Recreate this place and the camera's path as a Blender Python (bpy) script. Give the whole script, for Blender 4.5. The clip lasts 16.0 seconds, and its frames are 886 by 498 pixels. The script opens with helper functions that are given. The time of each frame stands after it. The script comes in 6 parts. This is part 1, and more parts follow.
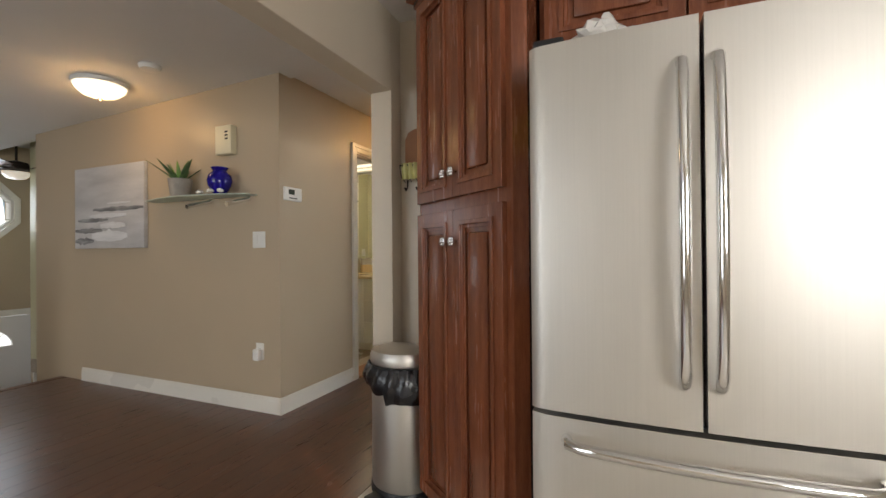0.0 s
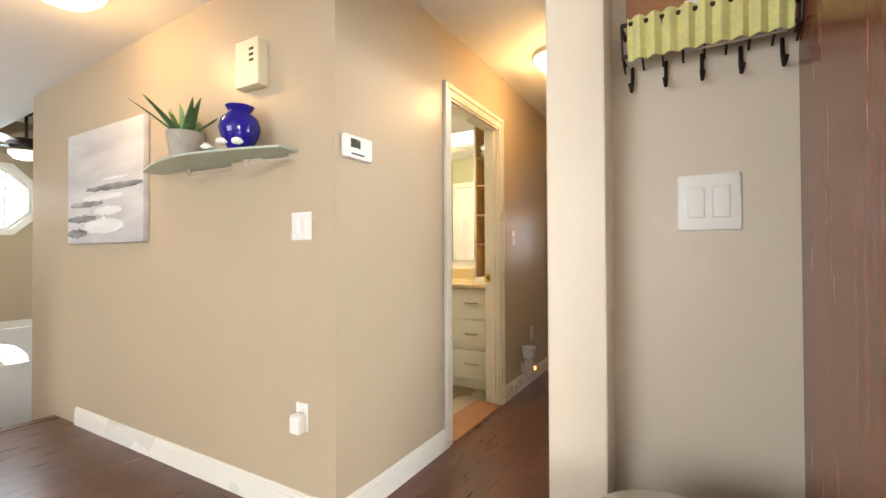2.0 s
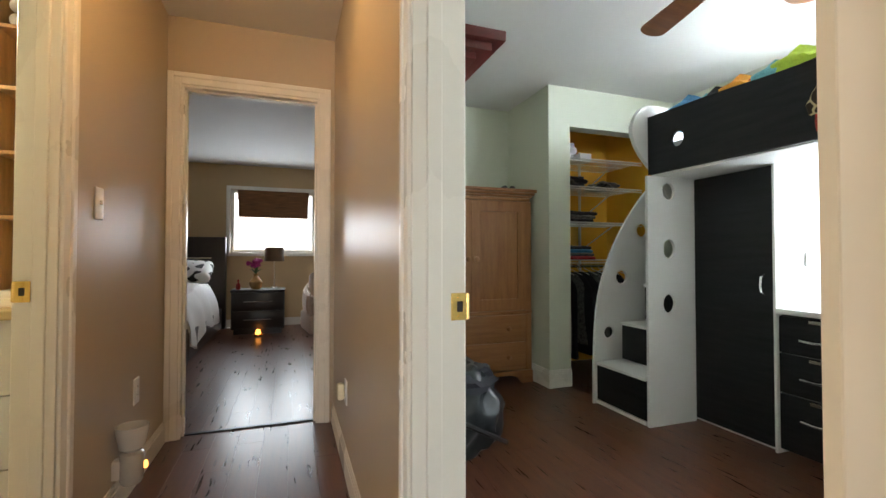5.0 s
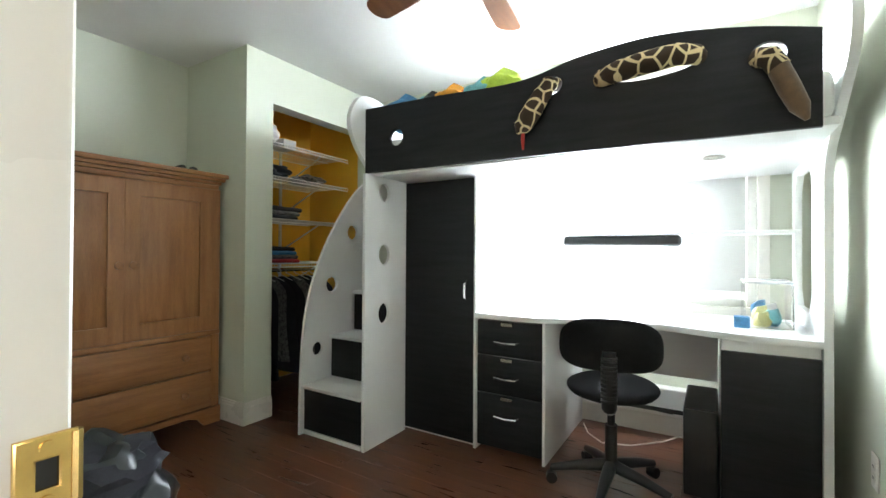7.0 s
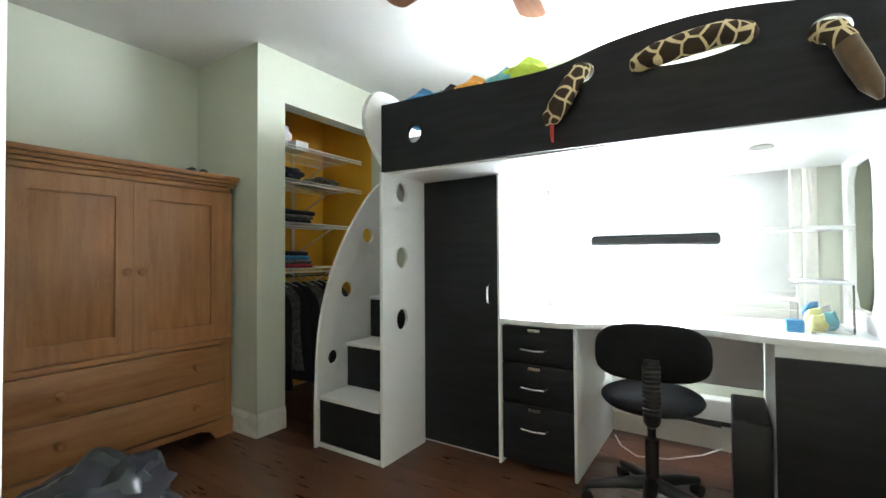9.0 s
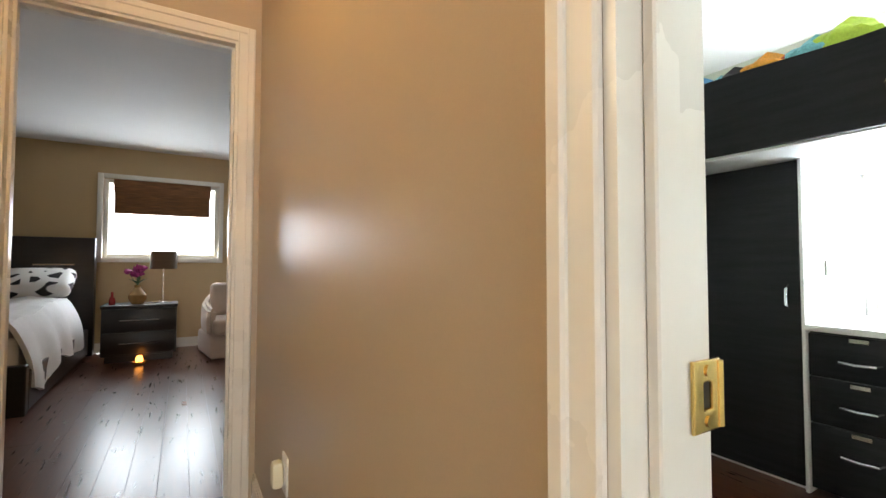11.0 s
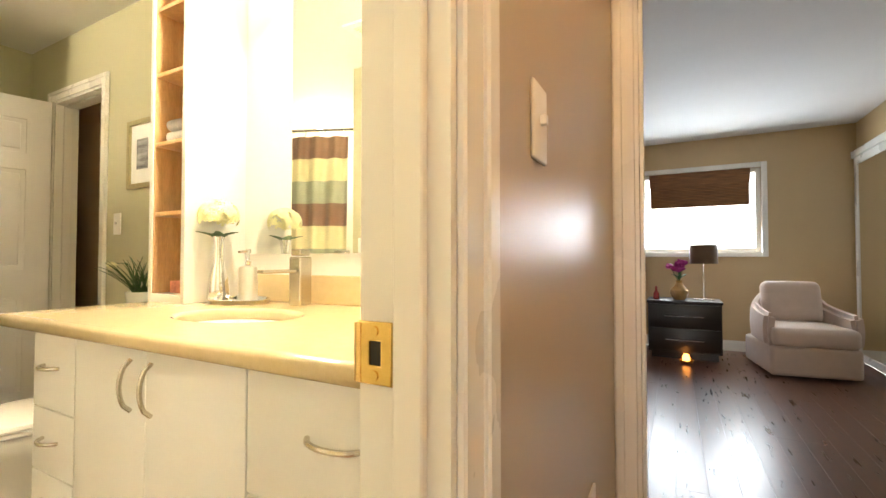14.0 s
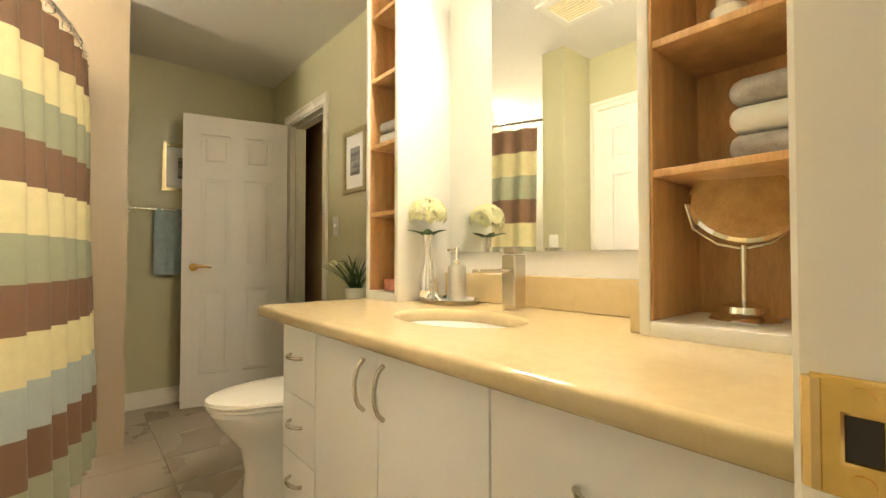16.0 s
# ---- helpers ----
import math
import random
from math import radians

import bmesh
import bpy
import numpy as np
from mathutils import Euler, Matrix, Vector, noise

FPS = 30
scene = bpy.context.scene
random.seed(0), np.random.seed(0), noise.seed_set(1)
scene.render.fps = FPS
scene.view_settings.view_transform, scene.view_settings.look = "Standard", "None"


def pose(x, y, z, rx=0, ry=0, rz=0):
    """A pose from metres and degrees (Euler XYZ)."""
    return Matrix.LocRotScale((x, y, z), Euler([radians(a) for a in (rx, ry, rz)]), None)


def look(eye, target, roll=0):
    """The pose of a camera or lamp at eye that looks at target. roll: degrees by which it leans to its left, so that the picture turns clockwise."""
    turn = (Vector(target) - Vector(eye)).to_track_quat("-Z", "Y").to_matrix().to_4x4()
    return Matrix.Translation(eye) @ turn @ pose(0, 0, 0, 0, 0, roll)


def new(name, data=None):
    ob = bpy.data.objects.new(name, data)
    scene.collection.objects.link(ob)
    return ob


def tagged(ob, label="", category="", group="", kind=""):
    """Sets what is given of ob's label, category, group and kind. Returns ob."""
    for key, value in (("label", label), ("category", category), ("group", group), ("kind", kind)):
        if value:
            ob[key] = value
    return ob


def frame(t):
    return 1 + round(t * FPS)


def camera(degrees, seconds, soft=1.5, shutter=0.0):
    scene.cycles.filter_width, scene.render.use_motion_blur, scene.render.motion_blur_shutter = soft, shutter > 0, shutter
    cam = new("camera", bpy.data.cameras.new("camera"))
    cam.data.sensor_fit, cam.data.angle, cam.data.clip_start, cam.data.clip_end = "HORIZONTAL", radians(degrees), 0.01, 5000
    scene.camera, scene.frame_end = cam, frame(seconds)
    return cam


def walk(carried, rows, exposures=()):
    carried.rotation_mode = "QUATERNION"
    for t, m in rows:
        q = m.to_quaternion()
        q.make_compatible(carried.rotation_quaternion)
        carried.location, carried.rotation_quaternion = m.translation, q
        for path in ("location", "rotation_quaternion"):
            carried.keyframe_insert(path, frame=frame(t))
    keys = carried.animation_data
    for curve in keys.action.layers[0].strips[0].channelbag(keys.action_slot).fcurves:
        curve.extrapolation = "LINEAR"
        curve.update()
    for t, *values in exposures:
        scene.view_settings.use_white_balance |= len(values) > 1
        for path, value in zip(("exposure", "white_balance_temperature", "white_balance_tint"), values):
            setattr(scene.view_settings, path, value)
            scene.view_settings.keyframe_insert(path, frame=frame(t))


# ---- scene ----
cam = camera(90.8, 16.0)
PATH = [
    (0, (0.192, -0.526, 1.136), (-0.585, 1.317, 1.145), -0.5),
    (0.5, (-0.021, -0.299, 1.128), (-0.962, 1.466, 1.133), -0.4),
    (1, (-0.268, 0.009, 1.111), (-1.275, 1.737, 1.119), -0.4),
    (1.5, (-0.534, 0.308, 1.11), (-1.55, 2.03, 1.124), -0.3),
    (2, (-0.806, 0.553, 1.108), (-1.805, 2.285, 1.131), -0.3),
    (2.5, (-1.043, 0.788, 1.097), (-1.921, 2.585, 1.127), -0.2),
    (3, (-1.264, 0.998, 1.093), (-1.973, 2.868, 1.123), 0.2),
    (3.5, (-1.393, 1.244, 1.061), (-1.882, 3.183, 1.099), 0.2),
    (4, (-1.451, 1.48, 1.047), (-1.611, 3.473, 1.09), 0.2),
    (4.5, (-1.425, 1.687, 1.034), (-1.18, 3.671, 1.078), 0.2),
    (5, (-1.38, 1.878, 1.031), (-0.722, 3.766, 1.071), -0.0),
    (5.2, (-1.366, 1.94, 1.021), (-0.549, 3.765, 1.062), -0.0),
    (7.3, (-1.081, 2.415, 1.104), (0.668, 3.385, 1.118), -0.1),
    (7.5, (-1.036, 2.447, 1.103), (0.726, 3.391, 1.118), -0.4),
    (8, (-0.982, 2.481, 1.103), (0.787, 3.414, 1.124), -0.4),
    (8.2, (-0.972, 2.478, 1.103), (0.791, 3.422, 1.125), -0.4),
    (10.5, (-1.375, 2.542, 1.037), (-0.118, 4.096, 1.111), 0.0),
    (11, (-1.410, 2.606, 1.033), (-0.389, 4.323, 1.105), 0.1),
    (11.5, (-1.44, 2.686, 1.035), (-0.747, 4.561, 1.089), -0.1),
    (12, (-1.484, 2.745, 1.015), (-1.172, 4.720, 1.072), -0.1),
    (12.5, (-1.548, 2.811, 1.009), (-1.604, 4.81, 1.065), 0.1),
    (13, (-1.656, 2.925, 1.016), (-2.044, 4.886, 1.072), 0.0),
    (13.5, (-1.760, 3.054, 1.022), (-2.440, 4.930, 1.074), 0.0),
    (14, (-1.866, 3.155, 1.023), (-2.804, 4.921, 1.072), 0.0),
    (14.5, (-1.964, 3.205, 1.031), (-3.083, 4.862, 1.080), 0.0),
    (15, (-2.03, 3.213, 1.039), (-3.309, 4.75, 1.081), 0.1),
    (15.5, (-2.075, 3.224, 1.029), (-3.502, 4.622, 1.074), -0.1),
    (16, (-2.098, 3.203, 1.023), (-3.625, 4.494, 1.065), 0.0),
]
walk(cam, [(t, look(eye, target, roll)) for t, eye, target, roll in PATH],
     exposures=[(0, -1.15), (0.7, -0.2), (1.5, 0.28), (2.5, 0.22), (3.5, -0.05), (5, 0.05), (7.5, 0.48), (8.2, 0.48), (10.5, 0.4), (12.5, 0.95), (14, 1.0), (15, 0.72), (16, 0.3)])

# ---- world, sun, large lights ----
world = bpy.data.worlds.new("sky")
scene.world = world
world.use_nodes = True
_n = world.node_tree.nodes
_sky = _n.new("ShaderNodeTexSky")
_sky.sky_type = "NISHITA"
_sky.sun_disc = False
_sky.sun_elevation, _sky.sun_rotation = radians(23.6), radians(122.8)
_n["Background"].inputs["Strength"].default_value = 0.12
world.node_tree.links.new(_sky.outputs[0], _n["Background"].inputs["Color"])


def lamp(name, kind, m, energy, color, size=0.1, size_y=0.0, spread=180):
    d = bpy.data.lights.new(name, kind)
    d.energy, d.color = energy, color
    if kind == "AREA":
        d.shape, d.size, d.size_y, d.spread = "RECTANGLE", size, size_y or size, radians(spread)
    elif kind == "SUN":
        d.angle = size
    else:
        d.shadow_soft_size = size
    ob = new(name, d)
    ob.matrix_world = m
    return ob


DAY = (0.82, 0.91, 1.0)
WARM = (1.0, 0.58, 0.22)
lamp("sun", "SUN", look((0, 0, 0), (-0.8, 0.516, -0.416)), 5.0, (1.0, 0.93, 0.82), radians(0.5))
lamp("kid_window_daylight", "AREA", look((1.82, 3.05, 1.2), (0, 2.9, 1.1)), 70, DAY, 0.8, 0.75)
lamp("kid_upper_daylight", "AREA", look((1.83, 2.8, 2.05), (0, 3.2, 2.2)), 70, DAY, 1.3, 0.4)
lamp("bedroom_window_daylight", "AREA", look((-1.63, 9.02, 1.42), (-1.63, 5, 0.8)), 25, DAY, 1.25, 0.6)
lamp("living_window_daylight", "AREA", look((-3.0, -3.45, 1.3), (-3.0, 2, 1.1)), 125, (0.92, 0.96, 1.0), 2.6, 1.8)
# Fill light added at an unseen window to brighten the kitchen.
lamp("kitchen_fill_daylight", "AREA", look((2.55, -2.4, 1.52), (-1.0, 0.4, 1.5)), 165, (0.98, 0.96, 0.94), 1.75, 1.1)
lamp("entry_window_daylight", "AREA", look((-6.44, 1.98, 1.655), (-3, 1.6, 0.6)), 12, DAY, 0.5, 0.5)
lamp("hall_bulb", "POINT", pose(-1.59, 3.40, 2.24), 15, WARM, 0.06)
lamp("living_bulb", "POINT", pose(-3.27, 1.4, 2.20), 9, WARM, 0.06)
lamp("bath_bulbs", "AREA", look((-2.95, 4.03, 2.14), (-3.3, 2.5, 1.0)), 30, (1.0, 0.84, 0.60), 0.45, 0.14)
lamp("bath_downlight", "POINT", pose(-4.79, 2.46, 2.3), 60, (1.0, 0.86, 0.64), 0.05)
lamp("bedside_bulb", "POINT", pose(-1.6, 8.56, 1.08), 28, (1.0, 0.66, 0.28), 0.03)

# ---- materials ----


def mat(name, color, rough=0.5, metal=0.0, vary=0.06, scale=6.0, bump=0.02, fine=120.0, stretch=(1, 1, 1), color2=None, spec=0.5,
        per_object=0.0, coat=0.0, sheen=0.0, emit=0.0, glow=(1, 1, 1)):
    """A surface with variation at two scales and a fine relief, in metres."""
    m = bpy.data.materials.new(name)
    m.use_nodes = True
    nt = m.node_tree
    b = nt.nodes["Principled BSDF"]
    tc = nt.nodes.new("ShaderNodeTexCoord")
    mp = nt.nodes.new("ShaderNodeMapping")
    mp.inputs["Scale"].default_value = stretch
    nt.links.new(tc.outputs["Object"], mp.inputs["Vector"])
    big = nt.nodes.new("ShaderNodeTexNoise")
    big.inputs["Scale"].default_value, big.inputs["Detail"].default_value = scale, 6
    small = nt.nodes.new("ShaderNodeTexNoise")
    small.inputs["Scale"].default_value, small.inputs["Detail"].default_value = fine, 3
    nt.links.new(mp.outputs[0], big.inputs["Vector"])
    nt.links.new(mp.outputs[0], small.inputs["Vector"])
    mixv = nt.nodes.new("ShaderNodeMix")
    mixv.inputs["Factor"].default_value = 0.35
    nt.links.new(big.outputs["Fac"], mixv.inputs["A"])
    nt.links.new(small.outputs["Fac"], mixv.inputs["B"])
    ramp = nt.nodes.new("ShaderNodeValToRGB")
    c2 = color2 or color
    lo = [max(0, c * (1 - vary)) for c in color]
    hi = [min(1, c * (1 + vary)) for c in c2]
    ramp.color_ramp.elements[0].position, ramp.color_ramp.elements[0].color = 0.36, (*lo, 1)
    ramp.color_ramp.elements[1].position, ramp.color_ramp.elements[1].color = 0.64, (*hi, 1)
    nt.links.new(mixv.outputs["Result"], ramp.inputs["Fac"])
    out = ramp.outputs["Color"]
    if per_object:
        info = nt.nodes.new("ShaderNodeObjectInfo")
        mr = nt.nodes.new("ShaderNodeMapRange")
        mr.inputs["To Min"].default_value, mr.inputs["To Max"].default_value = 1 - per_object, 1 + per_object
        nt.links.new(info.outputs["Random"], mr.inputs["Value"])
        hs = nt.nodes.new("ShaderNodeHueSaturation")
        nt.links.new(mr.outputs["Result"], hs.inputs["Value"])
        nt.links.new(out, hs.inputs["Color"])
        out = hs.outputs["Color"]
        off = nt.nodes.new("ShaderNodeVectorMath")
        off.operation = "SCALE"
        off.inputs[0].default_value = (13, 7, 5)
        nt.links.new(info.outputs["Random"], off.inputs["Scale"])
        nt.links.new(off.outputs[0], mp.inputs["Location"])
    nt.links.new(out, b.inputs["Base Color"])
    rr = nt.nodes.new("ShaderNodeMapRange")
    rr.inputs["To Min"].default_value, rr.inputs["To Max"].default_value = max(0.02, rough * 0.82), min(1, rough * 1.18)
    nt.links.new(big.outputs["Fac"], rr.inputs["Value"])
    nt.links.new(rr.outputs["Result"], b.inputs["Roughness"])
    b.inputs["Metallic"].default_value = metal
    b.inputs["Specular IOR Level"].default_value = spec
    b.inputs["Coat Weight"].default_value = coat
    b.inputs["Coat Roughness"].default_value = 0.12
    b.inputs["Sheen Weight"].default_value = sheen
    if bump:
        bp = nt.nodes.new("ShaderNodeBump")
        bp.inputs["Strength"].default_value, bp.inputs["Distance"].default_value = bump * 10, 0.002
        nt.links.new(mixv.outputs["Result"], bp.inputs["Height"])
        nt.links.new(bp.outputs[0], b.inputs["Normal"])
    if emit:
        b.inputs["Emission Color"].default_value, b.inputs["Emission Strength"].default_value = (*glow, 1), emit
    return m


def glass(name, color=(1, 1, 1), rough=0.0, ior=1.45):
    m = bpy.data.materials.new(name)
    m.use_nodes = True
    b = m.node_tree.nodes["Principled BSDF"]
    b.inputs["Base Color"].default_value = (*color, 1)
    b.inputs["Transmission Weight"].default_value, b.inputs["Roughness"].default_value, b.inputs["IOR"].default_value = 1, rough, ior
    return m


def spots(name, base, other, scale, edge, rough=0.7):
    """Patches of two colours with crisp borders."""
    m = mat(name, base, rough)
    nt = m.node_tree
    tc = nt.nodes.new("ShaderNodeTexCoord")
    vo = nt.nodes.new("ShaderNodeTexVoronoi")
    vo.feature = "DISTANCE_TO_EDGE"
    vo.inputs["Scale"].default_value = scale
    nt.links.new(tc.outputs["Object"], vo.inputs["Vector"])
    r = nt.nodes.new("ShaderNodeValToRGB")
    r.color_ramp.elements[0].position, r.color_ramp.elements[0].color = edge, (*other, 1)
    r.color_ramp.elements[1].position, r.color_ramp.elements[1].color = edge + 0.03, (*base, 1)
    nt.links.new(vo.outputs["Distance"], r.inputs["Fac"])
    nt.links.new(r.outputs["Color"], nt.nodes["Principled BSDF"].inputs["Base Color"])
    return m


def plain_glow(name, color, strength):
    m = bpy.data.materials.new(name)
    m.use_nodes = True
    b = m.node_tree.nodes["Principled BSDF"]
    b.inputs["Base Color"].default_value = (*color, 1)
    b.inputs["Emission Color"].default_value, b.inputs["Emission Strength"].default_value = (*color, 1), strength
    return m


BEIGE = mat("beige_wall_paint", (0.47, 0.383, 0.272), 0.36, vary=0.025, scale=2, bump=0.012, fine=260)
CREAM = mat("cream_wall_paint", (0.60, 0.53, 0.42), 0.42, vary=0.025, scale=2, bump=0.012, fine=260)
SAGE = mat("sage_bath_paint", (0.48, 0.46, 0.30), 0.42, vary=0.025, scale=2, bump=0.012, fine=260)
PALE = mat("pale_green_paint", (0.60, 0.62, 0.51), 0.5, vary=0.025, scale=2, bump=0.012, fine=260)
YELLOW = mat("yellow_closet_paint", (0.80, 0.43, 0.03), 0.5, vary=0.04, scale=2, bump=0.012, fine=260)
TAN = mat("tan_bedroom_paint", (0.52, 0.38, 0.20), 0.42, vary=0.03, scale=2, bump=0.012, fine=260)
CEIL = mat("ceiling_paint", (0.74, 0.73, 0.71), 0.75, vary=0.02, scale=3, bump=0.03, fine=180)
TRIM = mat("white_trim_paint", (0.78, 0.755, 0.69), 0.28, vary=0.01, scale=2, bump=0, fine=40)
WHITE = mat("white_laminate", (0.80, 0.80, 0.79), 0.3, vary=0.015, scale=4, bump=0.004)
BLACK = mat("black_woodgrain_laminate", (0.013, 0.013, 0.015), 0.5, spec=0.25, vary=0.35, scale=3, bump=0.03, fine=40, stretch=(1, 1, 12))
BLACKH = mat("black_laminate_lengthwise", (0.013, 0.013, 0.015), 0.5, spec=0.25, vary=0.35, scale=3, bump=0.04, fine=40, stretch=(1, 1.5, 14))
FLOORW = mat("dark_glossy_floorboard", (0.085, 0.030, 0.016), 0.29, vary=0.16, scale=5, bump=0.006, fine=60, stretch=(9, 0.8, 1),
             color2=(0.105, 0.040, 0.020), per_object=0.12, spec=0.6)
CHERRY = mat("cherry_cabinet_wood", (0.16, 0.050, 0.023), 0.26, vary=0.12, scale=5, bump=0.015, fine=50, stretch=(7, 7, 0.7), color2=(0.21, 0.068, 0.030))
CHERRYH = mat("cherry_cabinet_wood_rail", (0.16, 0.050, 0.023), 0.26, vary=0.12, scale=5, bump=0.015, fine=50, stretch=(0.7, 7, 7), color2=(0.21, 0.068, 0.030))
PINE = mat("honey_pine", (0.26, 0.110, 0.038), 0.40, vary=0.10, scale=4, bump=0.02, fine=45, stretch=(8, 8, 0.8), color2=(0.32, 0.145, 0.055))
PINEH = mat("honey_pine_across", (0.26, 0.110, 0.038), 0.40, vary=0.10, scale=4, bump=0.02, fine=45, stretch=(0.8, 8, 8), color2=(0.32, 0.145, 0.055))
MAPLE = mat("maple_shelf", (0.56, 0.32, 0.14), 0.42, vary=0.12, scale=4, bump=0.01, fine=50, stretch=(6, 6, 0.8), color2=(0.64, 0.40, 0.19))
MAHOG = mat("mahogany_shelf", (0.085, 0.014, 0.012), 0.35, vary=0.3, scale=4, fine=50, stretch=(6, 1, 6))
ESPRESSO = mat("espresso_wood", (0.012, 0.009, 0.009), 0.35, vary=0.3, scale=4, bump=0.01, stretch=(1, 8, 8))
STEEL = mat("brushed_stainless", (0.62, 0.595, 0.55), 0.46, metal=1.0, vary=0.03, scale=3, bump=0.006, fine=70, stretch=(90, 90, 1))
CHROME = mat("polished_chrome", (0.82, 0.82, 0.82), 0.09, metal=1.0, vary=0.02, bump=0)
NICKEL = mat("satin_nickel", (0.58, 0.54, 0.47), 0.26, metal=1.0, vary=0.03, bump=0)
BRASS = mat("polished_brass", (0.78, 0.55, 0.20), 0.22, metal=1.0, vary=0.08, scale=30, bump=0.004)
IRON = mat("dark_bronze_iron", (0.025, 0.018, 0.014), 0.45, metal=0.6, vary=0.2, bump=0.01)
PLASTICW = mat("white_plastic", (0.78, 0.77, 0.73), 0.32, vary=0.02, bump=0.002)
PLASTICY = mat("aged_cream_plastic", (0.74, 0.68, 0.48), 0.38, vary=0.03, bump=0.002)
PLASTICB = mat("black_plastic", (0.012, 0.012, 0.013), 0.38, vary=0.2, bump=0.01)
FABRICB = mat("black_upholstery", (0.010, 0.010, 0.011), 0.9, spec=0.15, vary=0.3, scale=40, bump=0.06, fine=500)
BAG = mat("black_bin_liner", (0.012, 0.012, 0.014), 0.22, vary=0.3, scale=12, bump=0.05, fine=30)
BAGN = mat("dark_nylon", (0.016, 0.02, 0.022), 0.35, vary=0.3, scale=12, bump=0.05, fine=30)
STONE = mat("beige_counter_stone", (0.64, 0.51, 0.29), 0.10, vary=0.02, scale=40, bump=0, fine=300, color2=(0.66, 0.53, 0.31))
CERAMIC = mat("white_ceramic", (0.82, 0.80, 0.74), 0.08, vary=0.01, bump=0)
TILEK = mat("kitchen_floor_tile", (0.50, 0.46, 0.40), 0.3, vary=0.08, scale=8, bump=0.01, per_object=0.05)
TILEB = mat("bath_floor_tile", (0.40, 0.34, 0.26), 0.28, vary=0.02, scale=1.5, bump=0.004, per_object=0.04)
GROUT = mat("grout", (0.30, 0.26, 0.21), 0.85, vary=0.08, scale=20)
UNDER = mat("dark_floor_seam", (0.03, 0.015, 0.01), 0.6, vary=0.1)
LINEN = mat("white_linen", (0.76, 0.75, 0.74), 0.9, vary=0.03, scale=8, bump=0.05, fine=90)
CHAIRF = mat("blush_beige_upholstery", (0.52, 0.41, 0.33), 0.92, vary=0.05, scale=10, bump=0.05, fine=350, sheen=0.2)
BAMBOO = mat("woven_bamboo_blind", (0.16, 0.07, 0.028), 0.75, vary=0.4, scale=5, bump=0.05, fine=90, stretch=(1, 1, 30), color2=(0.24, 0.11, 0.045))
SHADE = mat("bronze_fabric_shade", (0.13, 0.075, 0.035), 0.55, vary=0.12, scale=12, bump=0.02)
COBALT = mat("cobalt_glazed_ceramic", (0.012, 0.008, 0.22), 0.07, vary=0.1, bump=0)
GREYPOT = mat("grey_clay_pot", (0.34, 0.31, 0.27), 0.75, vary=0.12, scale=20, bump=0.03)
LEAF = mat("succulent_leaf", (0.045, 0.10, 0.045), 0.45, vary=0.35, scale=14, color2=(0.10, 0.19, 0.07))
LEAFD = mat("dark_green_leaf", (0.03, 0.085, 0.02), 0.45, vary=0.3, scale=20)
LEAFL = mat("lime_green_leaf", (0.16, 0.30, 0.05), 0.45, vary=0.3, scale=20)
PETALW = mat("cream_petals", (0.82, 0.80, 0.50), 0.7, vary=0.08, scale=30)
PETALM = mat("magenta_petals", (0.35, 0.02, 0.17), 0.7, vary=0.3, scale=40)
GOLDV = mat("tan_glazed_vase", (0.40, 0.23, 0.08), 0.25, vary=0.2, scale=18)
FROST = mat("frosted_lamp_glass", (0.85, 0.80, 0.70), 0.4, vary=0.01, bump=0, emit=4.5, glow=(1.0, 0.80, 0.52))
FROSTD = mat("frosted_fan_bowl", (0.85, 0.83, 0.78), 0.4, vary=0.01, bump=0, emit=0.8, glow=(1.0, 0.88, 0.7))
GLOWB = mat("vanity_light_lens", (0.9, 0.85, 0.75), 0.4, vary=0.01, bump=0, emit=3, glow=(1.0, 0.84, 0.6))
CANDLE = mat("amber_candle_glow", (0.8, 0.35, 0.1), 0.4, vary=0.05, emit=5, glow=(1.0, 0.35, 0.06))
# Emissive white for the backdrops that stand in for bright daylight.
OUTSIDE = plain_glow("white_glow_backdrop", (0.97, 0.99, 1.0), 2.6)
MIRROR = mat("mirror_silver", (0.90, 0.92, 0.88), 0.012, metal=1.0, vary=0.0, bump=0)
GLASSC = glass("clear_glass")
GLASSG = glass("green_tinted_shelf_glass", (0.72, 0.82, 0.72), 0.4)
GLASSG.node_tree.nodes["Principled BSDF"].inputs["Transmission Weight"].default_value = 0.5
PAPERC = mat("white_paper", (0.78, 0.78, 0.76), 0.7, vary=0.03)
BLUE = mat("blue_cloth", (0.06, 0.22, 0.42), 0.8, vary=0.3, scale=14, bump=0.04)
TEAL = mat("dusty_blue_towel", (0.27, 0.35, 0.36), 0.95, vary=0.12, scale=30, bump=0.08, fine=300, sheen=0.3)
GREYT = mat("grey_towel", (0.36, 0.34, 0.33), 0.95, vary=0.2, scale=30, bump=0.08, fine=300)
LIME = mat("lime_cloth", (0.45, 0.62, 0.06), 0.8, vary=0.2, scale=14, bump=0.04)
ORANGE = mat("orange_cloth", (0.75, 0.32, 0.03), 0.8, vary=0.3, scale=14, bump=0.04)
AQUA = mat("aqua_cloth", (0.18, 0.50, 0.56), 0.8, vary=0.3, scale=14, bump=0.04)
RED = mat("red_cloth", (0.45, 0.03, 0.025), 0.75, vary=0.3, scale=14, bump=0.04)
DARKC = mat("dark_cloth", (0.016, 0.016, 0.022), 0.9, vary=0.5, scale=14, bump=0.06)
GREYC = mat("grey_patterned_cloth", (0.12, 0.115, 0.11), 0.9, vary=0.7, scale=45, bump=0.06)
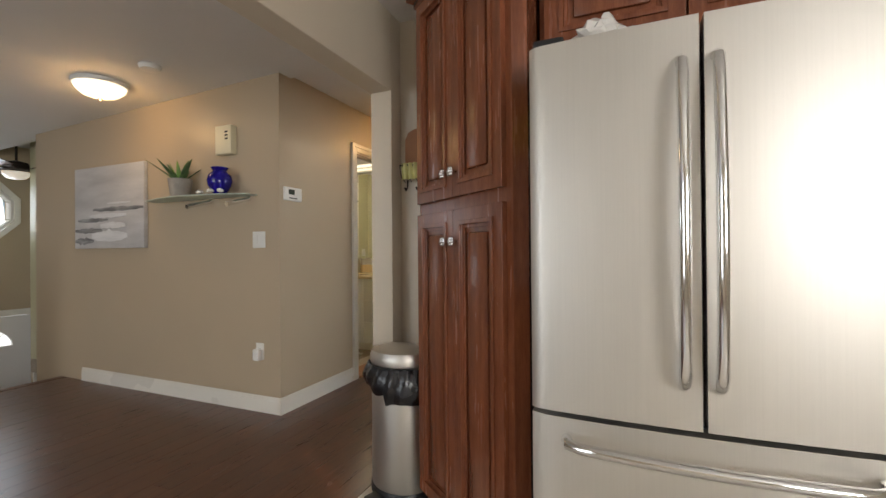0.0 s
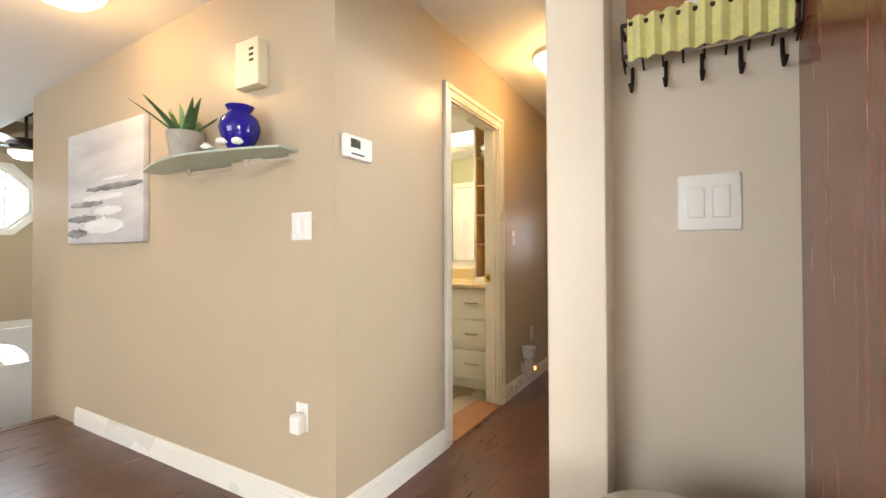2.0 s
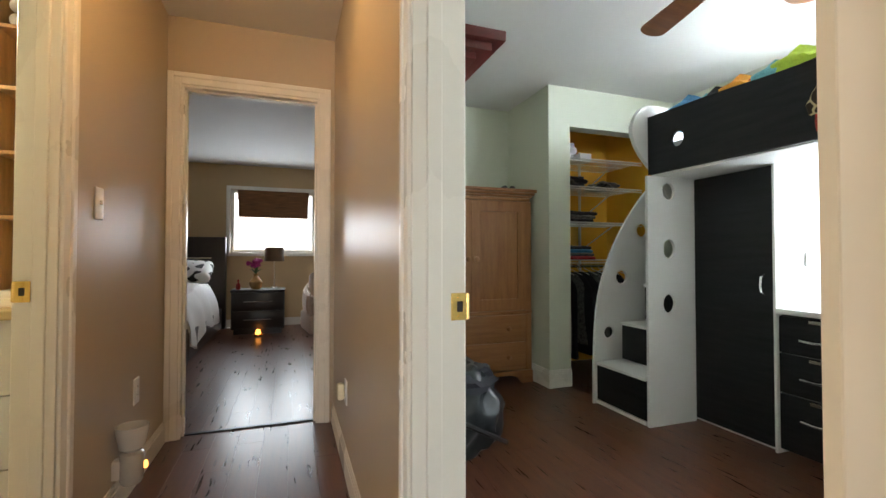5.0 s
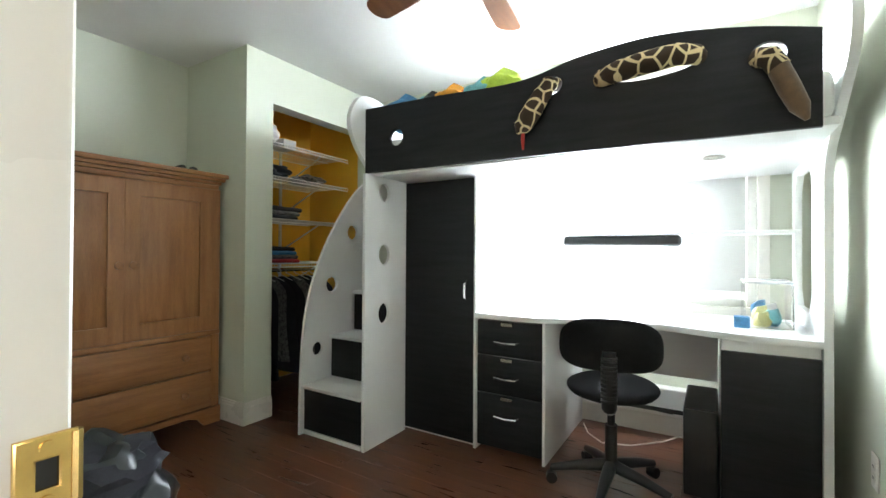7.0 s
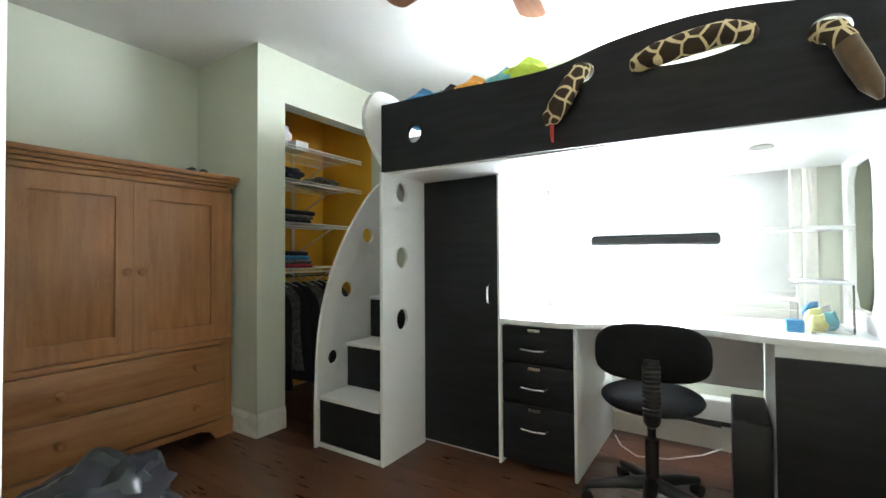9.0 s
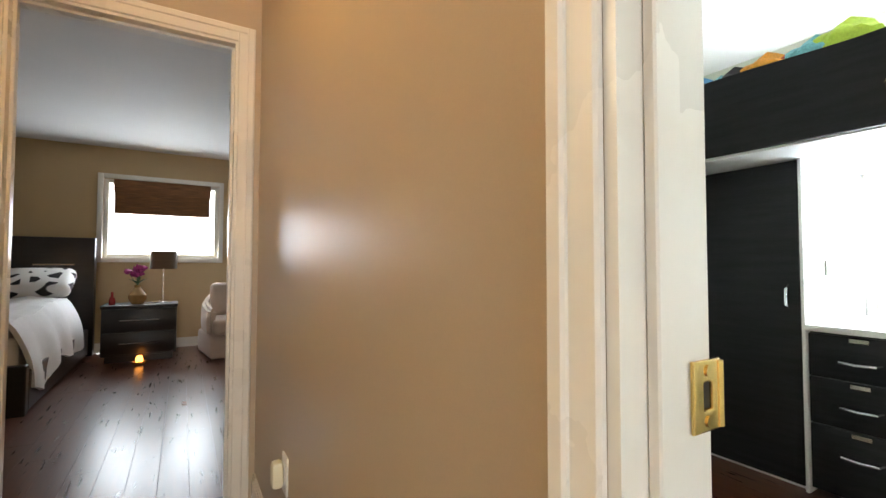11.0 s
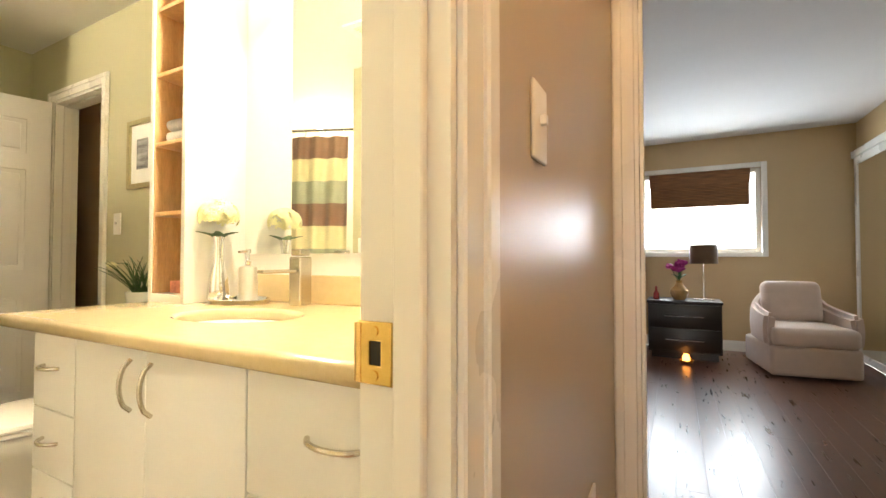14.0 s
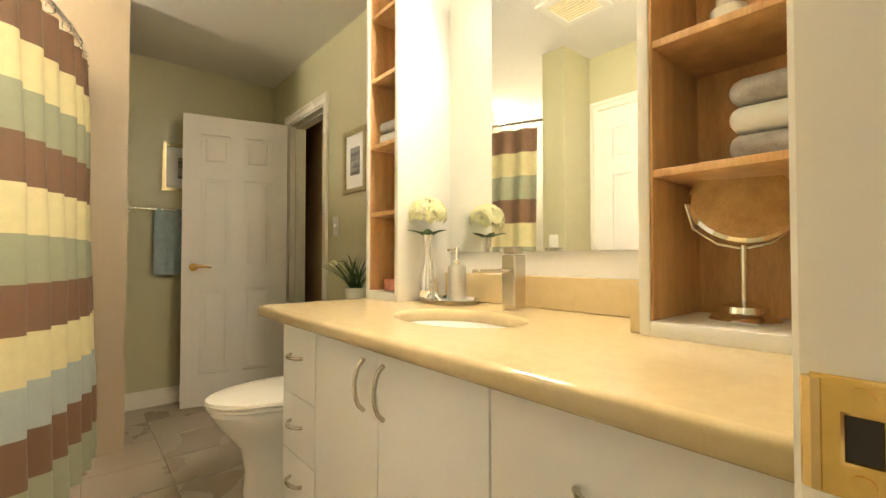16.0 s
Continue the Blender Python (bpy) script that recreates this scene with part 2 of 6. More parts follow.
GIRAFFE = spots("giraffe_plush", (0.035, 0.018, 0.008), (0.62, 0.50, 0.28), 17, 0.055, 0.95)
COW = spots("black_and_white_pillow", (0.012, 0.012, 0.012), (0.75, 0.74, 0.72), 6.5, 0.20, 0.9)
BROWNP = mat("brown_plush", (0.11, 0.065, 0.03), 0.95, vary=0.2, scale=40, bump=0.08, fine=300, sheen=0.4)
CORK = mat("tan_letter_board", (0.30, 0.13, 0.05), 0.6, vary=0.12, scale=14)
LEMON = mat("pale_yellow_cloth", (0.66, 0.64, 0.28), 0.85, vary=0.08, scale=30, bump=0.04)
FANWOOD = mat("reddish_fan_blade", (0.26, 0.105, 0.05), 0.4, vary=0.2, scale=4, stretch=(1, 6, 6))
DOORW = mat("white_door_paint", (0.78, 0.76, 0.74), 0.3, vary=0.015, scale=4, bump=0.006, fine=90)
CANVASG = mat("painted_canvas_grey", (0.44, 0.43, 0.43), 0.8, vary=0.10, scale=2.5, bump=0.03, fine=300, stretch=(0.6, 1, 2.5), color2=(0.60, 0.59, 0.58))
STROKEW = mat("white_brushwork", (0.70, 0.70, 0.70), 0.75, vary=0.1, scale=9, bump=0.05, stretch=(0.5, 1, 4))
STROKED = mat("charcoal_brushwork", (0.12, 0.12, 0.125), 0.75, vary=0.5, scale=9, bump=0.05, stretch=(0.5, 1, 4), color2=(0.28, 0.28, 0.28))
GOLDF = mat("champagne_frame", (0.42, 0.36, 0.20), 0.35, metal=0.7, vary=0.1, scale=30)
CURT = [mat(n, c, 0.7, vary=0.05, scale=20, bump=0.03, fine=400, sheen=0.2) for n, c in (
    ("curtain_brown", (0.17, 0.095, 0.055)), ("curtain_cream", (0.66, 0.60, 0.34)), ("curtain_sage", (0.30, 0.32, 0.22)),
    ("curtain_ivory", (0.72, 0.69, 0.56)), ("curtain_blue_grey", (0.36, 0.41, 0.40)))]

# ---- mesh helpers ----


def bx(bm, x0, x1, y0, y1, z0, z1, bevel=0.0, seg=2):
    m = Matrix.LocRotScale(((x0 + x1) / 2, (y0 + y1) / 2, (z0 + z1) / 2), None, (abs(x1 - x0), abs(y1 - y0), abs(z1 - z0)))
    r = bmesh.ops.create_cube(bm, size=1, matrix=m)
    if bevel:
        edges = list({e for v in r["verts"] for e in v.link_edges})
        bmesh.ops.bevel(bm, geom=edges, offset=bevel, segments=seg, affect="EDGES", profile=0.5)
    return bm


def box(*a, bevel=0.003, seg=2):
    return bx(bmesh.new(), *a, bevel=bevel, seg=seg)


def rod(bm, p0, p1, r0, r1=None, seg=16):
    p0, p1 = Vector(p0), Vector(p1)
    d = p1 - p0
    m = Matrix.Translation((p0 + p1) / 2) @ d.to_track_quat("Z", "Y").to_matrix().to_4x4()
    bmesh.ops.create_cone(bm, cap_ends=True, segments=seg, radius1=r0, radius2=r0 if r1 is None else r1, depth=d.length, matrix=m)
    return bm


def lathe(bm, profile, c=(0, 0, 0), seg=28):
    rings = []
    for r, z in profile:
        rings.append([bm.verts.new((c[0] + max(r, 1e-4) * math.cos(2 * math.pi * i / seg), c[1] + max(r, 1e-4) * math.sin(2 * math.pi * i / seg), c[2] + z)) for i in range(seg)])
    for a, b in zip(rings, rings[1:]):
        for i in range(seg):
            bm.faces.new((a[i], a[(i + 1) % seg], b[(i + 1) % seg], b[i]))
    bm.faces.new(rings[0][::-1])
    bm.faces.new(rings[-1])
    return bm


def tube(bm, pts, r, seg=10):
    """A round bar along points; r is one radius or one a point."""
    pts = [Vector(p) for p in pts]
    rs = r if isinstance(r, (list, tuple)) else [r] * len(pts)
    rings = []
    side = None
    for i, p in enumerate(pts):
        d = (pts[min(i + 1, len(pts) - 1)] - pts[max(i - 1, 0)]).normalized()
        if side is None:
            side = d.orthogonal().normalized()
        side = (side - d * side.dot(d)).normalized()
        up = d.cross(side)
        rings.append([bm.verts.new(p + rs[i] * (math.cos(2 * math.pi * k / seg) * side + math.sin(2 * math.pi * k / seg) * up)) for k in range(seg)])
    for a, b in zip(rings, rings[1:]):
        for k in range(seg):
            bm.faces.new((a[k], a[(k + 1) % seg], b[(k + 1) % seg], b[k]))
    bm.faces.new(rings[0][::-1])
    bm.faces.new(rings[-1])
    return bm


def blob(bm, c, s, bumpy=0.0, sub=3, freq=4.0, flat=None):
    r = bmesh.ops.create_icosphere(bm, subdivisions=sub, radius=1)
    for v in r["verts"]:
        n = noise.noise(v.co * freq * 0.5 + Vector(c) * 3) * bumpy
        v.co = Vector((v.co.x * s[0], v.co.y * s[1], v.co.z * s[2])) * (1 + n) + Vector(c)
        if flat is not None and v.co.z < flat:
            v.co.z = flat
    return bm


def sheet(bm, f, nu, nv):
    g = [[bm.verts.new(f(i / nu, j / nv)) for j in range(nv + 1)] for i in range(nu + 1)]
    for i in range(nu):
        for j in range(nv):
            bm.faces.new((g[i][j], g[i + 1][j], g[i + 1][j + 1], g[i][j + 1]))
    return bm


def solid(bm, t):
    bmesh.ops.recalc_face_normals(bm, faces=bm.faces[:])
    bmesh.ops.solidify(bm, geom=bm.faces[:], thickness=t)
    return bm


def panel(outlines, t, m, bev=0.002):
    """A flat board of thickness t with holes, from outlines in its own plane, laid by the matrix m."""
    cu = bpy.data.curves.new("board", "CURVE")
    cu.dimensions, cu.fill_mode, cu.extrude, cu.bevel_depth, cu.bevel_resolution = "2D", "BOTH", t / 2 - bev, bev, 1 if bev < 0.004 else 3
    for pts in outlines:
        s = cu.splines.new("POLY")
        s.points.add(len(pts) - 1)
        for p, q in zip(s.points, pts):
            p.co = (q[0], q[1], 0, 1)
        s.use_cyclic_u = True
    ob = bpy.data.objects.new("board", cu)
    scene.collection.objects.link(ob)
    me = bpy.data.meshes.new_from_object(ob.evaluated_get(bpy.context.evaluated_depsgraph_get()))
    bpy.data.objects.remove(ob)
    bm = bmesh.new()
    bm.from_mesh(me)
    bpy.data.meshes.remove(me)
    bm.transform(m)
    return bm


def ring2(cx, cy, rx, ry, n=24):
    return [(cx + rx * math.cos(2 * math.pi * i / n), cy + ry * math.sin(2 * math.pi * i / n)) for i in range(n)]


UP_XZ = Matrix(((1, 0, 0, 0), (0, 0, -1, 0), (0, 1, 0, 0), (0, 0, 0, 1)))
UP_YZ = Matrix(((0, 0, 1, 0), (1, 0, 0, 0), (0, 1, 0, 0), (0, 0, 0, 1)))


def part(name, bm, material, parent=None, label="", smooth=True, kind=""):
    bmesh.ops.recalc_face_normals(bm, faces=bm.faces[:])
    me = bpy.data.meshes.new(name)
    bm.to_mesh(me)
    bm.free()
    for m in material if isinstance(material, (list, tuple)) else [material]:
        me.materials.append(m)
    if smooth:
        me.shade_smooth()
        me.set_sharp_from_angle(angle=radians(38))
        areas = np.zeros(len(me.polygons))
        me.polygons.foreach_get("area", areas)
        big = np.nonzero(areas > 8 * np.median(areas))[0]
        if len(big) <= 14:
            for i in big:
                me.polygons[int(i)].use_smooth = False
    ob = new(name, me)
    ob.parent = parent
    return tagged(ob, label=label, kind=kind)


def thing(name, at, label, category, rz=0.0, group=""):
    ob = new(name)
    ob.empty_display_size = 0.1
    ob.matrix_basis = pose(*at, 0, 0, rz)
    return tagged(ob, label, category, group)


def solo(name, bm, material, at, label, category, rz=0.0, group=""):
    ob = part(name, bm, material)
    ob.matrix_basis = pose(*at, 0, 0, rz)
    return tagged(ob, label, category, group)


def structure(name, bm, material, label="", category=""):
    return tagged(part(name, bm, material, smooth=False), label, category, kind="structure")


# ---- large structure ----
H = 2.42


def wall(name, axis, w0, w1, a0, a1, z0, z1, holes, mats, label):
    """A wall across `axis` from w0 to w1, running from a0 to a1, with holes (b0, b1, zb, zt). mats: low side, high side."""
    bm = bmesh.new()

    def piece(p0, p1, q0, q1):
        if p1 - p0 > 1e-4 and q1 - q0 > 1e-4:
            bx(bm, *((w0, w1, p0, p1) if axis == "x" else (p0, p1, w0, w1)), q0, q1)
    last = a0
    for b0, b1, zb, zt in sorted(holes):
        piece(last, b0, z0, z1)
        piece(b0, b1, z0, zb)
        piece(b0, b1, zt, z1)
        last = b1
    piece(last, a1, z0, z1)
    bm.normal_update()
    k = 0 if axis == "x" else 1
    for f in bm.faces:
        f.material_index = 1 if f.normal[k] > 0.5 or (abs(f.normal[k]) < 0.5 and len(mats) > 2) else 0
    return structure(name, bm, mats[:2], label, "wall")


wall("wall_living", "y", 1.85, 1.97, -5.10, -2.05, -1.6, H, [], (BEIGE, BEIGE), "beige painted drywall of the living room")
wall("wall_hall_west", "x", -2.15, -2.05, 1.97, 4.73, 0, H, [(2.795, 3.525, 0, 2.03)], (SAGE, BEIGE), "beige hallway wall with the bathroom doorway")
wall("wall_hall_end", "y", 4.73, 4.85, -2.22, -1.12, 0, H, [(-1.98, -1.215, 0, 2.03)], (BEIGE, TAN), "beige end wall of the hallway with a doorway")
wall("wall_hall_east", "x", -1.12, -1.0, 1.64, 4.85, 0, H, [(2.015, 2.838, 0, 2.03)], (BEIGE, PALE), "beige hallway wall with a bedroom doorway")
structure("wall_pilaster", box(-1.097, -0.97, 1.53, 1.64, 0, H, bevel=0.004), CREAM, "cream painted wall end under the header beam", "wall")
structure("wall_header_beam", box(-1.097, -0.97, -3.5, 1.53, 2.0, H, bevel=0.004), CREAM, "cream dropped header beam between kitchen and living room", "beam")
wall("wall_kitchen", "y", 1.64, 1.88, -1.0, 2.6, 0, H, [], (CREAM, PALE), "cream kitchen wall beside the pantry")
wall("wall_kid_alcove", "y", 4.73, 4.85, -1.0, -0.60, 0, H, [], (PALE, TAN), "pale green bedroom wall")
wall("wall_kid_west", "x", -0.66, -0.60, 4.85, 5.69, 0, H, [], (TAN, PALE), "pale green bedroom wall beside the wardrobe")
wall("wall_kid_north", "y", 5.57, 5.69, -0.60, 0.56, 0, H, [], (PALE, TAN), "pale green bedroom wall behind the wardrobe")
wall("wall_closet_side", "x", 0.56, 0.68, 4.88, 5.69, 0, H, [], (PALE, YELLOW), "pale green return wall of the closet")
wall("wall_closet_front", "y", 4.88, 5.0, 0.68, 1.85, 0, H, [(0.76, 1.72, 0, 2.10)], (PALE, YELLOW), "pale green closet front with an open doorway")
wall("wall_closet_back", "y", 5.6, 5.69, 0.68, 1.97, 0, H, [], (YELLOW, YELLOW), "bright yellow closet back wall")
wall("wall_kid_window", "x", 1.85, 1.97, 1.88, 5.6, 0, H, [(2.14, 3.46, 0.80, 2.28)], (PALE, PALE), "pale wall with a window under the loft bed")
structure("wall_closet_end", box(1.72, 1.846, 5.0, 5.6, 0, H, bevel=0), YELLOW, "yellow closet end wall", "wall")
wall("wall_bath_north", "y", 4.44, 4.56, -5.84, -2.22, 0, H, [(-5.36, -4.76, 0, 2.03)], (SAGE, TAN), "sage green bathroom wall with a second doorway")
wall("wall_bath_west", "x", -5.84, -5.72, 2.13, 4.44, 0, H, [], (SAGE, SAGE), "sage green bathroom end wall")
wall("wall_bath_south", "y", 2.58, 2.70, -3.752, -2.14, 0, H, [], (SAGE, SAGE), "sage green bathroom wall behind the open door")
structure("wall_bath_wing", box(-3.93, -3.752, 2.13, 3.0, 0, H, bevel=0.003), SAGE, "sage green wing wall at the end of the bathtub", "wall")
wall("wall_bath_alcove", "y", 2.13, 2.25, -5.72, -3.93, 0, H, [], (SAGE, CERAMIC), "white surround behind the bathtub")
wall("wall_bedroom_window", "y", 9.04, 9.18, -5.2, -0.10, 0, H, [(-2.23, -1.02, 1.11, 2.05)], (TAN, TAN), "tan bedroom wall with a window")
wall("wall_bedroom_east", "x", -0.22, -0.10, 5.69, 9.04, 0, H, [], (TAN, TAN), "tan bedroom wall with mirrored closet doors")
wall("wall_bedroom_west", "x", -5.32, -5.20, 4.85, 9.18, 0, H, [], (TAN, TAN), "tan bedroom wall beside the bed")
wall("wall_bedroom_south", "y", 4.73, 4.85, -5.84, -2.22, 0, H, [], (TAN, TAN), "tan bedroom wall")
structure("wall_passage_end", box(-5.96, -5.84, 4.44, 4.85, 0, H, bevel=0), TAN, "tan wall at the end of the passage", "wall")
wall("wall_south", "y", -3.62, -3.5, -6.5, 2.6, -1.6, H, [(-4.3, -1.7, 0.3, 2.1)], (CREAM, CREAM), "cream rear wall with a wide window")
# Second hole: bare slot added out of view to throw a sun stripe on the floor.
wall("wall_east", "x", 2.6, 2.72, -3.62, 1.88, 0, H, [(-3.3, -1.5, 0.95, 2.1), (-1.307, -1.144, 1.62, 2.22)], (CREAM, CREAM), "unseen cream kitchen wall with an added window and sun slot")
wall("wall_entry_side", "y", 3.3, 3.42, -6.62, -5.10, -1.6, H, [], (BEIGE, BEIGE), "beige side wall of the entry")
wall("wall_entry_return", "x", -5.10, -4.98, 1.97, 3.42, -1.6, H, [], (BEIGE, BEIGE), "beige return wall of the entry")


def octagon(cy, cz, r):
    return [(cy + r * math.cos(math.pi / 8 + i * math.pi / 4), cz + r * math.sin(math.pi / 8 + i * math.pi / 4)) for i in range(8)]


OY, OZ, OR = 1.98, 1.655, 0.325
DY0, DY1, DZT = 1.56, 2.44, 0.42
structure("wall_entry", panel([[(-3.62, -1.6), (3.42, -1.6), (3.42, H), (-3.62, H)], octagon(OY, OZ, OR), [(DY0, -1.59), (DY1, -1.59), (DY1, DZT), (DY0, DZT)]], 0.12,
          Matrix.Translation((-6.56, 0, 0)) @ UP_YZ), BEIGE, "tan entry wall with an octagonal window", "wall")

for nm, a, m in (("ceiling_kitchen", (-0.97, 2.72, -3.62, 1.76), CEIL), ("ceiling_hall", (-2.11, -1.06, 1.97, 4.79), CEIL),
                 ("ceiling_kid_room", (-1.06, 1.97, 1.76, 4.79), CEIL), ("ceiling_kid_alcove", (-0.63, 1.97, 4.79, 5.69), CEIL), ("ceiling_bath", (-5.84, -2.11, 1.97, 4.79), CEIL), ("ceiling_bedroom", (-5.96, -0.63, 4.79, 9.18), CEIL), ("ceiling_bedroom_side", (-0.63, -0.10, 5.69, 9.18), CEIL),
                 ("ceiling_entry", (-6.62, -5.0, 1.97, 3.42), CEIL)):
    structure(nm, box(*a, H, H + 0.1, bevel=0), m, "white painted ceiling", "ceiling")

sl = bmesh.new()
bx(sl, -6.62, -0.97, -3.62, 1.97, H - 0.04, H + 0.1)
for v in sl.verts:
    if v.co.z < H:
        v.co.z = 2.43 + 0.032 * (v.co.x + 1.1)
structure("ceiling_living", sl, CEIL, "white gently sloping living room ceiling", "ceiling")
floor = structure("floor", box(-4.65, -0.97, -3.5, 1.85, -0.15, -0.016, bevel=0), UNDER, "dark glossy hardwood floor of narrow boards", "floor")
bm = bmesh.new()
bx(bm, -2.14, -1.0, 1.64, 4.85, -0.15, -0.016)
floor_hall = structure("floor_hall", bm, UNDER, "dark glossy hardwood hallway floor", "floor")
floor_kid = structure("floor_kid_room", box(-1.0, 1.85, 1.88, 5.6, -0.15, -0.016, bevel=0), UNDER, "reddish glossy hardwood floor", "floor")
floor_bed = structure("floor_bedroom", box(-5.32, -0.22, 4.85, 9.04, -0.15, -0.016, bevel=0), UNDER, "dark glossy hardwood bedroom floor", "floor")
floor_kit = structure("floor_kitchen", box(-0.97, 2.6, -3.5, 1.64, -0.15, -0.008, bevel=0), GROUT, "light kitchen tile floor", "floor")
floor_bath = structure("floor_bath", box(-5.84, -2.14, 2.13, 4.73, -0.15, -0.008, bevel=0), GROUT, "beige bathroom tile floor", "floor")
structure("floor_entry", box(-6.5, -5.1, -3.5, 3.3, -1.7, -1.6, bevel=0), TILEK, "tiled entry landing below the living room", "floor")
structure("floor_edge_nosing", box(-4.68, -4.60, -3.5, 1.846, -0.03, 0.004, bevel=0.004), FLOORW, "dark wooden nosing at the top of the stairs", "nosing")
for i in range(6):
    structure("stair_step_%d" % (i + 1), box(-4.66 - 0.0 - 0.26 * (i + 1) * 0.3, -4.66 - 0.26 * i * 0.3, -0.2, 1.846, -1.6, -0.19 * (i + 1), bevel=0), FLOORW, "dark wooden stair down to the entry", "step")
structure("bath_threshold", box(-2.24, -2.03, 2.807, 3.513, -0.006, 0.016, bevel=0.005), PINEH, "honey wooden threshold of the bathroom", "threshold")
structure("bedroom_threshold", box(-1.98, -1.215, 4.775, 4.80, -0.005, 0.008, bevel=0.002), PLASTICB, "dark metal strip in the bedroom doorway", "threshold")


def baseboard(name, axis, face, side, a0, a1, h=0.115):
    """Board with a stepped top, on the wall face; side +1 or -1 is where it stands out."""
    bm = bmesh.new()
    for d, z0, z1 in ((0.014, 0, h * 0.78), (0.010, h * 0.78, h * 0.9), (0.006, h * 0.9, h)):
        w = sorted((face, face + side * d))
        bx(bm, *((*w, a0, a1) if axis == "x" else (a0, a1, *w)), z0, z1)
    return structure(name, bm, TRIM, "white moulded baseboard", "baseboard")


baseboard("baseboard_living", "y", 1.85, -1, -4.35, -2.036)
baseboard("baseboard_hall_corner", "x", -2.05, 1, 1.836, 2.717)
baseboard("baseboard_hall_west", "x", -2.05, 1, 3.603, 4.715)
baseboard("baseboard_hall_east", "x", -1.12, -1, 2.893, 4.715)
baseboard("baseboard_hall_pilaster", "x", -1.12, -1, 1.64, 1.96)
baseboard("baseboard_kid_return", "x", 0.56, -1, 4.866, 5.57, 0.14)
baseboard("baseboard_closet_front", "y", 4.88, -1, 0.546, 0.76, 0.14)
baseboard("baseboard_kid_window", "x", 1.85, -1, 1.88, 4.0, 0.14)
baseboard("baseboard_bedroom", "y", 9.04, -1, -5.2, -0.22)
baseboard("baseboard_bath_west", "x", -5.72, 1, 3.05, 4.44)
baseboard("baseboard_kitchen", "y", 1.64, -1, -0.97, -0.63)


def casing(name, axis, face, side, a0, a1, top, w=0.07, label="white moulded door casing"):
    """Three moulded boards round an opening, on a wall face."""
    bm = bmesh.new()
    for d, o0, o1 in ((0.012, 0.0, w), (0.019, w * 0.55, w - 0.004)):
        f = sorted((face, face + side * d))
        for p0, p1, z0, z1 in ((a0 - o1, a0 - o0, 0, top + o1), (a1 + o0, a1 + o1, 0, top + o1), (a0 - o0, a1 + o0, top + o0, top + o1)):
            bx(bm, *((*f, p0, p1) if axis == "x" else (p0, p1, *f)), z0, z1, bevel=0.003, seg=1)
    return structure(name, bm, TRIM, label, "door casing")


def jamb(name, axis, w0, w1, a0, a1, top, stop):
    """Lining of a doorway with a door stop."""
    bm = bmesh.new()
    t = 0.012
    for p0, p1, z0, z1 in ((a0, a0 + t, 0, top), (a1 - t, a1, 0, top), (a0 + t, a1 - t, top - t, top)):
        bx(bm, *((w0, w1, p0, p1) if axis == "x" else (p0, p1, w0, w1)), z0, z1)
    s0, s1 = stop
    for p0, p1, z0, z1 in ((a0 + t, a0 + 2 * t, 0, top - t), (a1 - 2 * t, a1 - t, 0, top - t), (a0 + 2 * t, a1 - 2 * t, top - 2 * t, top - t)):
        bx(bm, *((s0, s1, p0, p1) if axis == "x" else (p0, p1, s0, s1)), z0, z1, bevel=0.002, seg=1)
    return structure(name, bm, TRIM, "white painted door lining", "door frame")


casing("trim_bath_door", "x", -2.05, 1, 2.795, 3.525, 2.03, 0.078)
casing("trim_bath_door_inside", "x", -2.15, -1, 2.795, 3.525, 2.03, 0.056)
jamb("door_frame_bath", "x", -2.152, -2.048, 2.795, 3.525, 2.03, (-2.105, -2.072))
casing("trim_bedroom_door", "y", 4.73, -1, -1.98, -1.215, 2.03)
jamb("door_frame_bedroom", "y", 4.728, 4.852, -1.98, -1.215, 2.03, (4.77, 4.81))
casing("trim_kid_door", "x", -1.12, -1, 2.015, 2.838, 2.03, 0.055)
casing("trim_kid_door_inside", "x", -1.0, 1, 2.015, 2.838, 2.03, 0.055)
jamb("door_frame_kid", "x", -1.122, -0.998, 2.015, 2.838, 2.03, (-1.09, -1.055))
casing("trim_bath_second_door", "y", 4.44, -1, -5.36, -4.76, 2.03, 0.065)
jamb("door_frame_bath_second", "y", 4.438, 4.562, -5.36, -4.76, 2.03, (4.48, 4.52))


def strike(at, rz, label, side):
    """Brass strike plate with a latch hole, its inner shade a black box; it faces local -y."""
    o = thing("strike_plate", at, label, "strike plate", rz)
    o.scale = (1.05, 1.0, 1.05)
    part("plate", panel([[(-0.018, -0.028), (0.018, -0.028), (0.018, 0.028), (-0.018, 0.028)], [(-0.008, -0.013), (0.009, -0.013), (0.009, 0.013), (-0.008, 0.013)]], 0.005,
         Matrix.Translation((0, 0, 0)) @ UP_XZ), BRASS, o)
    part("latch_hole", box(-0.009, 0.009, 0.001, 0.0035, -0.014, 0.014, bevel=0), PLASTICB, o, "black box for the shade inside the latch hole")
    bm = bmesh.new()
    tube(bm, [(side * 0.019, 0, -0.028 + 0.056 * k) for k in (0, 1)], 0.005, 8)
    part("lip", bm, BRASS, o)
    for z in (-0.021, 0.021):
        part("screw", rod(bmesh.new(), (0, -0.004, z), (0, -0.002, z), 0.005, seg=12), BRASS, o)


strike((-2.131, 3.510, 0.93), 0, "worn brass strike plate on the bathroom door frame", -1)
strike((-1.010, 2.823, 0.918), 0, "brass strike plate on the bedroom door frame", 1)


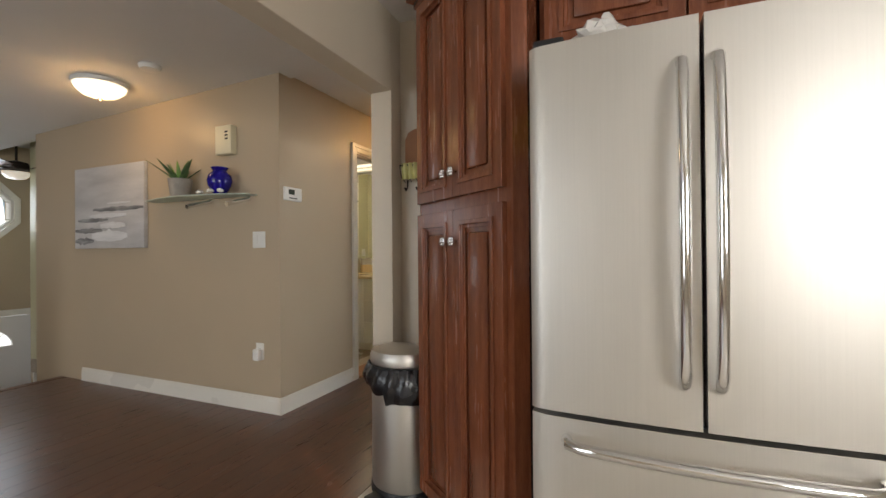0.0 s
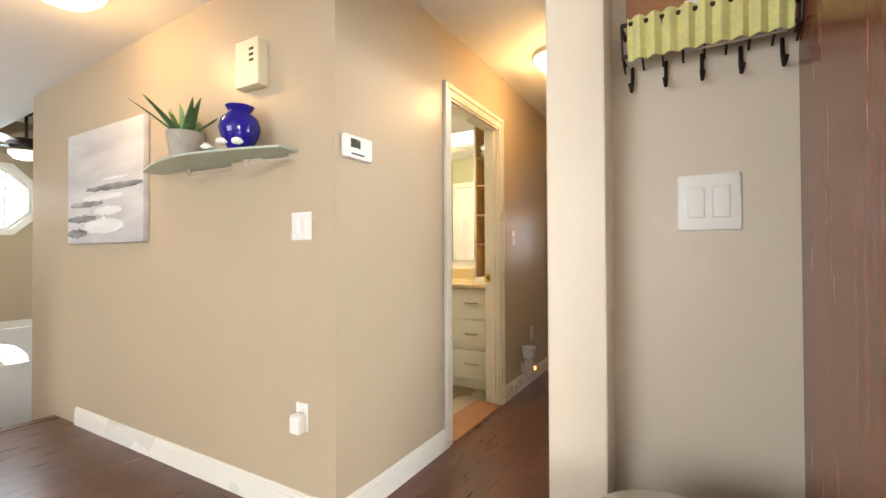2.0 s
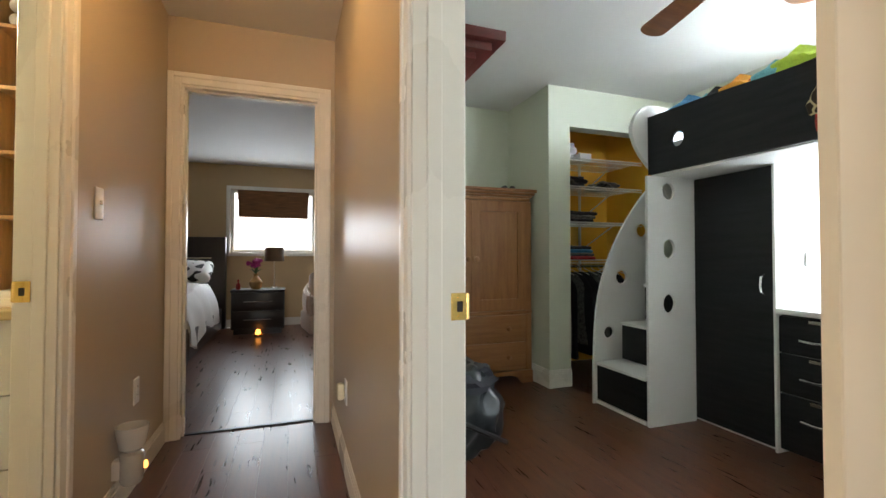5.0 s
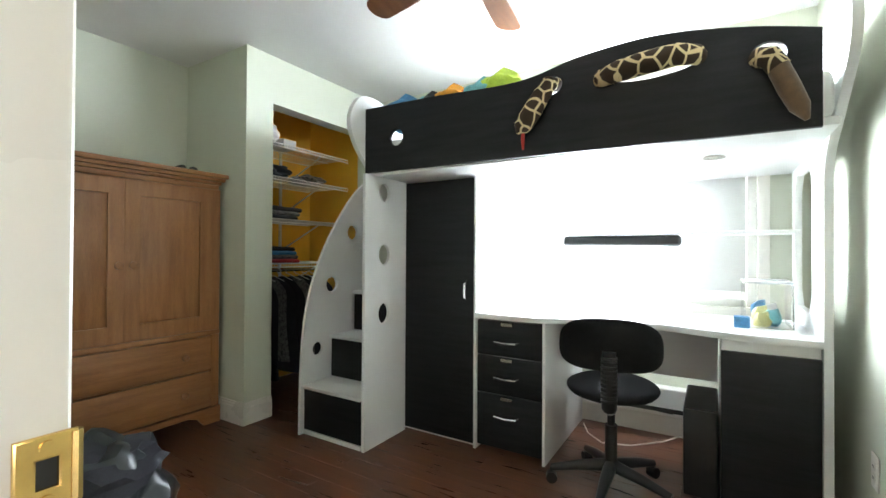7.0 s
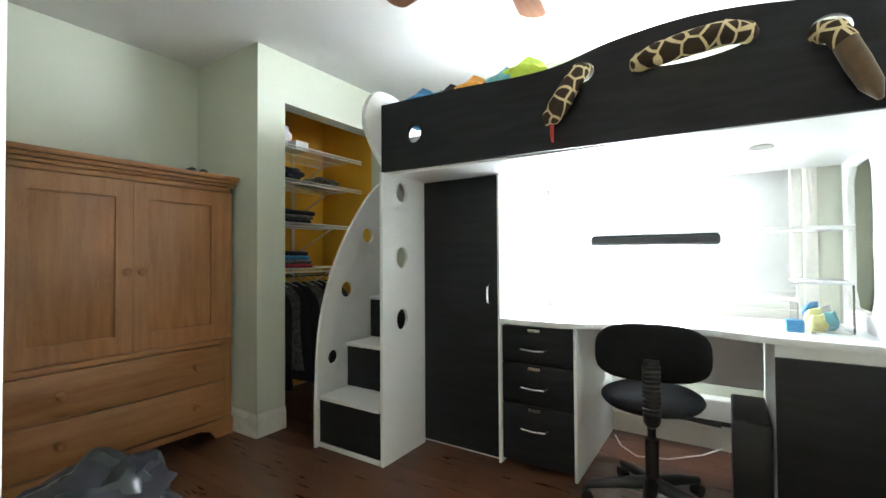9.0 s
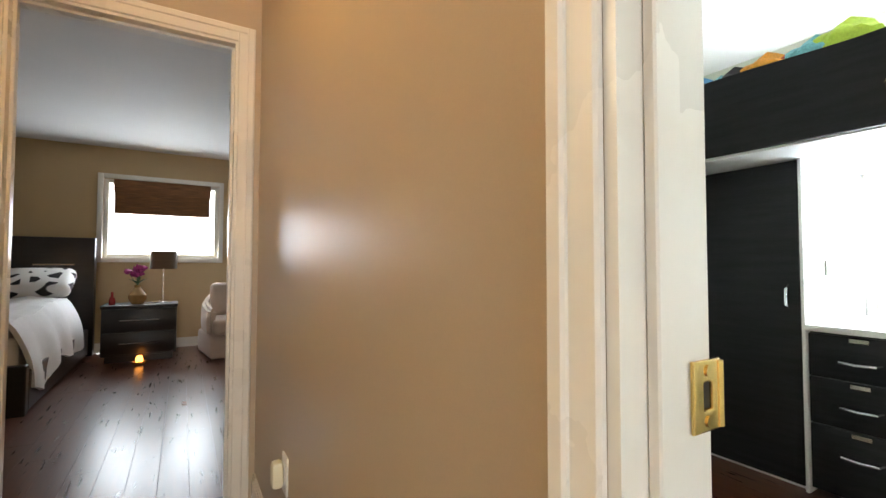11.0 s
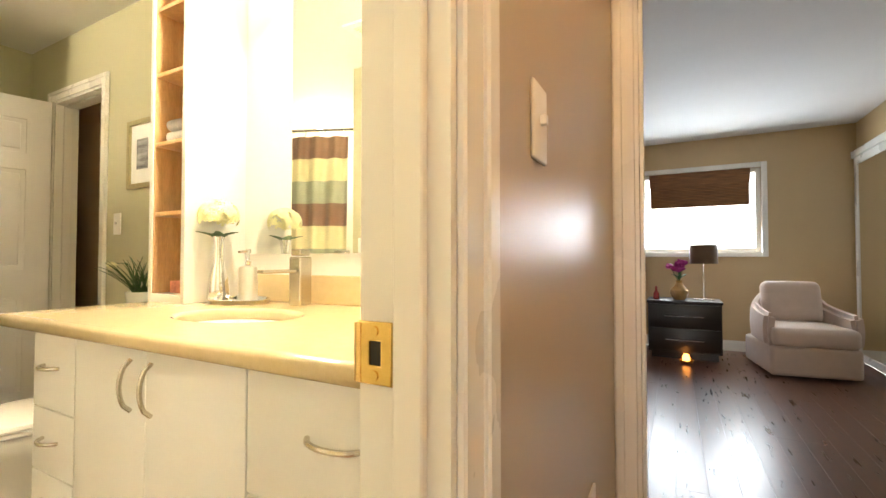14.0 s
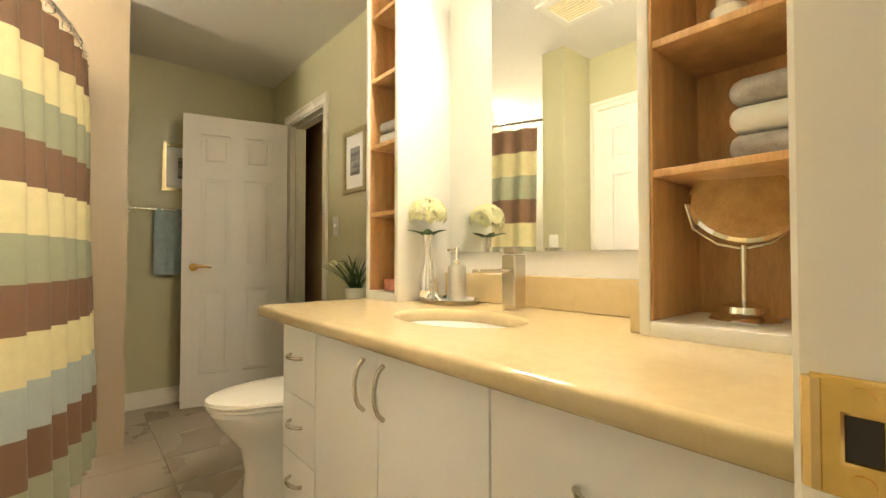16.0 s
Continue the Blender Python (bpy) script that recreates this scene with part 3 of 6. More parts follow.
def hinge(at):
    o = thing("butt_hinge", at, "dark brass hinge on the door frame", "hinge", group="door hinges")
    part("leaf", box(-0.004, 0.0, -0.02, 0.02, -0.045, 0.045, bevel=0.001), IRON, o)
    part("knuckle", rod(bmesh.new(), (-0.004, 0.024, -0.045), (-0.004, 0.024, 0.045), 0.006, seg=10), IRON, o)


for z in (1.80, 0.28):
    hinge((-1.227, 4.83, z))


def six_panel(name, at, rz, w, h, label, knob_x):
    """Hinged at local x 0, thickness along y, six recessed panels on both faces."""
    o = tagged(thing(name, at, label, "door", rz))
    bm = bmesh.new()
    t = 0.018
    st = 0.11
    mid = w / 2
    rows_ = ((0.22, 0.80), (0.95, 1.56), (1.66, h - 0.13))
    xs = ((st, mid - 0.045), (mid + 0.045, w - st))
    holes = [[(x0, z0), (x1, z0), (x1, z1), (x0, z1)] for x0, x1 in xs for z0, z1 in rows_]
    part("leaf", panel([[(0, 0), (w, 0), (w, h), (0, h)]] + holes, 2 * t, Matrix.Translation((0, 0, 0)) @ UP_XZ), DOORW, o)
    for x0, x1 in xs:
        for z0, z1 in rows_:
            b = bmesh.new()
            bx(b, x0, x1, -0.007, 0.007, z0, z1)
            bx(b, x0 + 0.025, x1 - 0.025, -0.013, 0.013, z0 + 0.025, z1 - 0.025, bevel=0.008)
            part("panel", b, DOORW, o)
    for s in (-1, 1):
        b = bmesh.new()
        rod(b, (knob_x, s * t, 0.95), (knob_x, s * (t + 0.012), 0.95), 0.027)
        rod(b, (knob_x, s * (t + 0.01), 0.95), (knob_x, s * (t + 0.05), 0.95), 0.01)
        d = -1 if knob_x > w / 2 else 1
        tube(b, [(knob_x, s * (t + 0.05), 0.95), (knob_x + d * 0.05, s * (t + 0.053), 0.957), (knob_x + d * 0.11, s * (t + 0.05), 0.948)], [0.011, 0.009, 0.006])
        part("lever_handle", b, BRASS, o, "polished brass lever handle")
    return o


six_panel("door_bath_second", (-5.345, 4.415, 0.012), -104, 0.67, 2.0, "white six-panel door standing open into the bathroom", 0.60)
six_panel("door_closet", (-2.985, 2.722, 0.012), 180, 0.69, 2.0, "white six-panel closet door, closed", 0.63)
casing("trim_closet_door", "y", 2.70, 1, -3.68, -2.98, 2.03, 0.065)


def window(name, axis, w_in, w_out, a0, a1, z0, z1, mullions, label, frame_w=0.045):
    """Frame, panes and inside casing of a window; the opening is a0..a1, z0..z1."""
    o = tagged(new(name), label, "window", kind="structure")
    mid = (w_in + w_out) / 2
    s = 1 if w_in > w_out else -1

    def b4(w, p, z, bev=0.003):
        w = sorted(w)
        return box(*((*w, *p) if axis == "x" else (*p, *w)), *z, bevel=bev)
    fr = bmesh.new()
    for p, z in (((a0, a0 + frame_w), (z0, z1)), ((a1 - frame_w, a1), (z0, z1)), ((a0 + frame_w, a1 - frame_w), (z0, z0 + frame_w)), ((a0 + frame_w, a1 - frame_w), (z1 - frame_w, z1))):
        w = sorted((mid - 0.025, mid + 0.025))
        bx(fr, *((*w, *p) if axis == "x" else (*p, *w)), *z, bevel=0.003)
    part("window_frame", fr, PLASTICW, o)
    for mpos in mullions:
        part("mullion", b4((mid - 0.022, mid + 0.022), (mpos - 0.02, mpos + 0.02), (z0 + frame_w, z1 - frame_w)), PLASTICW, o)
    edges = [a0 + frame_w] + list(mullions) + [a1 - frame_w]
    for e0, e1 in zip(edges, edges[1:]):
        g = part("pane", b4((mid - 0.002, mid + 0.002), (e0, e1), (z0 + frame_w, z1 - frame_w), 0), GLASSC, o)
        g.visible_shadow = False
    cs = bmesh.new()
    c = 0.055
    for p, z in (((a0 - c, a0), (z0 - c, z1 + c)), ((a1, a1 + c), (z0 - c, z1 + c)), ((a0, a1), (z0 - c, z0)), ((a0, a1), (z1, z1 + c))):
        w = sorted((w_in, w_in + s * 0.018))
        bx(cs, *((*w, *p) if axis == "x" else (*p, *w)), *z, bevel=0.003)
    part("window_casing", cs, TRIM, o)
    return o


window("window_bedroom", "y", 9.04, 9.18, -2.23, -1.02, 1.11, 2.05, [], "white framed bedroom window with bright daylight")
window("window_kid", "x", 1.85, 1.97, 2.14, 3.46, 0.80, 2.28, [2.62], "white framed window glaring with daylight")
window("window_south", "y", -3.5, -3.62, -4.3, -1.7, 0.3, 2.1, [-3.0], "wide white framed window")
# The kitchen window is out of view, added and sized for the fill light.
window("window_kitchen_added", "x", 2.6, 2.72, -3.3, -1.5, 0.95, 2.1, [-2.4], "white framed kitchen window, unseen, added to let in daylight")

# octagonal window with a grid
ow = tagged(new("window_octagon"), "white octagonal window with a muntin grid", "window", kind="structure")
part("window_casing", panel([octagon(OY, OZ, OR + 0.045), octagon(OY, OZ, OR - 0.012)], 0.03, Matrix.Translation((-6.49, 0, 0)) @ UP_YZ), TRIM, ow)
part("window_frame", panel([octagon(OY, OZ, OR), octagon(OY, OZ, OR - 0.03)], 0.06, Matrix.Translation((-6.56, 0, 0)) @ UP_YZ), PLASTICW, ow)
g = part("pane", panel([octagon(OY, OZ, OR - 0.03)], 0.006, Matrix.Translation((-6.57, 0, 0)) @ UP_YZ), GLASSC, ow)
g.visible_shadow = False
for k in (-0.105, 0.105):
    part("muntin", box(-6.565, -6.55, OY + k - 0.007, OY + k + 0.007, OZ - 0.29, OZ + 0.29), PLASTICW, ow)
    part("muntin", box(-6.562, -6.552, OY - 0.29, OY + 0.29, OZ + k - 0.007, OZ + k + 0.007), PLASTICW, ow)

# entry door with a fan light
ed = tagged(thing("door_entry", (-6.52, 0, -1.59), "white entry door with a fan-shaped glass light", "door"), kind="structure")
cy = (DY0 + DY1) / 2
fan = [(cy + 0.255 * math.cos(a), 1.66 + 0.21 * math.sin(a)) for a in [math.pi * i / 16 for i in range(17)]]
part("leaf", panel([[(DY0 + 0.02, 0), (DY1 - 0.02, 0), (DY1 - 0.02, 2.0), (DY0 + 0.02, 2.0)], fan], 0.045, UP_YZ), DOORW, ed)
g = part("fan_light", panel([fan], 0.008, UP_YZ), GLASSC, ed, "bright fan-shaped glass")
g.visible_shadow = False
for a in (0.25, 0.5, 0.75):
    part("muntin", tube(bmesh.new(), [(0.01, cy + 0.07 * math.cos(math.pi * a), 1.66 + 0.05 * math.sin(math.pi * a)), (0.01, cy + 0.255 * math.cos(math.pi * a), 1.66 + 0.21 * math.sin(math.pi * a))], 0.007, 6), TRIM, ed)
part("sunburst", panel([[(cy + 0.08 * math.cos(math.pi * i / 8), 1.66 + 0.055 * math.sin(math.pi * i / 8)) for i in range(9)]], 0.03, UP_YZ), TRIM, ed)
cs = bmesh.new()
for p, z in (((DY0 - 0.07, DY0), (-1.6, DZT)), ((DY1, DY1 + 0.07), (-1.6, DZT)), ((DY0 - 0.07, DY1 + 0.07), (DZT, DZT + 0.07))):
    bx(cs, -6.50, -6.478, *p, *z, bevel=0.003)
structure("trim_entry_door", cs, TRIM, "white casing round the entry door", "door casing")

# glowing white sheets added outside the windows for a blown-out view
for nm, b in (("backdrop_north", box(-9, 6, 12.0, 12.1, -3, 6, bevel=0)), ("backdrop_east", box(6.0, 6.1, -1, 8, -3, 6, bevel=0)), ("backdrop_west", box(-11.1, -11.0, -4, 8, -4, 6, bevel=0))):
    structure(nm, b, OUTSIDE, "glowing white backdrop added for the blown-out window views", "backdrop")
structure("ground", box(-300, 300, -300, 300, -2.0, -1.75, bevel=0), GROUT, "pale ground outside the house", "ground")

# ---- kitchen ----


def raised_door(name, parent, x0, x1, z0, z1, rail=0.06, knob=None):
    """Raised-panel cabinet door on the plane y 0, standing out to -y."""
    fr = panel([[(x0, z0), (x1, z0), (x1, z1), (x0, z1)], [(x0 + rail, z0 + rail), (x1 - rail, z0 + rail), (x1 - rail, z1 - rail), (x0 + rail, z1 - rail)]], 0.022, Matrix.Translation((0, -0.011, 0)) @ UP_XZ)
    d = part(name, fr, CHERRY, parent)
    steps = bmesh.new()
    for i, (o, y) in enumerate(((rail, -0.026), (rail + 0.012, -0.012))):
        a = [[(x0 + o - 0.012, z0 + o - 0.012), (x1 - o + 0.012, z0 + o - 0.012), (x1 - o + 0.012, z1 - o + 0.012), (x0 + o - 0.012, z1 - o + 0.012)],
             [(x0 + o, z0 + o), (x1 - o, z0 + o), (x1 - o, z1 - o), (x0 + o, z1 - o)]]
        p = panel(a, 0.008, Matrix.Translation((0, y, 0)) @ UP_XZ)
        me = bpy.data.meshes.new("m")
        p.to_mesh(me)
        p.free()
        steps.from_mesh(me)
        bpy.data.meshes.remove(me)
    part("moulding", steps, CHERRY, d)
    b = bmesh.new()
    bx(b, x0 + rail, x1 - rail, -0.006, 0, z0 + rail, z1 - rail)
    bx(b, x0 + rail + 0.03, x1 - rail - 0.03, -0.018, -0.006, z0 + rail + 0.03, z1 - rail - 0.03, bevel=0.009)
    part("raised_panel", b, CHERRY, d)
    if knob:
        kx, kz = knob
        k = bmesh.new()
        rod(k, (kx, -0.022, kz), (kx, -0.042, kz), 0.006, 0.005)
        m = Matrix.Translation((kx, -0.052, kz)) @ Matrix.Rotation(radians(90), 4, "X")
        for a in range(6):
            blob(k, (kx + 0.011 * math.cos(a * math.pi / 3), -0.048, kz + 0.011 * math.sin(a * math.pi / 3)), (0.008, 0.009, 0.008), sub=2)
        blob(k, (kx, -0.052, kz), (0.011, 0.009, 0.011), sub=2)
        part("knob", k, CHROME, d, "fluted chrome knob")
    return d


def pantry():
    o = thing("pantry_cabinet", (-0.625, 1.171, 0), "tall cherry-stained pantry cabinet with raised-panel doors", "cabinet", -38.3)
    L = 0.637
    inv = o.matrix_basis.inverted()
    plan = [inv @ Vector((x, y, 0)) for x, y in ((-0.625, 1.171), (-0.125, 0.776), (-0.085, 0.80), (-0.085, 1.63), (-0.625, 1.63))]
    part("body", panel([[(p.x, p.y) for p in plan]], 2.06, Matrix.Translation((0, 0, 1.15))), CHERRY, o)
    part("toe_kick", panel([[(p.x, p.y + 0.05 * (p.y < 0.3)) for p in plan]], 0.12, Matrix.Translation((0, 0, 0.06))), ESPRESSO, o)
    b = bmesh.new()
    for k, (d, z0, z1) in enumerate(((0.02, 2.18, 2.215), (0.045, 2.215, 2.25), (0.07, 2.25, 2.29))):
        bx(b, -d, L + d * 0.3, -d, 0.1, z0, z1, bevel=0.006)
    part("crown_moulding", b, CHERRYH, o)
    w = 0.618
    for z0, z1, kz in ((0.13, 1.285, 1.17), (1.335, 2.17, 1.42)):
        raised_door("door", o, 0.012, w / 2 - 0.002, z0, z1, 0.055, (w / 2 - 0.032, kz))
        raised_door("door", o, w / 2 + 0.002, w - 0.012, z0, z1, 0.055, (w / 2 + 0.032, kz))


pantry()


def fridge():
    o = thing("refrigerator", (-0.043, 0.60, 0), "stainless steel french-door refrigerator with a freezer drawer", "refrigerator")
    W = 0.79
    part("body", box(0.004, W - 0.004, 0.07, 0.74, 0.03, 1.66, bevel=0.006), PLASTICB, o, "black textured side panels")

    def bowed(x0, x1, z0, z1):
        cx, hw = W / 2, W / 2

        def f(u, v):
            x = x0 + (x1 - x0) * u
            return Vector((x, 0.02 * ((x - cx) / hw) ** 2 + 0.012 * (max(0, abs(x - cx) / hw - 0.93) / 0.07) ** 2, z0 + (z1 - z0) * v))
        b = sheet(bmesh.new(), f, 22, 1)
        g = bmesh.ops.extrude_face_region(b, geom=b.faces[:])
        for v in [e for e in g["geom"] if isinstance(e, bmesh.types.BMVert)]:
            v.co.y = 0.066
        return b
    part("gasket", box(0.02, W - 0.02, 0.062, 0.072, 0.10, 1.65), PLASTICB, o)
    for x0, x1, hx in ((0, 0.388, 0.350), (0.398, W, 0.420)):
        d = part("door", bowed(x0, x1, 0.725, 1.665), STEEL, o)
        b = bmesh.new()
        pts = [(hx, 0.0, 1.565), (hx, -0.035, 1.55)] + [(hx, -0.045 - 0.02 * math.sin(math.pi * k / 10), 1.52 - 0.66 * k / 10) for k in range(11)] + [(hx, -0.035, 0.84), (hx, 0.0, 0.825)]
        tube(b, pts, 0.0125, 12)
        part("handle", b, CHROME, d, "long bowed chrome handle")
    d = part("freezer_drawer", bowed(0, W, 0.08, 0.712), STEEL, o)
    b = bmesh.new()
    pts = [(0.09, 0.0, 0.665), (0.10, -0.035, 0.665)] + [(0.13 + 0.53 * k / 10, -0.05 - 0.018 * math.sin(math.pi * k / 10), 0.665) for k in range(11)] + [(0.69, -0.035, 0.665), (0.70, 0.0, 0.665)]
    part("handle", tube(b, pts, 0.0135, 12), CHROME, d, "bowed chrome drawer handle")
    part("grille", box(0.02, W - 0.02, 0.05, 0.08, 0.0, 0.075), PLASTICB, o)
    for x in (0.05, W - 0.05):
        part("hinge_cover", box(x - 0.04, x + 0.04, 0.02, 0.12, 1.66, 1.685, bevel=0.008), PLASTICB, o)


fridge()
ac = thing("over_fridge_cabinet", (-0.07, 0.94, 1.76), "cherry wall cabinet above the refrigerator", "cabinet")
part("body", box(0, 0.86, 0.0, 0.69, 0, 0.62), CHERRY, ac)
raised_door("door", ac, 0.02, 0.425, 0.03, 0.60)
raised_door("door", ac, 0.435, 0.84, 0.03, 0.60)
b = bmesh.new()
blob(b, (0, 0, 0.045), (0.07, 0.06, 0.05), 0.5, 3, 5, 0.0)
blob(b, (0.09, 0.01, 0.03), (0.08, 0.05, 0.035), 0.5, 3, 5, 0.0)
blob(b, (0.02, 0.0, 0.085), (0.02, 0.03, 0.03), 0.4, 2, 5)
solo("plastic_wrap_bundle", b, mat("clear_plastic_bag", (0.72, 0.70, 0.66), 0.2, vary=0.05, bump=0.03), (0.13, 0.74, 1.661), "crumpled clear plastic bundle on the refrigerator", "bag")
for y0, y1, z0, z1, m, lab in ((0.70, 0.80, 1.45, 1.56, LIME, "lime green card on the refrigerator side"), (0.72, 0.86, 1.20, 1.42, PAPERC, "white note hanging on the refrigerator side"),
                               (0.70, 0.80, 1.02, 1.19, PAPERC, "white paper held on the refrigerator side"), (0.69, 0.78, 0.75, 1.0, mat("colourful_drawing", (0.10, 0.30, 0.07), 0.7, vary=0.8, scale=14, color2=(0.6, 0.25, 0.1)), "colourful green print on the refrigerator side"),
                               (0.70, 0.77, 1.30, 1.41, mat("pastel_print", (0.65, 0.25, 0.4), 0.7, vary=0.6, scale=25, color2=(0.4, 0.75, 0.7)), "pastel rainbow print on the refrigerator side")):
    solo("paper_note", solid(sheet(bmesh.new(), lambda u, v: Vector((-0.004 - 0.014 * u * (1 - v), y0 + (y1 - y0) * u, z0 + (z1 - z0) * v)), 5, 5), 0.001), m, (-0.0405 - (0.003 if "pastel" in lab else 0), 0, 0), lab, "paper")


def bin_():
    o = thing("trash_can", (-0.815, 1.33, 0), "oval stainless step trash can with a black liner", "trash can", -20)

    def squash(b):
        for v in b.verts:
            v.co.x *= 0.155
            v.co.y *= 0.128
        return b
    part("body", squash(lathe(bmesh.new(), [(0.96, 0.03), (1, 0.05), (1, 0.58), (0.98, 0.60)], seg=44)), STEEL, o)
    part("base", squash(lathe(bmesh.new(), [(1.0, 0.0), (1.04, 0.005), (1.04, 0.03), (1.0, 0.04)], seg=44)), PLASTICB, o)
    part("lid", squash(lathe(bmesh.new(), [(1.03, 0.608), (1.05, 0.615), (1.05, 0.645), (0.97, 0.668), (0.6, 0.684), (0.01, 0.69)], seg=44)), STEEL, o, "domed brushed steel lid")

    def skirt(u, v):
        a = 2 * math.pi * u
        n = noise.noise(Vector((math.cos(a) * 3, math.sin(a) * 3, v * 2)))
        drop = 0.11 + 0.07 * noise.noise(Vector((math.cos(a) * 1.5, math.sin(a) * 1.5, 5))) + (0.05 if math.cos(a) > 0.3 else 0)
        r = 1.05 + 0.16 * math.sin(v * math.pi * 0.9) + 0.12 * n * v + 0.03 * math.sin(a * 17 + 4 * v)
        return Vector((0.165 * r * math.cos(a), 0.135 * r * math.sin(a), 0.607 - drop * v))
    part("liner", solid(sheet(bmesh.new(), skirt, 90, 10), 0.002), BAG, o, "crumpled black bin liner hanging over the rim")
    part("pedal", box(-0.05, 0.05, -0.19, -0.12, 0.01, 0.022, bevel=0.006), PLASTICB, o)


bin_()


def plate(name, at, rz, w, h, kinds, label):
    """Wall plate facing local -y with its rockers, or sockets."""
    o = thing(name, at, label, "light switch" if "switch" in name else "outlet", rz)
    part("plate", box(-w / 2, w / 2, -0.007, 0, -h / 2, h / 2, bevel=0.004, seg=3), PLASTICW, o)
    n = len(kinds)
    for i, k in enumerate(kinds):
        x = (i - (n - 1) / 2) * 0.046
        if k == "r":
            part("rocker", box(x - 0.016, x + 0.016, -0.011, -0.006, -0.033, 0.033, bevel=0.003), PLASTICW, o)
        elif k == "t":
            part("toggle", box(x - 0.005, x + 0.005, -0.017, -0.006, -0.004, 0.012, bevel=0.002), PLASTICW, o)
        else:
            for z in (-0.02, 0.02):
                s = part("socket", rod(bmesh.new(), (x, -0.009, z), (x, -0.006, z), 0.016, seg=20), PLASTICW, o)
                # Slots are not cut: thin black boxes give their inner shade.
                for d in (-0.006, 0.006):
                    part("slot", box(x + d - 0.001, x + d + 0.001, -0.0096, -0.008, z - 0.004, z + 0.005, bevel=0), PLASTICB, s)
    return o


plate("light_switch", (-0.78, 1.64, 1.215), 0, 0.118, 0.12, "rr", "white double rocker switch on the kitchen wall")
plate("light_switch", (-2.238, 1.85, 1.228), 0, 0.118, 0.118, "rr", "white double rocker switch on the living room wall")
plate("light_switch", (-2.05, 3.806, 1.23), 90, 0.072, 0.118, "t", "white toggle switch on the hallway wall")
plate("wall_outlet", (-2.235, 1.85, 0.43), 0, 0.072, 0.118, "s", "white outlet on the living room wall")
plate("wall_outlet", (-1.12, 4.05, 0.38), -90, 0.072, 0.118, "s", "white outlet low on the hallway wall")
plate("wall_outlet", (-2.05, 4.25, 0.42), 90, 0.072, 0.118, "s", "white outlet low on the hallway wall")
plate("wall_outlet", (0.90, 1.88, 0.36), 180, 0.072, 0.118, "s", "white outlet on the pale bedroom wall")
plate("light_switch", (-4.58, 4.44, 1.22), 0, 0.072, 0.118, "t", "white switch on the sage bathroom wall")
plate("light_switch", (-3.84, 3.0, 1.12), 180, 0.072, 0.118, "r", "white switch on the bathroom wall")
b = bmesh.new()
bx(b, -0.03, 0.03, -0.05, -0.008, -0.05, 0.03, bevel=0.01)
solo("plug_adapter", b, PLASTICW, (-2.235, 1.85, 0.42), "white plug-in adapter in the outlet", "adapter")
b = bmesh.new()
bx(b, -0.022, 0.022, -0.045, -0.010, -0.04, 0.04, bevel=0.012)
solo("plug_in_freshener", b, PLASTICY, (-1.12, 4.05, 0.385), "cream plug-in air freshener", "air freshener", -90)
nl = thing("plug_in_diffuser", (-2.05, 3.99, 0.17), "clear glass plug-in lamp diffuser glowing amber", "night light", 90)
nl.scale = (0.76, 0.76, 0.76)
part("cup", lathe(bmesh.new(), [(0.035, 0.10), (0.06, 0.12), (0.075, 0.20), (0.078, 0.235), (0.07, 0.235), (0.055, 0.125), (0.02, 0.11)], (0, -0.085, 0)), mat("milky_glass", (0.7, 0.68, 0.64), 0.15, vary=0.02, bump=0), nl)
part("body", lathe(bmesh.new(), [(0.045, -0.07), (0.055, -0.05), (0.055, 0.09), (0.04, 0.10)], (0, -0.085, 0)), mat("clear_plastic_body", (0.55, 0.52, 0.47), 0.12, vary=0.05, bump=0), nl)
part("bulb", lathe(bmesh.new(), [(0.008, -0.01), (0.012, 0.005), (0.01, 0.02), (0.003, 0.03)], (0.03, -0.142, 0)), CANDLE, nl, "amber glowing bulb")
part("plug", box(-0.03, 0.03, -0.045, 0, -0.04, 0.06, bevel=0.006), PLASTICW, nl)

rk = thing("letter_rack", (-0.94, 1.64, 1.47), "dark iron letter rack with hooks and a tan board", "letter rack")
part("board", panel([[(0.005, 0.13), (0.31, 0.13), (0.31, 0.335), (0.29, 0.345), (0.06, 0.335), (0.025, 0.32), (0.005, 0.28)]], 0.012, Matrix.Translation((0, -0.012, 0)) @ UP_XZ), CORK, rk)
b = bmesh.new()
for z in (0.13,):
    tube(b, [(0, -0.005, z), (0, -0.075, z), (0.31, -0.075, z), (0.31, -0.005, z)], 0.005, 8)
tube(b, [(0, -0.005, 0.07), (0, -0.055, 0.07), (0.31, -0.055, 0.07), (0.31, -0.005, 0.07)], 0.004, 8)
for k in range(9):
    tube(b, [(0.31 * k / 8, -0.075, 0.13), (0.31 * k / 8, -0.057, 0.07), (0.31 * k / 8, -0.01, 0.05)], 0.0025, 6)
part("basket", b, IRON, rk)
for k in range(5):
    x = 0.015 + k * 0.068
    part("hook", tube(bmesh.new(), [(x, -0.01, 0.06), (x, -0.015, 0.02), (x, -0.03, 0.0), (x, -0.045, 0.012)], [0.004, 0.004, 0.004, 0.006], 8), IRON, rk)
b = bmesh.new()


def folds(u, v):
    return Vector((0.012 + 0.286 * u, -0.068 + 0.008 * math.sin(u * 60) - 0.012 * v, 0.055 + 0.085 * v))


solo("folded_cloth", solid(sheet(b, folds, 70, 4), 0.003), LEMON, (-0.94, 1.64, 1.47), "pale yellow ribbed cloth in the letter rack", "cloth")
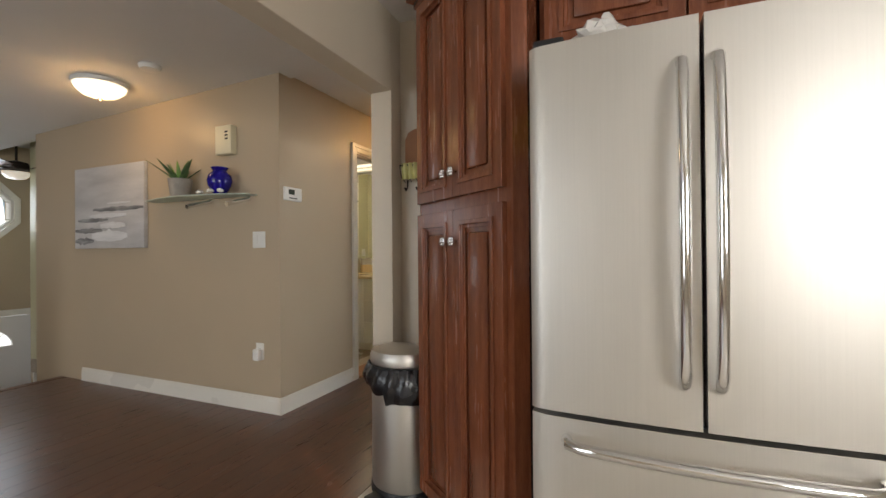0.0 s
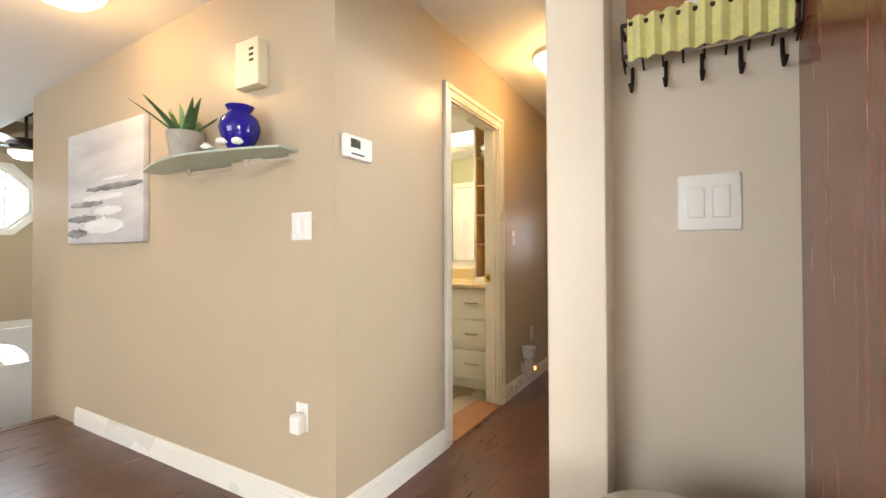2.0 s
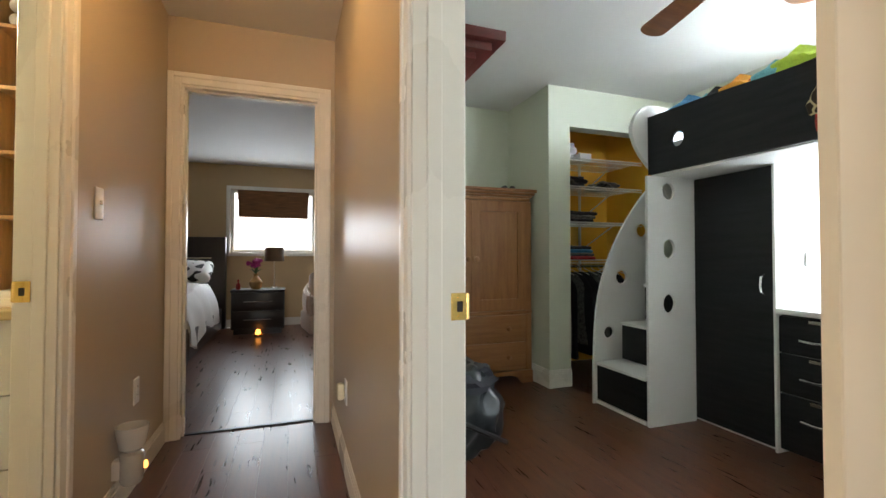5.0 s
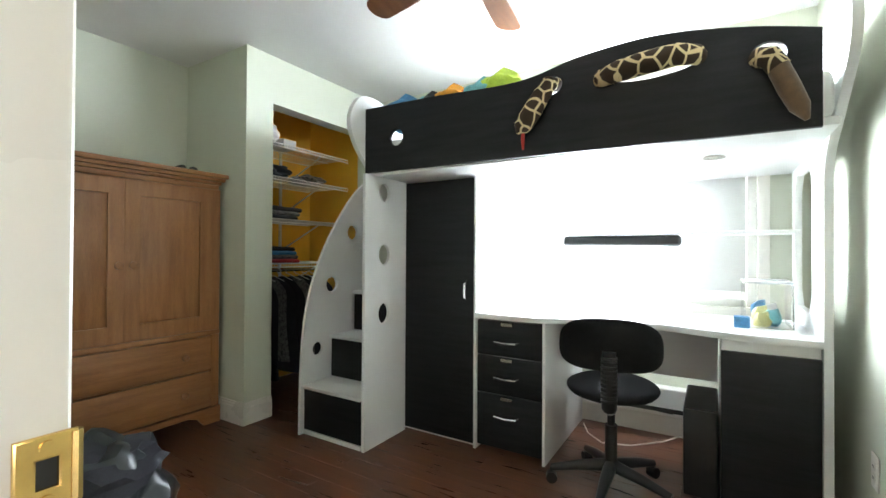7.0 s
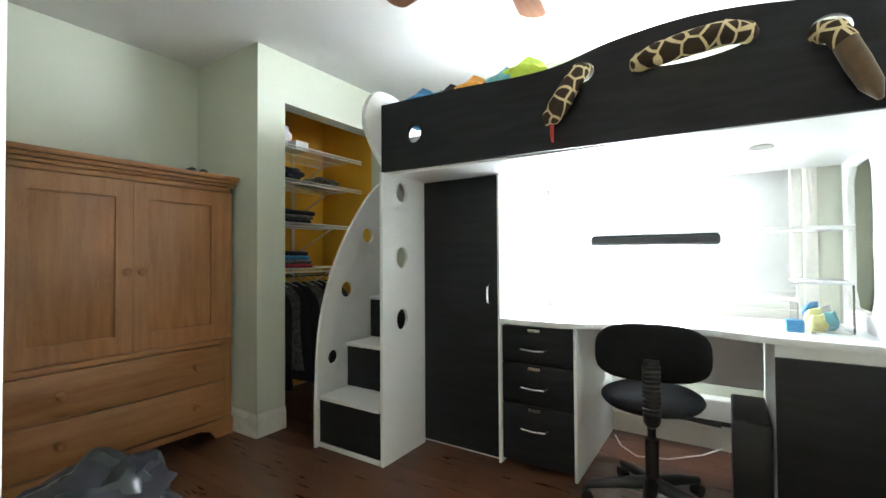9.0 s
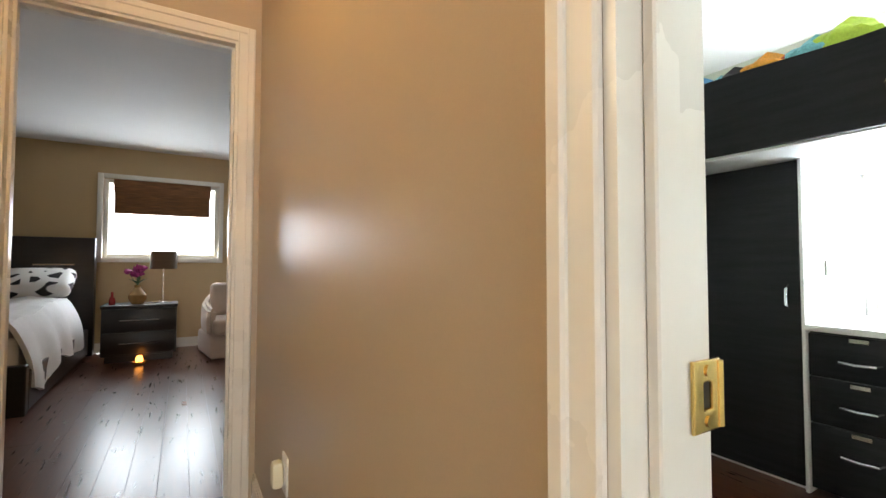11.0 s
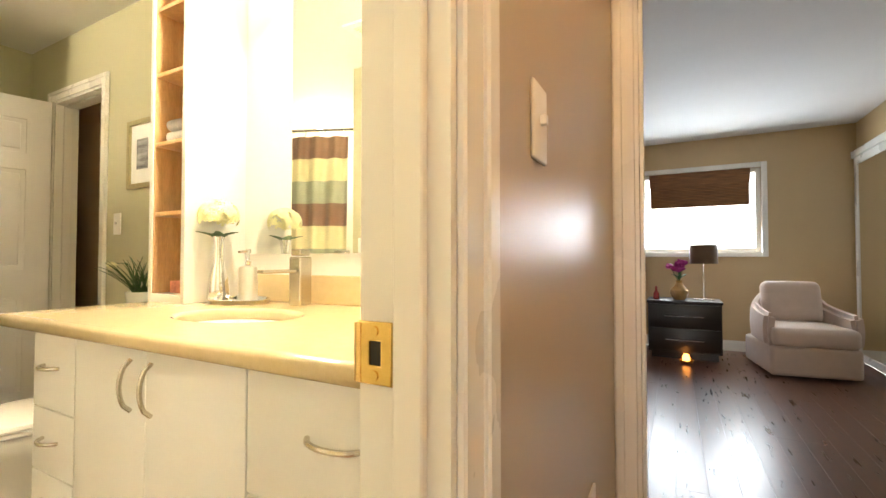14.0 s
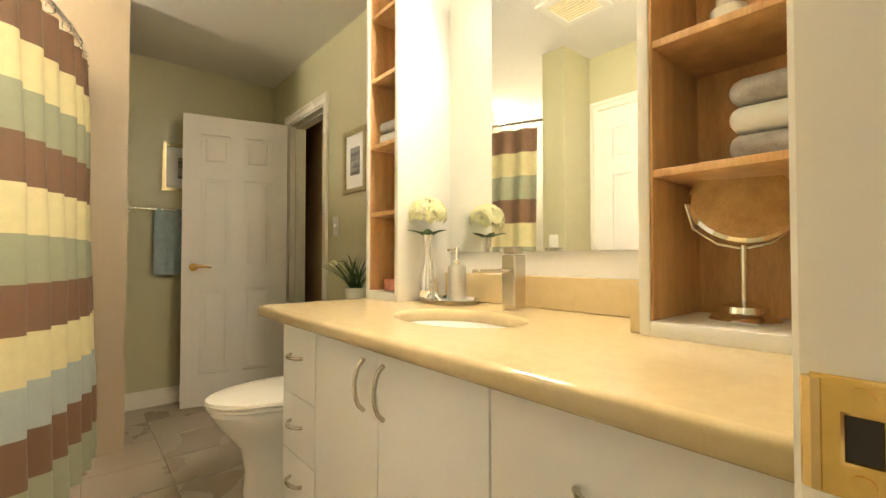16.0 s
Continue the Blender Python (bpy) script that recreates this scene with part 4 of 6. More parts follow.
solo("envelope", box(0.12, 0.29, -0.045, -0.038, 0.06, 0.165, bevel=0), PAPERC, (-0.94, 1.64, 1.47), "white envelope in the letter rack", "envelope")

# ---- living room ----
cv = thing("canvas_painting", (-3.92, 1.85, 1.54), "grey abstract canvas with white and charcoal strokes", "painting")
part("canvas", box(-0.475, 0.475, -0.036, -0.002, -0.355, 0.355, bevel=0.004), CANVASG, cv)


def stroke(x0, x1, z, h, seed):
    n = 18
    up = [(x0 + (x1 - x0) * i / n, z + h * (0.5 + 0.35 * noise.noise(Vector((i * 0.5, seed, 0)))) * math.sin(math.pi * min(0.97, max(0.03, i / n))) ** 0.4) for i in range(n + 1)]
    dn = [(x0 + (x1 - x0) * i / n, z - h * (0.5 + 0.35 * noise.noise(Vector((i * 0.5, seed, 9)))) * math.sin(math.pi * min(0.97, max(0.03, i / n))) ** 0.4) for i in range(n, -1, -1)]
    return panel([up + dn], 0.0052, Matrix.Translation((0, -0.037, 0)) @ UP_XZ)


for i, (x0, x1, z, h, m) in enumerate(((-0.20, 0.47, -0.02, 0.035, STROKED), (-0.25, 0.25, -0.075, 0.035, STROKEW), (-0.42, 0.0, -0.11, 0.03, STROKED), (-0.10, 0.24, -0.16, 0.05, STROKEW), (-0.46, -0.08, -0.20, 0.04, STROKED),
                                       (-0.22, 0.26, -0.25, 0.09, STROKEW), (-0.46, -0.20, -0.29, 0.05, STROKED), (0.0, 0.3, 0.03, 0.012, STROKEW))):
    part("brush_stroke", stroke(x0, x1, z, h, i), m, cv)
sh = thing("glass_shelf", (-2.79, 1.85, 1.545), "frosted green glass wall shelf on chrome brackets", "shelf")
pts = [(-0.53 + 1.06 * i / 20, -0.10 - 0.11 * math.sin(math.pi * i / 20)) for i in range(21)]
g = part("glass", panel([[(-0.53, 0), *pts[0:], (0.53, 0)]], 0.01, Matrix.Translation((0, 0, 0.005))), GLASSG, sh)
for x in (0.07, 0.46):
    part("bracket", rod(bmesh.new(), (x, 0, -0.018), (x, -0.20, -0.075), 0.016), CHROME, sh)
pl = thing("potted_plant", (-2.93, 1.755, 1.556), "spiky green succulent in a grey clay pot", "plant")
part("pot", lathe(bmesh.new(), [(0.055, 0), (0.065, 0.005), (0.082, 0.12), (0.085, 0.14), (0.074, 0.14), (0.07, 0.115), (0.01, 0.11)]), GREYPOT, pl)


def blade(d, lean, length, width, base=(0, 0, 0), curl=0.3):
    def f(u, v):
        s = v
        w = width * (1 - s) ** 0.7 * (0.5 + min(0.5, s * 3))
        out = length * (math.sin(lean) * s + curl * 0.2 * s * s)
        z = length * (math.cos(lean) * s - curl * 0.25 * s * s)
        side = (u - 0.5) * 2 * w
        return Vector((base[0] + out * math.cos(d) - side * math.sin(d), base[1] + out * math.sin(d) + side * math.cos(d), base[2] + z + 0.25 * abs(side)))
    return solid(sheet(bmesh.new(), f, 4, 8), 0.002)


rnd = random.Random(4)
for k in range(13):
    outer = k < 8
    part("leaf", blade(k * 2.4 + rnd.uniform(-0.2, 0.2), (0.75 if outer else 0.3) + rnd.uniform(-0.15, 0.25), rnd.uniform(0.21, 0.29) if outer else rnd.uniform(0.13, 0.19), 0.027, (0, 0, 0.10), 0.15), LEAF if outer else LEAFL, pl)
solo("cobalt_vase", lathe(bmesh.new(), [(0.038, 0), (0.0456, 0.00516), (0.076, 0.0602), (0.08512, 0.0989), (0.076, 0.1376), (0.0494, 0.1634), (0.0456, 0.172), (0.05928, 0.1935), (0.0532, 0.1935), (0.038, 0.1677), (0.0152, 0.1032)], seg=40), COBALT,
     (-2.51, 1.75, 1.556), "rounded cobalt blue glazed vase", "vase")
b = bmesh.new()
for k, (x, y) in enumerate(((-0.08, -0.10), (0.05, -0.12), (0.11, -0.09))):
    blob(b, (x, y, 0.012), (0.028, 0.022, 0.014), 0.3, 2, 6, 0)
solo("white_pebbles", b, CERAMIC, (-2.51, 1.75, 1.556), "small white stones beside the blue vase", "ornament")
ch = thing("door_chime", (-2.53, 1.85, 1.965), "aged cream plastic door chime box", "door chime")
part("cover", box(-0.08, 0.08, -0.055, 0, -0.105, 0.105, bevel=0.006), PLASTICY, ch)
# Black strips on the closed cover imitate the shade within its slots.
for k in range(3):
    part("slot", box(0.02, 0.05, -0.0565, -0.054, 0.0 + k * 0.025, 0.012 + k * 0.025, bevel=0), PLASTICB, ch)
th = thing("thermostat", (-2.05, 1.965, 1.555), "white programmable thermostat with a small display", "thermostat", 90)
part("case", box(-0.085, 0.085, -0.028, 0, -0.048, 0.048, bevel=0.008, seg=3), PLASTICW, th)
part("display", box(-0.055, 0.005, -0.0295, -0.026, -0.005, 0.032, bevel=0.001), mat("lcd_display", (0.06, 0.075, 0.06), 0.2), th, "grey display")
part("label_bar", box(-0.05, 0.03, -0.0292, -0.027, -0.034, -0.027, bevel=0), PLASTICB, th)


def dome_lamp(at, r, label, rim):
    o = thing("ceiling_lamp", at, label, "ceiling lamp")
    part("base", lathe(bmesh.new(), [(r * 0.99, 0), (r, -0.012), (r * 0.97, -0.03), (r * 0.75, -0.032)], seg=40), rim, o)
    g = part("shade", lathe(bmesh.new(), [(r * 0.93, -0.03), (r * 0.86, -0.055), (r * 0.62, -0.09), (r * 0.25, -0.108), (0.006, -0.11)], seg=40), FROST, o, "glowing frosted glass bowl")
    g.visible_shadow = False
    part("finial", lathe(bmesh.new(), [(0.012, -0.108), (0.014, -0.118), (0.006, -0.13)], seg=12), NICKEL, o)


dome_lamp((-1.59, 3.40, H), 0.15, "frosted glass dome lamp on the hallway ceiling", NICKEL)
dome_lamp((-3.27, 1.40, 2.362), 0.17, "frosted glass dome lamp on the living room ceiling", PLASTICW)
sd = thing("smoke_detector", (-2.70, 1.38, 2.38), "white round smoke detector on the ceiling", "smoke detector")
part("body", lathe(bmesh.new(), [(0.065, 0), (0.068, -0.012), (0.058, -0.032), (0.02, -0.036)], seg=32), PLASTICW, sd)


def ceiling_fan(at, n, r, drop, blade_m, body_m, label, phase, bowl):
    o = thing("ceiling_fan", at, label, "ceiling fan")
    part("canopy", lathe(bmesh.new(), [(0.065, 0), (0.065, -0.02), (0.03, -0.06), (0.014, -0.065)], seg=28), body_m, o)
    part("downrod", rod(bmesh.new(), (0, 0, -0.05), (0, 0, -drop), 0.012), body_m, o)
    part("motor", lathe(bmesh.new(), [(0.03, -drop + 0.04), (0.10, -drop + 0.02), (0.115, -drop - 0.02), (0.11, -drop - 0.06), (0.05, -drop - 0.085)], seg=32), body_m, o)
    for k in range(n):
        a = phase + k * 2 * math.pi / n
        m = Matrix.Translation((0, 0, -drop - 0.035)) @ Matrix.Rotation(a, 4, "Z") @ Matrix.Rotation(radians(11), 4, "X")
        out = [(0.20, -0.05), (0.40, -0.062), (r - 0.05, -0.066)] + [(r - 0.05 + 0.05 * math.cos(t), 0.066 * math.sin(t)) for t in [-math.pi / 2 + math.pi * i / 8 for i in range(1, 8)]] + [(r - 0.05, 0.066), (0.40, 0.062), (0.20, 0.05)]
        part("blade", panel([out], 0.008, m), blade_m, o)
        part("blade_arm", panel([[(0.09, -0.02), (0.22, -0.03), (0.22, 0.03), (0.09, 0.02)]], 0.006, m @ Matrix.Translation((0, 0, -0.008))), body_m, o)
    if bowl:
        g = part("light_bowl", lathe(bmesh.new(), [(0.12, -drop - 0.085), (0.118, -drop - 0.11), (0.08, -drop - 0.15), (0.01, -drop - 0.165)], seg=32), FROSTD, o, "frosted glass light bowl")
    return o


ceiling_fan((-5.95, 2.06, H), 5, 0.62, 0.30, MAHOG, IRON, "dark bronze ceiling fan with a frosted light bowl", 0.5, True)
ceiling_fan((0.36, 3.16, H), 5, 0.60, 0.13, FANWOOD, IRON, "ceiling fan with reddish wooden blades", 1.40, False)

rl = thing("stair_railing", (-4.62, 0, 0), "dark turned wooden stair railing", "railing")
part("newel_post", lathe(bmesh.new(), [(0.045, 0), (0.045, 0.28), (0.03, 0.30), (0.028, 0.45), (0.04, 0.52), (0.03, 0.60), (0.03, 0.72), (0.045, 0.75), (0.045, 0.93), (0.03, 0.95), (0.05, 0.99), (0.05, 1.03), (0.03, 1.06)], (0, 1.05, 0), 20), ESPRESSO, rl)
for k in range(1, 12):
    part("baluster", lathe(bmesh.new(), [(0.016, 0), (0.016, 0.2), (0.011, 0.22), (0.018, 0.45), (0.011, 0.7), (0.016, 0.72), (0.016, 0.89)], (0, 1.05 - k * 0.13, 0), 10), ESPRESSO, rl)
part("handrail", box(-0.03, 0.03, -0.6, 1.02, 0.88, 0.93, bevel=0.012), ESPRESSO, rl)

# ---- main bedroom ----
bl = thing("bamboo_blind", (-1.625, 9.04, 2.05), "brown woven bamboo blind half lowered", "blind")
b = bmesh.new()
for k in range(22):
    z = -0.01 - k * 0.0175
    rod(b, (-0.50, 0.018, z), (0.50, 0.018, z), 0.009, seg=8)
part("slats", b, BAMBOO, bl)
part("valance", box(-0.51, 0.51, 0.002, 0.012, -0.16, -0.002, bevel=0.002), BAMBOO, bl)
part("bottom_bar", box(-0.50, 0.50, 0.006, 0.03, -0.41, -0.385, bevel=0.004), BAMBOO, bl)


def drawer_unit(name, at, w, d, h, label):
    o = thing(name, at, label, "nightstand")
    part("body", box(0, w, 0.02, d, 0.07, h - 0.03), ESPRESSO, o)
    part("top", box(-0.01, w + 0.01, 0, d, h - 0.03, h, bevel=0.004), ESPRESSO, o)
    part("plinth", box(0.03, w - 0.03, 0.05, d - 0.03, 0, 0.07), ESPRESSO, o)
    for z0, z1 in ((0.09, 0.315), (0.325, h - 0.04)):
        dr = part("drawer", box(0.012, w - 0.012, 0.0, 0.02, z0, z1, bevel=0.003), ESPRESSO, o)
        part("handle", tube(bmesh.new(), [(w * 0.24, 0, (z0 + z1) / 2), (w * 0.24, -0.03, (z0 + z1) / 2), (w * 0.76, -0.03, (z0 + z1) / 2), (w * 0.76, 0, (z0 + z1) / 2)], 0.006, 8), CHROME, dr, "slim chrome bar handle")
    return o


drawer_unit("nightstand", (-2.125, 8.26, 0), 0.665, 0.45, 0.60, "espresso two-drawer nightstand with chrome handles")
tl = thing("table_lamp", (-1.60, 8.56, 0.60), "table lamp with a bronze drum shade, lit", "table lamp")
part("base", box(-0.09, 0.09, -0.07, 0.07, 0, 0.018, bevel=0.004), CHROME, tl)
part("stem", rod(bmesh.new(), (0, 0, 0.018), (0, 0, 0.42), 0.009), CHROME, tl)
s = bmesh.new()
n = 36
rings = [[s.verts.new((r * math.cos(2 * math.pi * i / n), r * math.sin(2 * math.pi * i / n), z)) for i in range(n)] for z, r in ((0.38, 0.135), (0.58, 0.128))]
for i in range(n):
    s.faces.new((rings[0][i], rings[0][(i + 1) % n], rings[1][(i + 1) % n], rings[1][i]))
part("shade", solid(s, 0.003), SHADE, tl, "bronze fabric drum shade")
part("bulb", lathe(bmesh.new(), [(0.012, 0.42), (0.03, 0.47), (0.025, 0.5), (0.003, 0.51)]), FROST, tl)
fv = thing("flower_vase", (-1.83, 8.42, 0.60), "tan round vase with magenta flowers", "vase")
part("vase", lathe(bmesh.new(), [(0.045, 0), (0.055, 0.005), (0.085, 0.06), (0.085, 0.10), (0.045, 0.15), (0.028, 0.18), (0.034, 0.205), (0.026, 0.205), (0.01, 0.15)], seg=32), GOLDV, fv)
rnd = random.Random(9)
for k in range(16):
    a, rr = rnd.uniform(0, 6.28), rnd.uniform(0.01, 0.1)
    p = (rr * math.cos(a), rr * math.sin(a), 0.37 + rnd.uniform(-0.04, 0.05) - rr * 0.3)
    part("stem", tube(bmesh.new(), [(0, 0, 0.18), (p[0] * 0.5, p[1] * 0.5, 0.28), p], 0.003, 5), LEAFD, fv)
    part("blossom", blob(bmesh.new(), p, (0.036, 0.036, 0.026), 0.7, 2, 9), PETALM, fv)
for k in range(8):
    part("leaf", blade(k * 0.8, 0.9, 0.10, 0.018, (0, 0, 0.22)), LEAFD, fv)
solo("red_bottle", lathe(bmesh.new(), [(0.025, 0), (0.03, 0.01), (0.028, 0.06), (0.012, 0.09), (0.012, 0.13), (0.004, 0.14)], seg=18), mat("red_glass_bottle", (0.32, 0.03, 0.03), 0.15), (-2.05, 8.40, 0.60), "small red bottle on the nightstand", "bottle")
cl = thing("candle_light", (-1.78, 8.14, 0), "small amber glowing candle light on the floor", "candle")
part("holder", lathe(bmesh.new(), [(0.03, 0), (0.055, 0.004), (0.07, 0.03), (0.06, 0.03), (0.03, 0.015)]), GOLDV, cl)
part("flame_glass", lathe(bmesh.new(), [(0.03, 0.016), (0.034, 0.05), (0.022, 0.085), (0.004, 0.09)]), CANDLE, cl)


def cushion(x0, x1, y0, y1, z0, z1, r, puff=0.02):
    b = box(x0, x1, y0, y1, z0, z1, bevel=min(r, (z1 - z0) * 0.49, (x1 - x0) * 0.49, (y1 - y0) * 0.49), seg=5)
    bmesh.ops.subdivide_edges(b, edges=[e for e in b.edges if e.calc_length() > 0.12], cuts=4, use_grid_fill=True)
    cx, cy, cz = (x0 + x1) / 2, (y0 + y1) / 2, (z0 + z1) / 2
    for v in b.verts:
        u, w = (v.co.x - cx) / (x1 - x0) * 2, (v.co.y - cy) / (y1 - y0) * 2
        v.co.z += puff * max(0, 1 - u * u) * max(0, 1 - w * w) * (1 if v.co.z > cz else 0) + 0.006 * noise.noise(v.co * 9)
    return b


ar = thing("armchair", (-0.87, 8.30, 0), "blush beige upholstered barrel armchair with a skirt", "armchair", 8)
ar.scale = (0.88, 0.95, 1.0)
part("skirt", box(-0.37, 0.37, -0.40, 0.38, 0.015, 0.27, bevel=0.035, seg=4), CHAIRF, ar)
part("seat_cushion", cushion(-0.35, 0.35, -0.43, 0.2, 0.27, 0.43, 0.05, 0.03), CHAIRF, ar)


def barrel(u, v):
    a = math.pi * (1.0 + 0.0) * u
    top = 0.56 + 0.24 * math.sin(a) ** 1.6
    r = 0.39 + 0.02 * math.sin(v * math.pi)
    y = 0.02 + 0.37 * math.sin(a) if 0.0 < u < 1.0 else 0.0
    x = -r * math.cos(a)
    if u < 0.12 or u > 0.88:
        k = (0.12 - u) / 0.12 if u < 0.12 else (u - 0.88) / 0.12
        y = y - 0.36 * k
    return Vector((x, y, 0.25 + (top - 0.25) * v))


s = solid(sheet(bmesh.new(), barrel, 40, 8), 0.10)
bmesh.ops.bevel(s, geom=[e for e in s.edges if len(e.link_faces) == 2 and e.calc_face_angle() > 0.9], offset=0.035, segments=4, affect="EDGES")
part("barrel_back", s, CHAIRF, ar)
bk = cushion(-0.27, 0.27, -0.07, 0.07, -0.20, 0.20, 0.065, 0.0)
bk.transform(Matrix.Translation((0, 0.15, 0.62)) @ Matrix.Rotation(radians(-14), 4, "X"))
part("back_cushion", bk, CHAIRF, ar)

bd = thing("bed", (-3.05, 8.95, 0), "espresso bed with a white duvet, headboard against the wall", "bed")
part("headboard", box(-0.80, 0.78, -0.06, 0.06, 0, 1.33, bevel=0.008), ESPRESSO, bd)
part("headboard_trim", box(0.25, 0.60, -0.066, -0.058, 1.02, 1.035, bevel=0.002), CHROME, bd, "thin chrome inlay")
part("side_rail", box(0.66, 0.74, -2.25, -0.06, 0.02, 0.30, bevel=0.01), ESPRESSO, bd)
part("side_rail", box(-0.78, -0.70, -2.25, -0.06, 0.02, 0.30, bevel=0.01), ESPRESSO, bd)
part("footboard", box(-0.78, 0.74, -2.33, -2.25, 0, 0.34, bevel=0.01), ESPRESSO, bd)
part("mattress", box(-0.70, 0.66, -2.2, -0.08, 0.2, 0.52, bevel=0.05, seg=4), LINEN, bd)


def duvet(u, v):
    x = -0.84 + 1.68 * u
    y = -2.2 + 1.75 * v
    e = max(0, abs(x) - 0.60) / 0.24
    hem = 0.48 + 0.05 * math.sin(v * 9) + 0.05 * noise.noise(Vector((v * 5, 0, 2)))
    z = 0.62 + 0.08 * v + 0.05 * noise.noise(Vector((x * 3, y * 2.5, 0))) + 0.015 * noise.noise(Vector((x * 12, y * 9, 4))) - hem * min(1, e) ** 1.3
    xs = x if abs(x) < 0.60 else math.copysign(0.60 + 0.16 * math.sin(min(1, e) * 1.57) + 0.02 * math.sin(v * 22) * e, x)
    return Vector((xs, y, max(0.10, z)))


solo("duvet", solid(sheet(bmesh.new(), duvet, 44, 50), 0.03), LINEN, (-3.05, 8.95, 0), "rumpled white duvet hanging over the bed side", "duvet")
for x, m, lab in ((0.34, COW, "black and white cowhide print pillow"), (-0.36, LINEN, "white pillow at the headboard")):
    p = cushion(-0.32, 0.32, -0.22, 0.22, -0.07, 0.07, 0.06, 0.04)
    p.transform(Matrix.Rotation(radians(28), 4, "X"))
    solo("pillow", p, m, (-3.05 + x, 8.52, 0.84), lab, "pillow")

md = tagged(thing("mirrored_closet_doors", (-0.24, 7.0, 0), "mirrored sliding closet doors with white frame", "closet door"))
part("frame", panel([[(0, 0.03), (2.0, 0.03), (2.0, 2.05), (0, 2.05)], [(0.05, 0.09), (1.94, 0.09), (1.94, 1.98), (0.05, 1.98)]], 0.03, UP_YZ), TRIM, md)
part("mirror", box(-0.006, 0.004, 0.05, 1.94, 0.09, 1.98, bevel=0), MIRROR, md, "silvered mirror panel")
structure("trim_closet_track", box(-0.27, -0.222, 6.95, 9.03, 2.05, 2.12), TRIM, "white closet door track", "trim")

# ---- kid's room ----


def rect(a0, a1, b0, b1):
    return [(a0, b0), (a1, b0), (a1, b1), (a0, b1)]


def smooth_line(pts, n=8):
    out = []
    for i in range(len(pts) - 1):
        p0, p1, p2, p3 = pts[max(i - 1, 0)], pts[i], pts[i + 1], pts[min(i + 2, len(pts) - 1)]
        for k in range(n):
            t = k / n
            out.append(tuple(0.5 * (2 * p1[j] + (p2[j] - p0[j]) * t + (2 * p0[j] - 5 * p1[j] + 4 * p2[j] - p3[j]) * t * t + (3 * p1[j] - p0[j] - 3 * p2[j] + p3[j]) * t ** 3) for j in (0, 1)))
    return out + [pts[-1]]


lb = thing("loft_bed", (0, 0, 0), "black and white loft bed with desk, wardrobe and curved end panels", "loft bed")
top = smooth_line([(4.047, 1.916), (3.6, 1.908), (3.133, 1.891), (2.84, 1.942), (2.55, 1.958), (2.264, 1.917), (2.045, 1.859)])
part("front_rail", panel([[(4.047, 1.555), *top, (2.045, 1.530)], ring2(3.829, 1.73, 0.048, 0.048), ring2(2.965, 1.845, 0.05, 0.045), ring2(2.58, 1.838, 0.19, 0.045), ring2(2.19, 1.80, 0.055, 0.05)], 0.024,
     Matrix.Translation((0.76, 0, 0)) @ UP_YZ), BLACKH, lb, "black woodgrain rail with a wavy top and cut-outs")
for y, lab in ((1.975, "white curved end panel with a window cut-out"), (4.065, "white curved end panel")):
    prof = smooth_line([(1.06, 0.0), (1.06, 1.2), (1.04, 1.45), (0.90, 1.58), (0.70, 1.74), (0.66, 1.88), (0.74, 1.99), (0.86, 2.0), (1.0, 1.97)])
    if y > 3:
        prof = smooth_line([(0.92, 1.40), (0.82, 1.55), (0.68, 1.70), (0.63, 1.84), (0.70, 1.97), (0.83, 2.0), (1.0, 1.97)])
    outl = prof + [(1.83, 1.97), (1.83, 0.0 if y < 3 else 1.40)]
    hole = [[(1.30, 0.92), (1.36, 0.84), (1.68, 0.84), (1.74, 0.92), (1.74, 1.42), (1.68, 1.50), (1.36, 1.50), (1.30, 1.42)]] if y < 3 else []
    part("end_panel", panel([outl] + hole, 0.03, Matrix.Translation((0, y, 0)) @ UP_XZ), WHITE, lb, lab)
part("bed_base", box(0.775, 1.84, 1.992, 4.048, 1.535, 1.565), WHITE, lb)
part("mattress", box(0.79, 1.82, 2.0, 4.04, 1.566, 1.74, bevel=0.04, seg=3), LINEN, lb)
for y in (2.35, 3.0):
    part("downlight", lathe(bmesh.new(), [(0.04, 0), (0.045, -0.006), (0.03, -0.008), (0.005, -0.008)], (1.15, y, 1.535), 24), NICKEL, lb)
# wardrobe and drawers below
part("wardrobe_body", box(1.085, 1.6, 3.505, 4.05, 0.0, 1.534), WHITE, lb)
wd = part("wardrobe_door", box(1.062, 1.082, 3.51, 4.045, 0.02, 1.53), BLACK, lb, "tall black woodgrain wardrobe door")
part("handle", tube(bmesh.new(), [(1.062, 3.555, 0.94), (1.035, 3.555, 0.925), (1.03, 3.555, 0.885), (1.035, 3.555, 0.845), (1.062, 3.555, 0.83)], 0.006, 8), CHROME, wd)
part("divider", box(1.05, 1.82, 3.488, 3.504, 0, 1.534), WHITE, lb)
part("divider", box(1.05, 1.82, 3.088, 3.104, 0, 0.735), WHITE, lb)
part("drawer_body", box(1.085, 1.75, 3.106, 3.486, 0.03, 0.732), BLACK, lb)
